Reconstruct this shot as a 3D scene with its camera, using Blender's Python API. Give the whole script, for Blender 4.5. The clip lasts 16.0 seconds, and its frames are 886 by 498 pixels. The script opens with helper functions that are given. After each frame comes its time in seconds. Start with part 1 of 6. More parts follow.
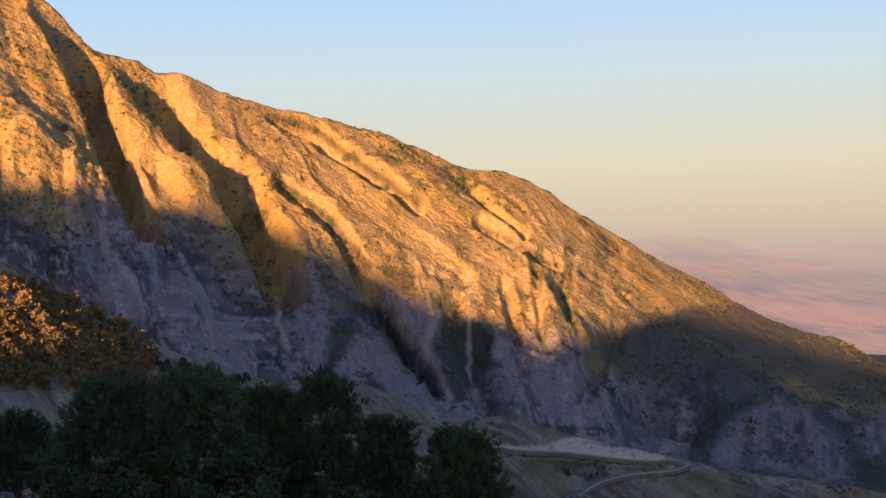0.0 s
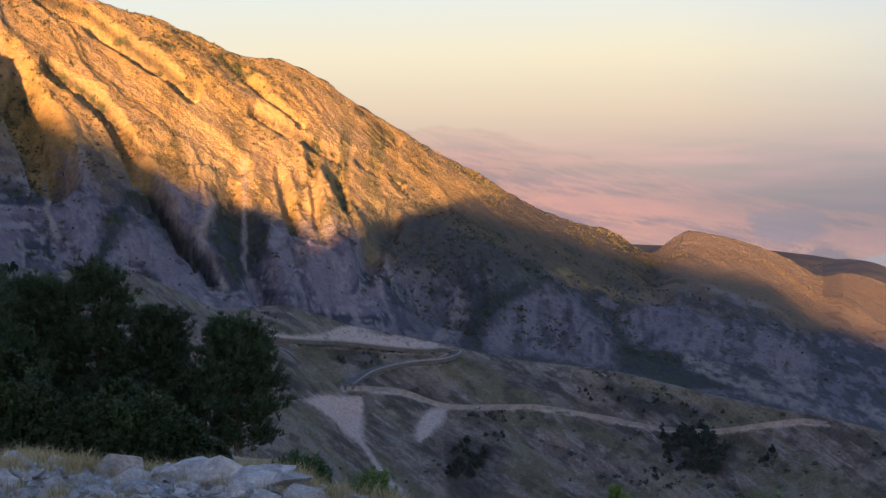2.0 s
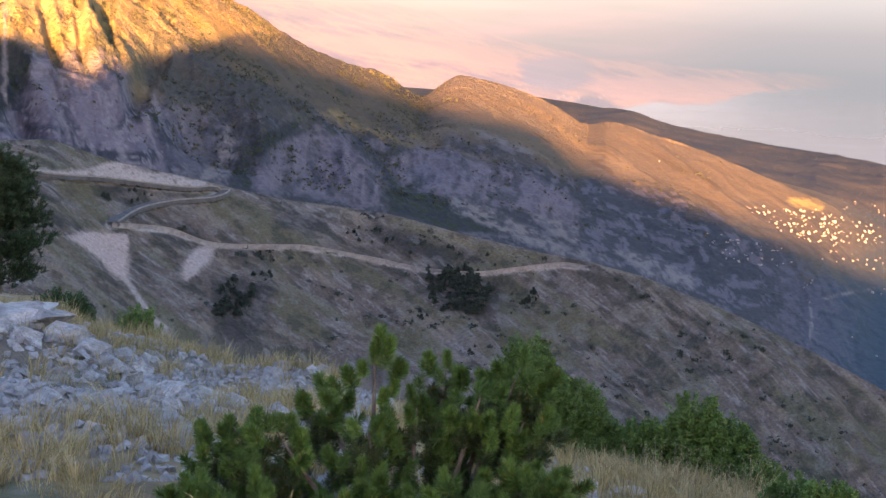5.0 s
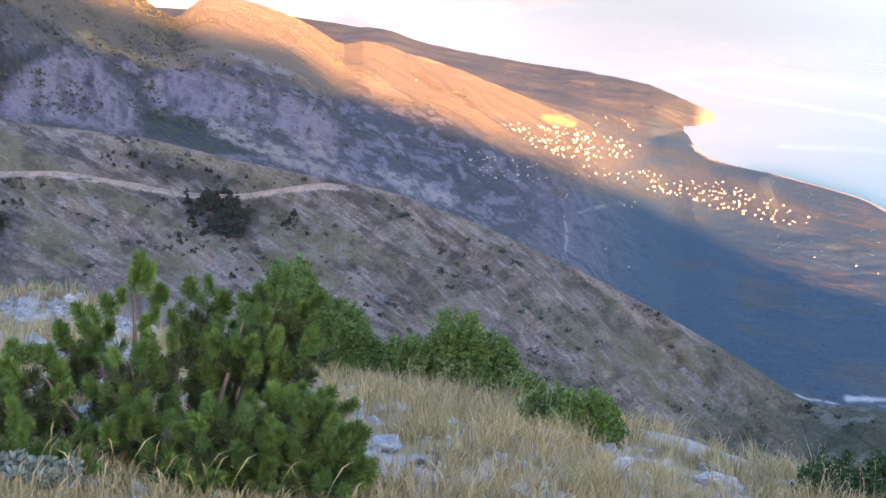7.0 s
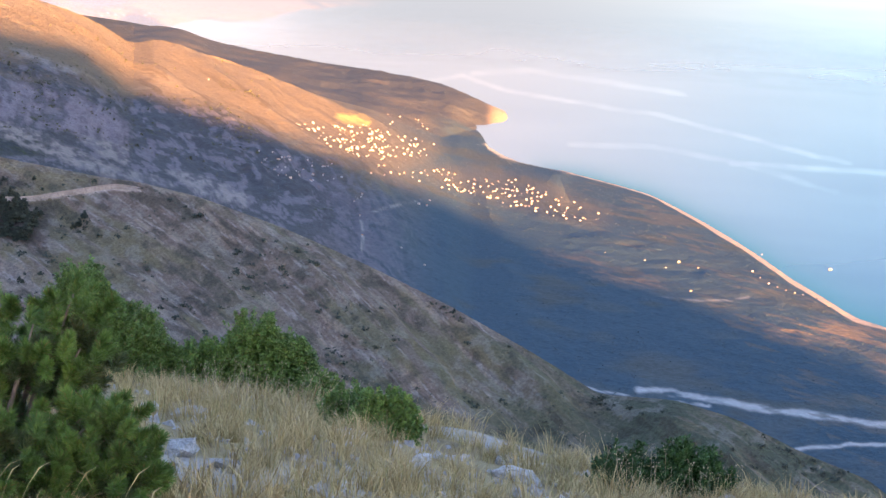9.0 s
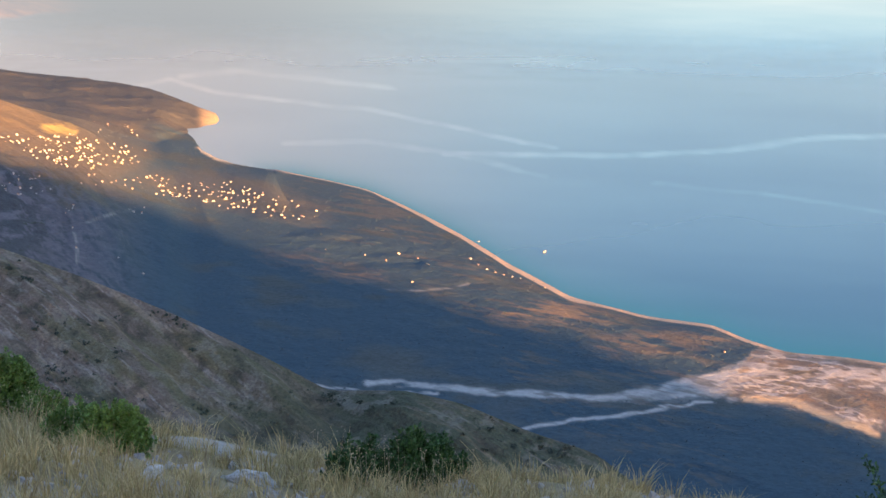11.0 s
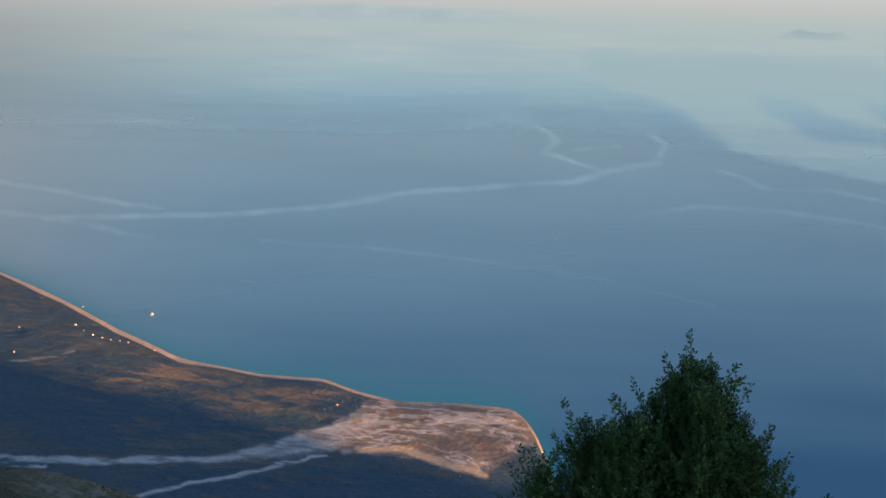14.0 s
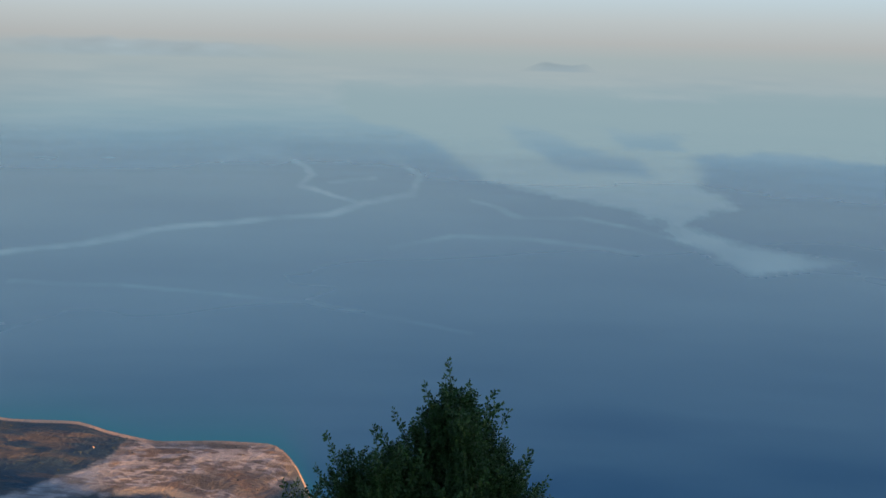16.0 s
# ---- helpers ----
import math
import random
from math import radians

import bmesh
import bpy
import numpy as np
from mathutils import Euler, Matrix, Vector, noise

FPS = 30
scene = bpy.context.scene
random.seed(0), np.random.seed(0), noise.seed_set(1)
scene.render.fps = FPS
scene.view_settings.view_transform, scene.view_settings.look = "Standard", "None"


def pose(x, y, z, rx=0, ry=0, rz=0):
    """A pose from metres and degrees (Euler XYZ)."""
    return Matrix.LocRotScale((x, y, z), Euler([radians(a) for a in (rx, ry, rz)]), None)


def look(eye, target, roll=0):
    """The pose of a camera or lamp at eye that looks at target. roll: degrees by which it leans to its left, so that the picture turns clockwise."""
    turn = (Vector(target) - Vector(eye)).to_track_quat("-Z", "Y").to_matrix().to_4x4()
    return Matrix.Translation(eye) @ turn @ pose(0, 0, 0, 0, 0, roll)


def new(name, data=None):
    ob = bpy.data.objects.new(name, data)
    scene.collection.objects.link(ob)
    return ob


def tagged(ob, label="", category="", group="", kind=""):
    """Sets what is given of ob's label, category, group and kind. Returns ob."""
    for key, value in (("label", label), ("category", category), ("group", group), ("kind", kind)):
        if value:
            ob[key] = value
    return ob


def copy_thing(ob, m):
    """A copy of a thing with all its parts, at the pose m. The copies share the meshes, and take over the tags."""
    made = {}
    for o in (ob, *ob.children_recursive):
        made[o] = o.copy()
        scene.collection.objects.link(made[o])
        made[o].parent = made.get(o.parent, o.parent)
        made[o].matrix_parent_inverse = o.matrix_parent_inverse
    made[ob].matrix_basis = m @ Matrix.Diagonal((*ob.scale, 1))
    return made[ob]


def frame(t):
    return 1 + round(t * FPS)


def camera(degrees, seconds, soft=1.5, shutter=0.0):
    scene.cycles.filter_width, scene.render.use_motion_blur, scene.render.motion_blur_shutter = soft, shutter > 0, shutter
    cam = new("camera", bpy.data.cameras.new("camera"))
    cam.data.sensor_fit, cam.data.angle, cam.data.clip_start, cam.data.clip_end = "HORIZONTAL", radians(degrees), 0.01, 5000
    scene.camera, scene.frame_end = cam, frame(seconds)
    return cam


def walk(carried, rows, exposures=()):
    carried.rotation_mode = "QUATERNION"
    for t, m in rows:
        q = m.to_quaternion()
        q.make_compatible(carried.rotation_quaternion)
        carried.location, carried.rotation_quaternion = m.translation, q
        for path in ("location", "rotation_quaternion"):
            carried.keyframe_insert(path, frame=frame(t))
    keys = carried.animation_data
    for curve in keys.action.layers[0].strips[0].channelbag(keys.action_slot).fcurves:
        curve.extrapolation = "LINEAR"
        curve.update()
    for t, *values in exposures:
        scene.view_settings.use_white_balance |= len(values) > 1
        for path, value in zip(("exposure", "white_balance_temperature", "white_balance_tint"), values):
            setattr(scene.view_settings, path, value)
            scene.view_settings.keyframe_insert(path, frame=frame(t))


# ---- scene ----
EYE = Vector((0.0, 0.0, 270.0))
# seconds, yaw to the left, pitch up, lean to the left, in degrees
ROWS = [
    (0.0, -0.00, 0.48, -1.64),
    (0.5, -2.05, -0.26, -1.38),
    (1.0, -4.46, -1.56, -1.65),
    (1.5, -6.26, -2.66, -1.86),
    (2.0, -8.19, -3.80, -1.05),
    (2.5, -9.90, -4.54, -0.68),
    (3.0, -10.03, -6.32, -0.55),
    (3.2, -10.14, -6.84, -0.55),
    (5.3, -18.42, -10.22, 1.34),
    (5.5, -19.52, -10.64, 1.25),
    (6.0, -21.85, -11.62, 0.73),
    (6.5, -23.71, -12.33, 1.67),
    (7.0, -25.86, -12.40, 1.52),
    (7.5, -28.02, -12.39, 1.37),
    (8.0, -30.22, -12.26, 2.10),
    (8.5, -31.31, -12.32, 1.88),
    (9.0, -33.58, -12.17, 2.35),
    (9.2, -35.03, -12.06, 2.26),
    (11.3, -45.93, -11.85, 0.66),
    (11.5, -47.32, -11.70, 0.54),
    (12.0, -50.71, -10.62, 0.75),
    (12.5, -52.50, -9.77, 0.71),
    (13.0, -54.69, -9.61, 0.87),
    (13.5, -57.34, -9.64, 1.47),
    (14.0, -58.82, -9.52, 1.28),
    (14.5, -60.83, -8.78, 1.17),
    (15.0, -63.07, -8.19, 0.54),
    (15.5, -65.51, -8.18, 0.81),
    (16.0, -67.86, -8.11, 1.30),
]


def view(yaw, pitch, lean):
    way = Vector((-math.sin(radians(yaw)) * math.cos(radians(pitch)), math.cos(radians(yaw)) * math.cos(radians(pitch)), math.sin(radians(pitch))))
    return look(EYE, EYE + way * 10, lean)


cam = camera(32.0, 16.0)
walk(cam, [(t, view(a, b, c)) for t, a, b, c in ROWS],
     exposures=[(0.0, 2.2, 5750, 11), (1.5, 2.35, 5750, 12), (3.0, 2.7, 5750, 15), (5.5, 3.75, 6350, 14), (6.0, 4.1, 6200, 14), (6.4, 4.2, 6150, 13), (6.5, 4.2, 4700, -14), (6.7, 4.2, 5400, 1), (6.9, 4.25, 6150, 15), (9.0, 3.97, 6150, 12), (11.5, 3.18, 6200, 5), (12.5, 2.8, 6000, 4), (14.0, 2.56, 5850, 3), (16.0, 2.33, 5700, 3)])

# ---- light ----
SUN_AZ, SUN_EL = 195.0, 4.3
sun = new("sun", bpy.data.lights.new("sun", "SUN"))
sun.data.energy, sun.data.angle, sun.data.color = 5.0, radians(0.9), (1.0, 0.47, 0.15)
sun_way = Vector((math.sin(radians(SUN_AZ)) * math.cos(radians(SUN_EL)), math.cos(radians(SUN_AZ)) * math.cos(radians(SUN_EL)), math.sin(radians(SUN_EL))))
sun.matrix_world = look(EYE + sun_way * 50, EYE)
world = bpy.data.worlds.new("sky")
scene.world = world
world.use_nodes = True
wn = world.node_tree
sky = wn.nodes.new("ShaderNodeTexSky")
sky.sky_type, sky.sun_disc = "NISHITA", False
sky.sun_elevation, sky.sun_rotation, sky.altitude = radians(SUN_EL), radians(SUN_AZ), 300
sky.air_density, sky.dust_density, sky.ozone_density = 1.0, 0.6, 1.2
tint = wn.nodes.new("ShaderNodeMix")
tint.data_type, tint.blend_type = "RGBA", "MULTIPLY"
tint.inputs[0].default_value = 1.0
tint.inputs[7].default_value = (1.1, 1.0, 1.22, 1)
wn.links.new(sky.outputs["Color"], tint.inputs[6])
wn.links.new(tint.outputs[2], wn.nodes["Background"].inputs["Color"])
wn.nodes["Background"].inputs["Strength"].default_value = 0.08

# ---- noise on arrays ----
def lattice(ix, iy, seed):
    h = (ix.astype(np.int64) * 374761393 + iy.astype(np.int64) * 668265263 + seed * 1442695041) & 0xFFFFFFFF
    h = ((h ^ (h >> 13)) * 1274126177) & 0xFFFFFFFF
    return ((h ^ (h >> 16)) & 0xFFFF) / 65535.0


def value_noise(x, y, seed=0):
    ix, iy = np.floor(x), np.floor(y)
    fx, fy = x - ix, y - iy
    fx, fy = fx * fx * fx * (fx * (fx * 6 - 15) + 10), fy * fy * fy * (fy * (fy * 6 - 15) + 10)
    a, b = lattice(ix, iy, seed), lattice(ix + 1, iy, seed)
    c, e = lattice(ix, iy + 1, seed), lattice(ix + 1, iy + 1, seed)
    return ((a + (b - a) * fx) * (1 - fy) + (c + (e - c) * fx) * fy) * 2 - 1


def fbm(x, y, octaves=4, seed=0, gain=0.5):
    total, amp, norm = 0.0, 1.0, 0.0
    for k in range(octaves):
        total = total + amp * value_noise(x * 2 ** k + 17.3 * k, y * 2 ** k - 9.1 * k, seed + k)
        norm, amp = norm + amp, amp * gain
    return total / norm


def ridged(x, y, octaves=4, seed=0, gain=0.5):
    total, amp, norm = 0.0, 1.0, 0.0
    for k in range(octaves):
        total = total + amp * (1 - 2 * np.abs(value_noise(x * 2 ** k + 11.7 * k, y * 2 ** k + 5.3 * k, seed + k)))
        norm, amp = norm + amp, amp * gain
    return total / norm


def smooth(x, a, b):
    t = np.clip((x - a) / (b - a), 0, 1)
    return t * t * (3 - 2 * t)


# ---- the lie of the land: bearings clockwise from ahead, in degrees ----
def along(az, *pairs):
    """A value by bearing, straight from pair to pair, its kinks rounded off."""
    xs, ys = [p[0] for p in pairs], [p[1] for p in pairs]
    return (2 * np.interp(az, xs, ys) + np.interp(az - 0.35, xs, ys) + np.interp(az + 0.35, xs, ys)) / 4


def height(dist, el):
    return 270 + dist * np.tan(np.radians(el))


def hill_crest(az):
    d = along(az, (-20, 430), (-10, 470), (-5, 540), (2, 600), (9, 630), (14, 640), (22, 600), (30, 560), (37, 520), (45, 490), (52, 470), (60, 430), (70, 330), (95, 300))
    el = along(az, (-20, 2.0), (-16, 0.5), (-13.5, -0.8), (-11, -2.5), (-8, -3.9), (-6, -4.25), (-4, -4.05), (-2.8, -4.5), (-0.3, -5.8), (2.4, -5.74), (4.5, -6.5), (7, -7.05),
               (8.9, -7.52), (11.0, -7.95), (12.8, -8.15), (14.8, -8.42), (17.7, -9.15), (20.8, -9.78), (22.2, -9.95), (24.3, -10.45), (27.5, -11.55), (30.7, -12.85), (34, -14.3), (37.4, -15.95),
               (39.8, -17.2), (42.8, -17.2), (45, -17.65), (47.6, -18.6), (50.2, -19.3), (52, -20.5), (57, -23), (70, -36), (95, -40))
    return d, el


def coast(az):
    return along(az, (-30, 4300), (14, 4200), (20, 3900), (23.5, 3450), (25.2, 3150), (27.7, 2886), (30.2, 2745), (32, 2610), (33.3, 2540), (34.6, 2330), (36.0, 2165), (36.25, 1790), (37.8, 1693), (41.2, 1569), (43.8, 1400),
                 (46.6, 1222), (49, 1113), (52, 1063), (54.4, 1050), (55.6, 1018), (57.2, 991), (59.5, 990), (61.7, 980), (62.5, 931), (63.5, 800), (66, 700), (70, 600), (95, 560))


def main_crest(az):
    d = along(az, (-20, 1080), (-12, 1120), (0, 1230), (6, 1320), (10, 1410), (14, 1540), (17, 1720), (23, 1740), (26.6, 1690), (29.3, 1640), (33, 1570), (36.2, 1450), (44, 1180), (52, 960), (60, 905), (64, 720), (70, 520), (95, 480))
    el = along(az, (-20, 11.5), (-14.6, 9.9), (-13.9, 9.5), (-12.5, 7.9), (-11, 7.65), (-10.4, 7.1), (-9.4, 7.2), (-8.2, 6.5), (-7.1, 6.1), (-4.5, 5.5), (-1.9, 4.75), (1, 3.4), (2.3, 3.3),
               (3.8, 2.6), (4.8, 1.8), (6.6, 0.7), (8.4, -0.4), (9.8, -1.15), (10.8, -1.85), (11.5, -2.3), (13, -2.85), (14.7, -3.3), (15.6, -4.1), (16.1, -4.05), (16.7, -3.4), (17.3, -3.2), (18.7, -3.5), (20.0, -3.95), (20.9, -4.35),
               (22, -5.0), (22.7, -4.7), (24.5, -5.25), (26.6, -5.85), (29.3, -6.9), (31.5, -7.7), (33, -8.2), (36.2, -9.7), (44, -12.4), (95, -29))
    return d, el


def near_ground(az, d):
    """Height of the ground about the viewpoint."""
    edge = along(az, (-90, -7), (-30, -8.0), (-16, -9.2), (-6.3, -10.5), (-3.3, -11.2), (2, -12.1), (8, -13.9), (12, -14.3), (15.4, -15.4), (23, -17.0), (33, -18.5), (36.3, -19.2), (46, -20.2), (52, -20.7), (62, -22), (80, -23), (110, -18), (150, -8), (180, -7))
    rim = along(az, (-90, 30), (-20, 30), (-8, 20), (2, 17), (20, 14), (50, 12), (150, 20), (180, 30))
    z_rim = rim * np.tan(np.radians(edge))
    z_foot = np.interp(az, [-90, -20, 0, 90, 150, 180], [-1.65, -1.75, -1.7, -1.7, -1.6, -1.65])
    s = d / rim
    inside = z_foot + (z_rim - z_foot) * (0.75 * s + 0.25 * s * s)
    fall = np.interp(az, [-90, -30, -12, 2, 30, 150, 180], [0.02, 0.06, 0.13, 0.2, 0.72, 0.2, 0.02])
    return 270 + np.where(d < rim, inside, z_rim - (d - rim) * fall)


def land_lines(az):
    """The lines that shape the far land, from near to far: distances and heights."""
    hd, he = hill_crest(az)
    hz = height(hd, he)
    md, me = main_crest(az)
    c = coast(az)
    flat = smooth(az, 30.5, 34.5)
    mz = height(md, me) * (1 - flat) + flat * along(az, (30, 24), (33, 20), (36.2, 9), (44, 7), (52, 6), (58, 3), (63, 2.5), (95, 2))
    fd = hd * along(az, (-20, 0.72), (0, 0.84), (30, 0.85), (45, 0.9), (95, 0.9))
    fz = hz - (hd - fd) * along(az, (-20, 0.45), (0, 0.42), (30, 0.42), (42, 0.3), (60, 0.3), (95, 0.25))
    vd = hd + along(az, (-20, 190), (10, 170), (22, 260), (30, 290), (37, 230), (60, 190), (64, 60), (95, 40))
    vz = np.minimum(hz - 20, along(az, (-20, 215), (-8, 180), (0, 150), (8, 125), (16, 90), (22, 55), (30, 26), (38, 8), (60, 5), (64, 4), (95, 3)))
    bd = vd + along(az, (-20, 150), (0, 90), (10, 130), (16, 220), (22, 330), (30, 260), (37, 100), (60, 70), (64, 30), (95, 20))
    bz = vz + along(az, (-20, 14), (10, 14), (22, 16), (30, 10), (37, 4), (95, 1))
    inner = along(az, (-30, 4.0), (32, 14), (33.6, 8.0), (34.4, 2.0), (34.9, -3.0), (36.0, -3.0), (36.4, 3.0), (95, 2.5))
    past = smooth(az, 36.3, 38.4)
    c = np.where(az > 36.0, 2165 * (1 - past) + c * past, c)
    turn = smooth(az, 32.3, 34.4)
    ed = (md + along(az, (-30, 260), (14, 260), (32, 230), (33.4, 295), (34.4, 330))) * (1 - turn) + turn * (np.interp(az, [33.4, 34.2, 34.6, 35.3, 36.2], [1860, 1960, 2000, 2040, 2060]))
    ed = np.where(az > 36.2, 2060 * (1 - past) + (md + 0.35 * (c - md)) * past, ed)
    ez = np.maximum(mz - along(az, (-30, 130), (10, 110), (15, 60), (20, 70), (24, 45), (33, 12)), 8) * (1 - turn) + inner * turn
    gd = along(az, (-30, 3000), (15, 3000), (21, 2800), (24, 2600), (28, 2480), (32.5, 2330), (33.7, 2240), (35.2, 2170), (36.2, 2120))
    ge = along(az, (-30, -3.6), (15, -4.1), (19, -4.35), (21.3, -4.3), (23.6, -4.35), (24.9, -4.9), (28, -5.45), (29.6, -5.72), (32.5, -5.9), (33.7, -6.25), (34.6, -6.55), (35.4, -6.9), (36.0, -7.25), (36.2, -7.6))
    gz = np.maximum(height(gd, ge), -5) * smooth(az, 36.05, 35.6) - 4 * smooth(az, 35.7, 36.0)
    gd = np.where(az > 36.2, 2120 * (1 - past) + (md + 0.7 * (c - md)) * past, gd)
    gz = np.where(az > 36.2, -4 * (1 - past) + 2.2 * past, gz)
    d0 = np.full_like(az, 45.0)
    z0 = near_ground(az, d0)
    qd, qz = fd * 0.6, np.minimum(fz - 30, 190)
    dist = [d0, qd, fd, hd, vd, bd, md, ed, gd, c, c + 90, c + 260]
    high = [z0, qz, fz, hz, vz, bz, mz, ez, gz, np.where((az > 35.75) & (az < 36.35), -3.0, 0.3), 0 * c - 6, 0 * c - 25]
    for k in range(1, len(dist)):
        dist[k] = np.maximum(dist[k], dist[k - 1] + 4)
    return dist, high


def near_line(az, el, pts, width, stretch=1.0):
    """1 on a line of bearings and elevations, falling to 0 at its width."""
    best = np.full(az.shape, 1e9)
    for (a0, e0), (a1, e1) in zip(pts[:-1], pts[1:]):
        da, de = a1 - a0, (e1 - e0) * stretch
        t = np.clip(((az - a0) * da + (el - e0) * stretch * de) / (da * da + de * de), 0, 1)
        best = np.minimum(best, np.hypot(az - a0 - t * da, (el - e0) * stretch - t * de))
    return 1 - smooth(best, width * 0.2, width)


def gully_lines(az, s):
    """A coordinate that stays the same down a gully: slanting high up, steeper below."""
    lean = np.where(s > 0.55, 13.0 * (1 - s), 5.85 + 5.0 * (0.55 - s))
    return az - lean * (0.35 + 0.65 * smooth(az, -12, 2)) + 0.9 * fbm(az * 0.5, s * 3, 3, 5)


GULLIES = (([(-13.92, 9.3), (-12.89, 7.16), (-12.24, 5.13), (-11.7, 2.87), (-10.84, 1.0)], 0.85, 34), ([(-10.86, 7.66), (-9.9, 5.92), (-9.11, 4.68), (-7.92, 3.42), (-6.93, 1.74), (-5.8, -1.0)], 1.1, 40),
           ([(-6.0, 5.56), (-4.56, 5.0), (-2.92, 3.72), (-0.87, 2.24)], 0.42, 26), ([(-5.86, 3.12), (-4.64, 2.2), (-3.42, 0.81), (-2.82, -0.05), (-1.9, -1.6), (-0.2, -4.6)], 0.42, 22),
           ([(1.41, 1.3), (2.85, 0.52), (4.19, -0.21)], 0.36, 22), ([(-1.23, 4.34), (-0.21, 3.54), (1.03, 2.78), (2.05, 1.8), (3.07, 1.04)], 0.3, 13), ([(5.17, 1.5), (5.78, 0.96), (6.43, 0.31)], 0.3, 15), ([(5.32, -0.49), (6.04, -0.92), (6.75, -1.32)], 0.3, 14),
           ([(0.1, -1.4), (0.9, -3.4), (1.6, -5.6)], 0.8, 14), ([(-3.0, -1.6), (-1.2, -4.0)], 0.6, 10), ([(6.1, -2.8), (5.2, -5.2)], 0.6, 10),
           ([(-12.0, 6.3), (-10.6, 4.4), (-8.8, 2.2)], 0.8, -12), ([(-16.5, 6), (-13.8, 3.5), (-12.4, 1.5)], 1.3, -8), ([(2.2, -0.8), (2.6, -3.2)], 0.35, 7), ([(3.4, -0.6), (3.5, -3.0)], 0.3, 6), ([(4.3, -1.0), (4.6, -2.8)], 0.3, 6))
ROWS_BETWEEN = (14, 12, 120, 14, 40, 200, 24, 60, 40, 5, 3)


def far_land():
    az1 = np.arange(-19.0, 90.01, 0.07)
    dist, high = land_lines(az1)
    D, Z, S, SEG = [], [], [], []
    for k, n in enumerate(ROWS_BETWEEN):
        for i in range(n + (k == len(ROWS_BETWEEN) - 1)):
            s = i / n
            D.append(dist[k] + (dist[k + 1] - dist[k]) * s)
            Z.append(high[k] + (high[k + 1] - high[k]) * s)
            S.append(np.full_like(az1, s))
            SEG.append(k)
    D, Z, S, SEG = np.array(D), np.array(Z), np.array(S), np.array(SEG)[:, None]
    A = np.broadcast_to(az1, D.shape)
    X, Y = D * np.sin(np.radians(A)), D * np.cos(np.radians(A))
    # relief
    E0 = np.degrees(np.arctan2(Z - 270, D))
    mount = np.where(SEG == 5, np.clip(S * 5, 0, 1) * np.clip((1 - S) * 9, 0, 1), 0.0) * (1 - smooth(A, 30, 36))
    big = (1 - smooth(A, 12, 20)) * 0.7 + 0.3
    q = gully_lines(A, S)
    upper = smooth(S, 0.42, 0.62)
    gold = smooth(A, 15.2, 16.2) * smooth(S, 0.45, 0.62)
    calm = (1 - 0.62 * upper * (1 - 0.5 * smooth(A, -8, -12))) * (1 - 0.6 * gold)
    rel = big * ((15 - 9 * upper) * ridged(q * 0.24, S * 1.3, 2, 21) + (7 - 4.5 * upper) * ridged(q * 0.62, S * 2.6, 3, 31) + (2.2 - 0.9 * upper) * ridged(q * 1.8, S * 6, 3, 41))
    rel = rel + calm * (big * 6 * fbm(X / 70, Y / 50, 3, 45) + (2.0 + 2.5 * big) * fbm(X / 24, Y / 18, 5, 51, 0.6) + big * 2.4 * ridged(X / 30 + S, Z / 22, 5, 55, 0.66) + (0.7 + 1.5 * big) * ridged(X / 11, Z / 9, 3, 57, 0.6))
    flutes = smooth(A, -3, 0) * (1 - smooth(A, 5, 8)) * smooth(E0, -4.5, -2) * (1 - smooth(E0, -0.4, 0.6))
    rel = rel + 2.6 * flutes * ridged(A * 1.7 - 0.25 * E0, E0 * 0.3, 3, 58, 0.55)
    for line, width, depth in GULLIES:
        rel = rel - depth * near_line(A + 0.25 * fbm(A, S * 6, 3, 48), E0, line, width)
    Z = Z + mount * rel
    crest = np.where((SEG == 5), smooth(S, 0.85, 1.0), np.where(SEG == 6, 1 - smooth(S, 0.0, 0.15), 0)) * (1 - smooth(A, 26, 32))
    Z = Z + crest * 1.6 * fbm(A * 2.2, S * 4, 4, 61)
    hill = np.where((SEG == 2), np.clip(S * 3, 0, 1) * np.clip((1 - S) * 4, 0, 1), 0.0)
    qh = A - 8.0 * (1 - S) + 0.6 * fbm(A * 0.6, S * 2, 2, 6)
    Z = Z + hill * (4.5 * fbm(qh * 0.22, S * 0.9, 2, 71) + 2.0 * fbm(qh * 0.7, S * 2.5, 3, 81) + 0.7 * fbm(X / 9, Y / 9, 3, 91))
    low = np.where((SEG >= 6) & (SEG <= 8), 1.0, np.where(SEG == 5, smooth(A, 30, 36), 0.0)) * np.clip(Z / 8, 0, 1)
    Z = Z + np.where((SEG >= 7) & (A < 36), 1.0, 0.0) * np.clip(Z / 12, 0, 1) * (4 * fbm(X / 90, Y / 90, 4, 95) + 1.0 * ridged(A * 1.3, D / 60, 3, 97))
    Z = Z + low * (1.6 * fbm(X / 60, Y / 60, 4, 101) + 0.5 * fbm(X / 14, Y / 14, 2, 111)) * smooth(D, 0, 500)
    # the bay behind the headland
    inner_shore = np.where(A < 37.8, np.interp(A, [33.8, 34.6, 34.9, 35.1, 35.65, 36.3, 37.0, 37.8], [2060, 2030, 1925, 1846, 1782, 1735, 1710, 1690]), coast(A))
    bay = smooth(A, 33.6, 35.0)
    floor_z = np.interp(D - inner_shore, [-330, -70, 0, 45], [14, 5, 0.5, -4])
    tip = np.interp(A, [34.9, 35.7, 36.1], [30, 6, -4])
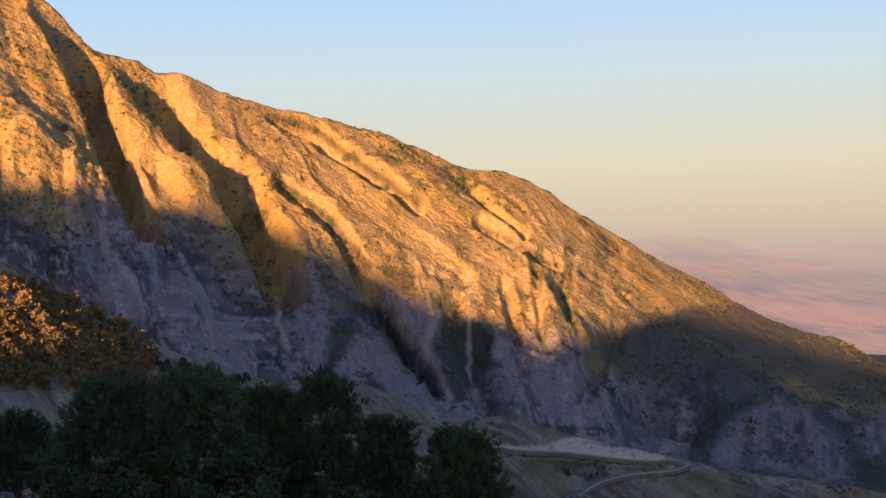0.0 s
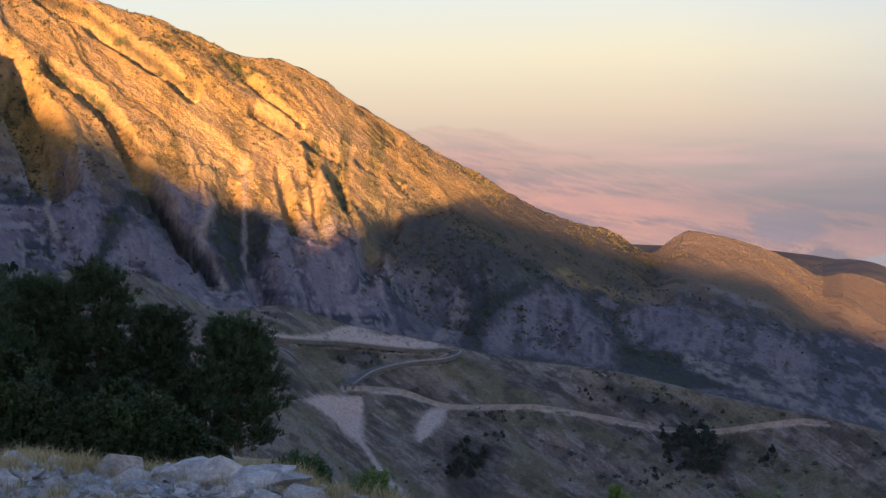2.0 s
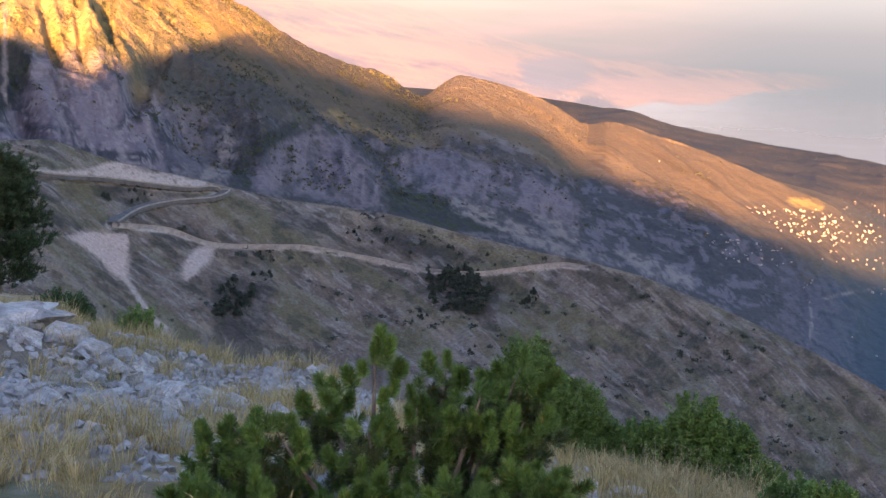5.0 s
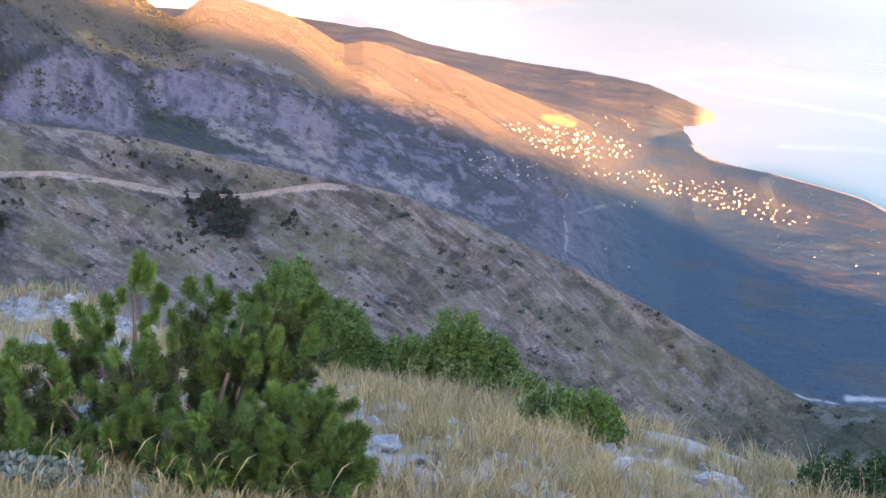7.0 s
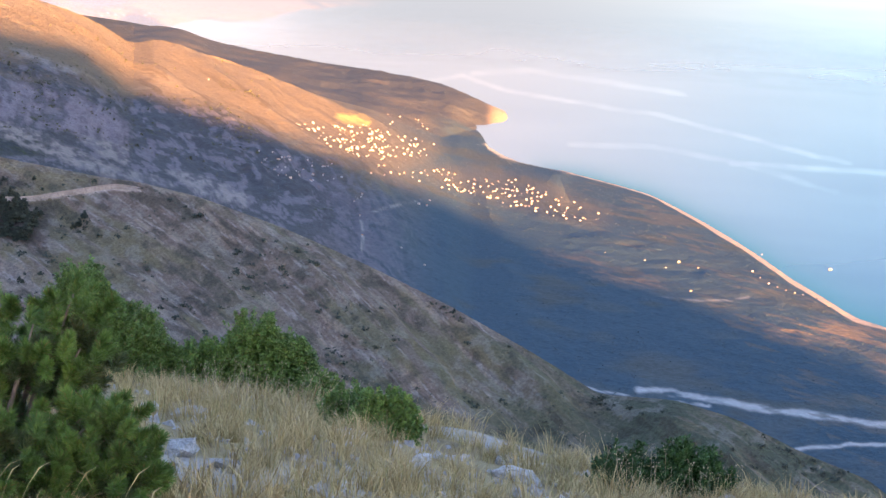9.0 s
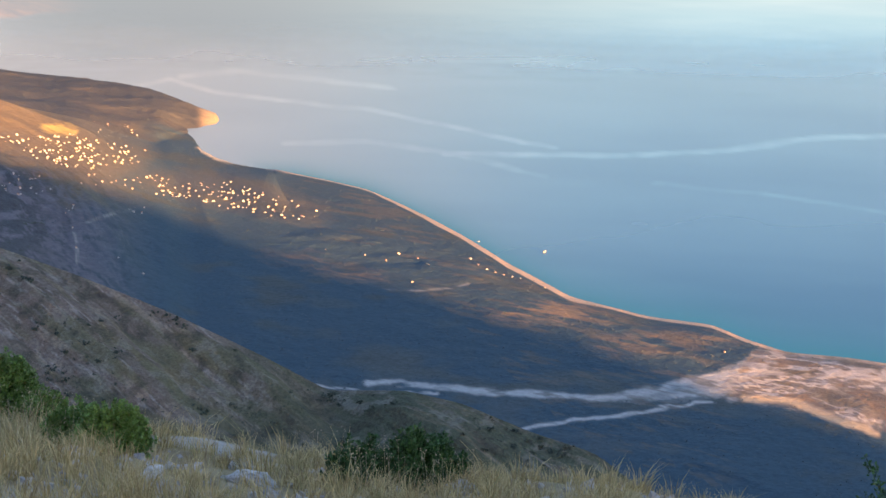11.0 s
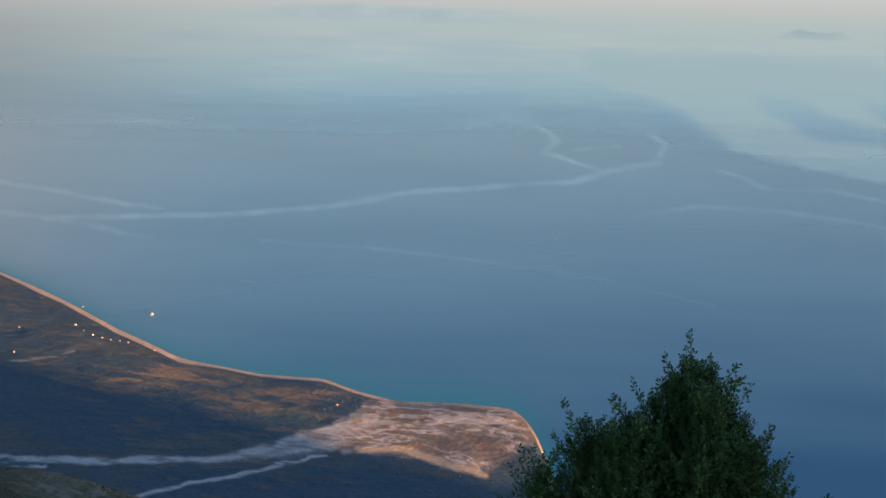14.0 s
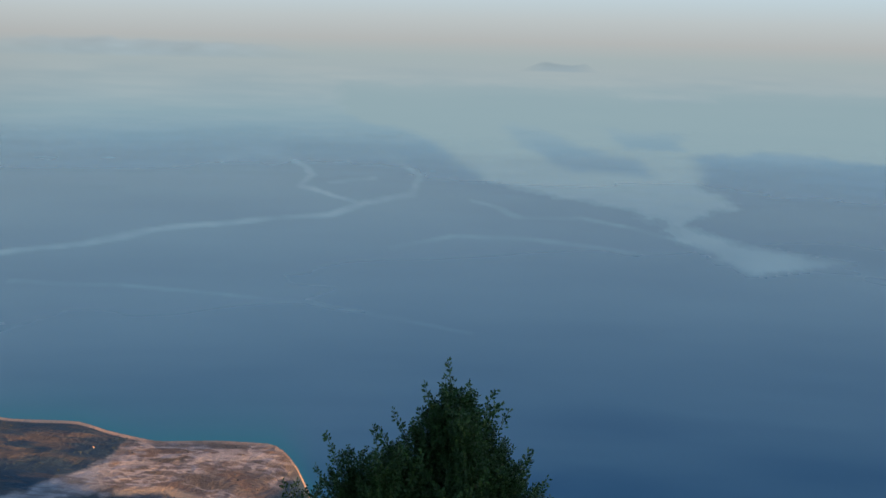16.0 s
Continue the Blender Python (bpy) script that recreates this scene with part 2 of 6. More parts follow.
    floor_z = np.where(A < 36.1, np.maximum(floor_z, np.minimum(np.interp(D, [2030, 2075, 2110], [-4, 8, 40]), tip)), floor_z)
    Z = np.where(SEG >= 5, Z * (1 - bay) + np.minimum(Z, floor_z) * bay, Z)
    return A, D, Z, S, np.broadcast_to(SEG, D.shape)


def on_land(az, el):
    """Where a line of sight from the viewpoint, by bearing and elevation in degrees, first meets the land or the sea."""
    col = int(round((az - A_FAR[0, 0]) / 0.07))
    col = min(max(col, 0), A_FAR.shape[1] - 1)
    d, z = D_FAR[:, col], Z_FAR[:, col]
    up = np.degrees(np.arctan2(z - 270, d))
    hit = np.nonzero((up >= el) & (z > 0))[0]
    if len(hit) == 0 or el < up[12]:
        dist = 270 / math.tan(radians(-el))
        return Vector((dist * math.sin(radians(az)), dist * math.cos(radians(az)), 0.0))
    i = hit[0]
    t = (el - up[i - 1]) / max(up[i] - up[i - 1], 1e-6) if i else 1.0
    dist, zz = d[i - 1] + (d[i] - d[i - 1]) * t, z[i - 1] + (z[i] - z[i - 1]) * t
    return Vector((dist * math.sin(radians(az)), dist * math.cos(radians(az)), zz))


A_FAR, D_FAR, Z_FAR, S_FAR, SEG_FAR = far_land()
EL_FAR = np.degrees(np.arctan2(Z_FAR - 270, D_FAR))

# ---- materials ----
def material(name):
    m = bpy.data.materials.new(name)
    m.use_nodes = True
    return m, m.node_tree, m.node_tree.nodes["Principled BSDF"]


def node(nt, kind, **values):
    n = nt.nodes.new(kind)
    for key, value in values.items():
        n.inputs[key].default_value = value
    return n


def noise_node(nt, scale, detail=4.0, rough=0.6, coords=None):
    n = node(nt, "ShaderNodeTexNoise", Scale=scale, Detail=detail, Roughness=rough)
    nt.links.new((coords or nt.nodes.new("ShaderNodeTexCoord").outputs["Object"]), n.inputs["Vector"])
    return n


def ramp(nt, source, *stops):
    r = nt.nodes.new("ShaderNodeValToRGB")
    while len(r.color_ramp.elements) < len(stops):
        r.color_ramp.elements.new(0.5)
    for e, (p, c) in zip(r.color_ramp.elements, stops):
        e.position, e.color = p, (*c, 1) if len(c) == 3 else c
    nt.links.new(source, r.inputs["Fac"])
    return r.outputs["Color"]


def mix(nt, fac, a, b, how="MIX"):
    n = nt.nodes.new("ShaderNodeMix")
    n.data_type, n.blend_type = "RGBA", how
    for key, v in ((0, fac), (6, a), (7, b)):
        if isinstance(v, (int, float)):
            n.inputs[key].default_value = v
        elif isinstance(v, tuple):
            n.inputs[key].default_value = (*v, 1)
        else:
            nt.links.new(v, n.inputs[key])
    return n.outputs[2]


def calc(nt, how, a, b, clamp=False):
    n = nt.nodes.new("ShaderNodeMath")
    n.operation, n.use_clamp = how, clamp
    for k, v in enumerate((a, b)):
        if isinstance(v, (int, float)):
            n.inputs[k].default_value = v
        else:
            nt.links.new(v, n.inputs[k])
    return n.outputs[0]


def bump(nt, b, height_out, strength, distance):
    n = node(nt, "ShaderNodeBump", Strength=strength, Distance=distance)
    nt.links.new(height_out, n.inputs["Height"])
    nt.links.new(n.outputs["Normal"], b.inputs["Normal"])


def surface(name, dark, light, scale, rough=0.85, bump_strength=0.4, bump_distance=0.02, fine=6.0, spread=(0.35, 0.65)):
    """A two-scale mottled surface."""
    m, nt, b = material(name)
    co = nt.nodes.new("ShaderNodeTexCoord").outputs["Object"]
    coarse, grain = noise_node(nt, scale, 4, 0.6, co), noise_node(nt, scale * fine, 5, 0.7, co)
    col = ramp(nt, coarse.outputs["Fac"], (spread[0], dark), (spread[1], light))
    g = ramp(nt, grain.outputs["Fac"], (0.3, (0.7, 0.7, 0.7)), (0.7, (1.15, 1.15, 1.15)))
    nt.links.new(mix(nt, 1.0, col, g, "MULTIPLY"), b.inputs["Base Color"])
    b.inputs["Roughness"].default_value = rough
    bump(nt, b, grain.outputs["Fac"], bump_strength, bump_distance)
    return m


def land_material(name, spot_scale, grain_scale, bump_distance, edge_gain=18.0, contrast=0.3):
    """Ground whose cover is stored on the mesh: colour, and in alpha how thick the scrub stands."""
    m, nt, b = material(name)
    co = nt.nodes.new("ShaderNodeTexCoord").outputs["Object"]
    at = nt.nodes.new("ShaderNodeAttribute")
    at.attribute_name = "cover"
    spots, grain, broad = noise_node(nt, spot_scale, 4, 0.65, co), noise_node(nt, grain_scale, 5, 0.7, co), noise_node(nt, spot_scale * 0.16, 3, 0.6, co)
    level = calc(nt, "ADD", calc(nt, "MULTIPLY", spots.outputs["Fac"], 0.7), calc(nt, "MULTIPLY", broad.outputs["Fac"], 0.3))
    edge = calc(nt, "SUBTRACT", 0.78, calc(nt, "MULTIPLY", at.outputs["Alpha"], 0.42))
    scrub = calc(nt, "MULTIPLY", calc(nt, "SUBTRACT", level, edge), edge_gain, True)
    g = ramp(nt, grain.outputs["Fac"], (0.25, (1 - contrast, 1 - contrast, 1 - contrast)), (0.75, (1 + 0.85 * contrast, 1 + 0.82 * contrast, 1 + 0.75 * contrast)))
    col = mix(nt, 1.0, at.outputs["Color"], g, "MULTIPLY")
    green = ramp(nt, grain.outputs["Fac"], (0.3, (0.018, 0.026, 0.014)), (0.7, (0.06, 0.07, 0.034)))
    nt.links.new(mix(nt, scrub, col, green), b.inputs["Base Color"])
    b.inputs["Roughness"].default_value = 0.95
    b.inputs["Specular IOR Level"].default_value = 0.1
    crag = noise_node(nt, grain_scale * 0.25, 4, 0.6, co)
    hgt = calc(nt, "ADD", calc(nt, "ADD", grain.outputs["Fac"], calc(nt, "MULTIPLY", crag.outputs["Fac"], 2.5)), calc(nt, "MULTIPLY", scrub, 0.8))
    bump(nt, b, hgt, 0.6, bump_distance)
    return m


mat_hill = land_material("hillside_cover", 0.22, 0.9, 1.5, 18.0, 0.42)
mat_mount = land_material("mountain_cover", 0.11, 0.28, 3.4, 9.0, 0.3)
mat_plain = land_material("plain_cover", 0.1, 0.28, 0.9, 8.0, 0.26)


def sea_material():
    m, nt, b = material("sea_water")
    at = nt.nodes.new("ShaderNodeAttribute")
    at.attribute_name = "shallow"
    parts = nt.nodes.new("ShaderNodeSeparateColor")
    nt.links.new(at.outputs["Color"], parts.inputs["Color"])
    shallow, calm = parts.outputs[0], parts.outputs[1]
    # pale tone stands in for haze and mirrored sky, warmer by bearing
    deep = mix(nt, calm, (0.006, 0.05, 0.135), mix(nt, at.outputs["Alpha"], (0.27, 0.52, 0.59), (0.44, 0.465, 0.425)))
    nt.links.new(mix(nt, shallow, deep, (0.012, 0.115, 0.16)), b.inputs["Base Color"])
    b.inputs["IOR"].default_value = 1.33
    b.inputs["Specular IOR Level"].default_value = 0.06
    nt.links.new(calc(nt, "SUBTRACT", 0.3, calc(nt, "MULTIPLY", calm, 0.12)), b.inputs["Roughness"])
    nt.links.new(parts.outputs[2], b.inputs["Alpha"])
    return m


mat_sea = sea_material()


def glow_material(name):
    """Self-lit far air and far land seen through it: colour and density stored on the mesh."""
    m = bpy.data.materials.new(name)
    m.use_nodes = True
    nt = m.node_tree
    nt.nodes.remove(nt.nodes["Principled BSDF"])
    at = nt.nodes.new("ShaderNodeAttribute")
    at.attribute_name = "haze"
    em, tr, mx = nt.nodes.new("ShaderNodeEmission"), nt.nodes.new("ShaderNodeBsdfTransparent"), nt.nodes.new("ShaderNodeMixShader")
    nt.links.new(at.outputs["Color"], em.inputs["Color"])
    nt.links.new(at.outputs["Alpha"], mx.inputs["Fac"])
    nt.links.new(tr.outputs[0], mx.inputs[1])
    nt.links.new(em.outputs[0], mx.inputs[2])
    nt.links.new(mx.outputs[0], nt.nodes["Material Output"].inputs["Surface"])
    return m


# ---- meshes ----
def grid_mesh(name, X, Y, Z, mat, cover=None, layer="cover"):
    r, c = X.shape
    me = bpy.data.meshes.new(name)
    idx = np.arange(r * c).reshape(r, c)
    quads = np.stack([idx[:-1, :-1], idx[:-1, 1:], idx[1:, 1:], idx[1:, :-1]], -1).reshape(-1, 4)[:, ::-1]
    me.vertices.add(r * c)
    me.vertices.foreach_set("co", np.stack([X, Y, Z], -1).astype(np.float32).ravel())
    me.loops.add(quads.size)
    me.loops.foreach_set("vertex_index", quads.astype(np.int32).ravel())
    me.polygons.add(len(quads))
    me.polygons.foreach_set("loop_start", np.arange(0, quads.size, 4, dtype=np.int32))
    me.polygons.foreach_set("use_smooth", np.ones(len(quads), dtype=bool))
    me.update(calc_edges=True)
    if cover is not None:
        at = me.attributes.new(layer, "FLOAT_COLOR", "POINT")
        at.data.foreach_set("color", np.ascontiguousarray(cover, dtype=np.float32).ravel())
    me.materials.append(mat)
    return me


def part(name, bm, mat, parent, label=""):
    """A bmesh as one mesh object under a thing or a part."""
    me = bpy.data.meshes.new(name)
    bm.to_mesh(me)
    bm.free()
    me.materials.append(mat)
    ob = new(name, me)
    ob.parent = parent
    return tagged(ob, label)


def shared(name, me, parent, m):
    ob = new(name, me)
    ob.parent = parent
    ob.matrix_basis = m
    return ob


def soup(name, verts, faces, mat, smooth_faces=False):
    me = bpy.data.meshes.new(name)
    me.from_pydata(verts, [], faces)
    if smooth_faces:
        me.polygons.foreach_set("use_smooth", np.ones(len(faces), dtype=bool))
    me.materials.append(mat)
    return me


# ---- what covers the far land ----
def inside(az, el, pts):
    """Inside a patch bounded by bearings and elevations."""
    res = np.zeros(az.shape, bool)
    for (a0, e0), (a1, e1) in zip(pts, pts[1:] + pts[:1]):
        cross = ((e0 > el) != (e1 > el)) & (az < (a1 - a0) * (el - e0) / ((e1 - e0) if e1 != e0 else 1e-9) + a0)
        res ^= cross
    return res.astype(float)


def patch(az, el, pts, soft=0.16):
    """A patch of the far land with a ragged, fading edge."""
    total = 0.0
    for k, (ja, je) in enumerate(RAGGED):
        turn = k * math.tau / 4
        total = total + inside(az + soft * math.cos(turn) + ja, el + 0.6 * soft * math.sin(turn) + je, pts)
    return total / 4


def blend(base, colour, weight, scrub=None):
    w = np.clip(weight, 0, 1)[..., None]
    colour = np.array(colour)
    base[..., :3] += (colour - base[..., :3]) * w
    if scrub is not None:
        base[..., 3] += (scrub - base[..., 3]) * w[..., 0]


A, D, Z, S, SEG, E = A_FAR, D_FAR, Z_FAR, S_FAR, SEG_FAR, EL_FAR
X, Y = D * np.sin(np.radians(A)), D * np.cos(np.radians(A))
QF = gully_lines(A, S)
UPPER_ROAD = [(1.0, -6.85), (1.55, -6.9), (2.79, -7.08), (4.46, -7.2), (6.97, -7.5), (8.02, -7.48), (8.48, -7.63), (8.01, -7.87), (6.53, -8.0), (5.26, -8.28), (4.41, -8.78)]
LOWER_ROAD = [(4.41, -8.84), (6.51, -9.03), (8.19, -9.58), (10.31, -9.65), (11.58, -9.67), (13.27, -9.94), (14.54, -10.16), (15.8, -10.41), (17.06, -10.53), (18.32, -10.52), (19.56, -10.34), (21.21, -10.11), (22.2, -10.2)]
RIVERS = [[(41.35, -16.87), (46.4, -17.2), (50.8, -17.25), (53.6, -16.5), (56.2, -15.9)], [(47.4, -18.5), (50.8, -17.9), (55.1, -17.03), (57.0, -16.8)], [(39.0, -17.0), (41.8, -17.3), (44.0, -17.3)]]

RAGGED = [(0.26 * fbm(A * 2.2, E * 3.0, 4, 900 + k, 0.62), 0.15 * fbm(A * 2.2, E * 3.0, 4, 910 + k, 0.62)) for k in range(4)]


def land_cover():
    c = np.zeros((*A.shape, 4))
    wob = 0.35 * fbm(A * 1.5, E * 3, 3, 301)
    n1, n2 = fbm(X / 55, Y / 55, 4, 311), fbm(X / 17, Y / 17, 3, 321)
    streak, streak2 = ridged(QF * 0.8, S * 3.0, 4, 331), fbm(QF * 2.4, S * 4.0, 4, 341)
    # hillside: dry grass, stones, thorn
    c[:] = (0.148, 0.118, 0.096, 0.2)
    hs = A - 10.0 * (1 - S)
    blend(c, (0.17, 0.145, 0.12), smooth(n1 + 0.6 * fbm(hs * 0.8, S * 3, 3, 351), 0.0, 0.5), 0.18)
    blend(c, (0.26, 0.24, 0.225), smooth(fbm(hs * 5.0, S * 26, 4, 361, 0.6), 0.12, 0.4) * 0.75, 0.06)
    blend(c, (0.07, 0.062, 0.05), smooth(fbm(hs * 1.4, S * 11, 4, 365, 0.6), 0.04, 0.32) * 0.85, 0.35)
    blend(c, (0.22, 0.18, 0.135), smooth(fbm(hs * 1.1, S * 8, 4, 366, 0.6), 0.1, 0.35) * 0.7, 0.12)
    blend(c, (0.128, 0.116, 0.068), smooth(fbm(hs * 0.6, S * 5, 4, 371), 0.02, 0.4) * 0.85, 0.3)
    for pts in ([(8.16, -10.76), (10.29, -10.9), (10.26, -12.57), (8.74, -13.57), (8.13, -12.11)], [(13.5, -8.86), (15.6, -8.87), (16.44, -9.39), (18.32, -9.9), (18.73, -10.21), (16.64, -10.22), (14.54, -9.7)], [(6.51, -8.84), (7.78, -9.08), (7.98, -9.4), (6.71, -9.47)], [(4.04, -7.2), (5.71, -7.29), (5.91, -7.57), (4.86, -7.85), (4.13, -7.62)],
                [(10.6, -8.4), (12.4, -8.6), (12.2, -9.1), (10.4, -8.9)], [(16.3, -10.6), (19.3, -10.7), (18.9, -12.3), (17.1, -12.0)]):
        blend(c, (0.048, 0.044, 0.042), patch(A, E, pts, 0.25) * (SEG == 2) * 0.75, 0.6)
    blend(c, (0.165, 0.143, 0.085), patch(A, E, [(14.5, -8.4), (16.6, -8.95), (19.0, -9.55), (21.5, -9.95), (19.8, -10.1), (17.2, -9.5), (14.8, -8.9)], 0.25) * (SEG == 2) * 0.8, 0.1)
    blend(c, (0.105, 0.108, 0.064), smooth(A + 2 * n1 + 3 * fbm(hs * 0.9, S * 8, 3, 367), 20, 30) * 0.75 * smooth(fbm(hs * 0.7, S * 7, 4, 368, 0.6), -0.2, 0.25), 0.26)
    blend(c, (0.132, 0.113, 0.092), smooth(A, 20, 28) * smooth(fbm(hs * 0.8, S * 6, 4, 369, 0.6), 0.05, 0.3) * 0.8, 0.15)
    blend(c, (0.062, 0.075, 0.05), smooth(A + 3 * n1, 34, 42) * smooth(fbm(hs * 0.9, S * 6, 4, 370, 0.6), -0.7, 0.0) * 0.9, 0.3)
    n3 = fbm(X / 6, Y / 6, 4, 373, 0.6)
    blend(c, (0.22, 0.205, 0.178), smooth(n3, 0.12, 0.4) * 0.35, 0.08)
    blend(c, (0.052, 0.052, 0.04), smooth(-n3, 0.14, 0.42) * 0.6, 0.35)
    # mountain
    mt = ((SEG == 5) | (SEG == 6) | (SEG == 4)).astype(float)
    m = np.zeros_like(c)
    m[:] = (0.252, 0.172, 0.062, 0.52)
    blend(m, (0.288, 0.2, 0.08), smooth(n1, 0.0, 0.4), 0.4)
    blend(m, (0.15, 0.112, 0.046), smooth(n2, 0.05, 0.4) * 0.7, 0.72)
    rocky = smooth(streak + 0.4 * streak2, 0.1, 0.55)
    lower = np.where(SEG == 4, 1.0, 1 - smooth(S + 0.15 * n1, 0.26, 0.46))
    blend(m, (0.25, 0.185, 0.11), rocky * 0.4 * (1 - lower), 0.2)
    # shaded foot: blue of haze, dark gullies and pale ribs put into the colour
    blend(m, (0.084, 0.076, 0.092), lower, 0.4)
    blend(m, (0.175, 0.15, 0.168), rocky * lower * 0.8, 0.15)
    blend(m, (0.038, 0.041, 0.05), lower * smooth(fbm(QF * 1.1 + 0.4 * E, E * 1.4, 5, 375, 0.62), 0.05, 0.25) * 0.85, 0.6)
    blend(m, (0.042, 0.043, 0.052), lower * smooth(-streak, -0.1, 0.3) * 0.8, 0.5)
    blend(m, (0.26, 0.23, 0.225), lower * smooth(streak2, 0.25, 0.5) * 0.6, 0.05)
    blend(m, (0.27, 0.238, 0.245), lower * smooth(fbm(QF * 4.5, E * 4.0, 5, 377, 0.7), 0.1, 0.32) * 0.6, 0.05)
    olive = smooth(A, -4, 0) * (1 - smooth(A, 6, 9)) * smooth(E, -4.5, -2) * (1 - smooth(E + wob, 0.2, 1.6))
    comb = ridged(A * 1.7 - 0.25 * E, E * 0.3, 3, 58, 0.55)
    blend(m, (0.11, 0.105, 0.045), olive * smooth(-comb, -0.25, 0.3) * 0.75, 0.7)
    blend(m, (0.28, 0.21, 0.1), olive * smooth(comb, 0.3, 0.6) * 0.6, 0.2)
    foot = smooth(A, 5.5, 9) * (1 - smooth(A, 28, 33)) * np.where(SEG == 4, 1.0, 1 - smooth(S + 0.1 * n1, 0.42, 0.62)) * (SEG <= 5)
    # dark blue-grey of shade and distance mixed into the foot's rock and woods
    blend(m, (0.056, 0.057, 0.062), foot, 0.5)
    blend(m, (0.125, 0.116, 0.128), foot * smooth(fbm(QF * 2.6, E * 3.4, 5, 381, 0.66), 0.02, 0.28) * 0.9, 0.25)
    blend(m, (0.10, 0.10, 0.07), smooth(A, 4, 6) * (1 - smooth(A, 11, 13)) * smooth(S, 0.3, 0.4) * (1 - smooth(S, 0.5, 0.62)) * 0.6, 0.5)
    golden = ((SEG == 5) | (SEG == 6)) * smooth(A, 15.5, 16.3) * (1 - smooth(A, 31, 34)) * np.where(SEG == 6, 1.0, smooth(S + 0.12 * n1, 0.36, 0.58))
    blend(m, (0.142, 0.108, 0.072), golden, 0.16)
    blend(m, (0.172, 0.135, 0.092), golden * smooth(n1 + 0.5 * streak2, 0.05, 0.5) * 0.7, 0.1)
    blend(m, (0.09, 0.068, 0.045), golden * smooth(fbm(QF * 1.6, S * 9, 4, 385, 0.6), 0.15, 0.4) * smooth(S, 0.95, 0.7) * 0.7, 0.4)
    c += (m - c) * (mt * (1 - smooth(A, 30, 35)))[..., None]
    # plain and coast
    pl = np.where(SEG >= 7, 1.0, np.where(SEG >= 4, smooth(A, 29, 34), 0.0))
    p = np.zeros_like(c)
    # blue of distance and shade mixed into the plain's base colour
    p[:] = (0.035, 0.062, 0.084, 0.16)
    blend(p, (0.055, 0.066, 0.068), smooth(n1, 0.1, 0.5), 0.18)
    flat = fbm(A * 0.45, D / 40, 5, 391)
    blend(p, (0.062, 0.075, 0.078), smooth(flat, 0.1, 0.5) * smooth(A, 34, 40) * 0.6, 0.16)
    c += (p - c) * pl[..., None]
    far_side = smooth(A + 1.2 * n1, 32.6, 34.4)
    head = ((SEG >= 7) * (1 - far_side) + smooth(D + 40 * n1, 1960, 2010) * far_side) * smooth(A, 36.5, 36.2)
    blend(c, (0.062, 0.06, 0.062), head * 0.92, 0.16)
    blend(c, (0.085, 0.075, 0.068), head * 0.8 * smooth(n1, 0.0, 0.4), 0.1)
    blend(c, (0.38, 0.26, 0.15), head * smooth(A, 34.9, 35.5) * smooth(E + wob * 0.3, -7.9, -7.3), 0.05)
    shore = coast(A) - D
    sand = (1 - smooth(shore + 5 * n1, 4 + 12 * smooth(A, 41, 44) * (1 - smooth(A, 48, 51)), 9 + 15 * smooth(A, 41, 44) * (1 - smooth(A, 48, 51)))) * (A > 36.3) * (SEG >= 6)
    blend(c, (0.36, 0.27, 0.20), sand, 0.0)
    blend(c, (0.40, 0.32, 0.23), smooth(Z, 3.6, 1.6) * smooth(D, 1720, 1760) * (D < 1850) * smooth(A, 34.4, 34.9) * (A < 37), 0.0)
    # gully shadows painted as dark strips, with thicker scrub along them
    for line, w in (([(-6.0, 5.5), (-4.56, 4.95), (-2.92, 3.66), (-0.87, 2.18)], 0.28), ([(-5.86, 3.06), (-4.64, 2.14), (-3.42, 0.75), (-2.82, -0.1)], 0.24), ([(1.41, 1.24), (2.85, 0.46), (4.19, -0.27)], 0.2), ([(5.17, 1.44), (5.78, 0.9), (6.43, 0.25)], 0.18), ([(5.32, -0.5), (6.75, -1.34)], 0.16), ([(-1.23, 4.3), (-0.21, 3.5), (1.03, 2.74)], 0.14)):
        blend(c, (0.05, 0.042, 0.03), near_line(A + 0.35 * wob, E + 0.15 * wob, line, w) * (SEG == 5) * 0.8, 0.8)
    blend(c, (0.115, 0.09, 0.035), patch(A, E, [(-2.2, -0.4), (-1.5, 1.0), (-1.3, -0.1), (-0.7, -1.4), (-1.3, -1.3)], 0.12) * (SEG == 5) * 0.8, 0.75)
    blend(c, (0.33, 0.24, 0.105), patch(A, E, [(-0.98, 2.1), (-0.2, 1.9), (0.1, 0.8), (0.63, -0.15), (-0.24, -1.38), (-1.16, -0.51), (-1.29, 0.75)], 0.12) * (SEG == 5) * 0.75, 0.05)
    fan = np.maximum(near_line(A + 0.3 * wob, E, [(-1.3, 2.1), (-1.0, -0.2), (0.1, -1.3)], 0.35), near_line(A + 0.3 * wob, E, [(1.0, -0.3), (0.2, -1.3)], 0.5)) * (SEG == 5)
    blend(c, (0.33, 0.245, 0.115), fan * (0.4 + 0.35 * n2), 0.1)
    # woods, rock faces and screes of the mountain's foot, their colours tinted by haze
    wa, we = A + 0.5 * wob + 0.25 * fbm(A * 2.5, E * 3, 3, 431), E + 0.4 * wob + 0.18 * fbm(A * 2.5, E * 3, 3, 441)
    high = (SEG >= 4) * (SEG <= 6)
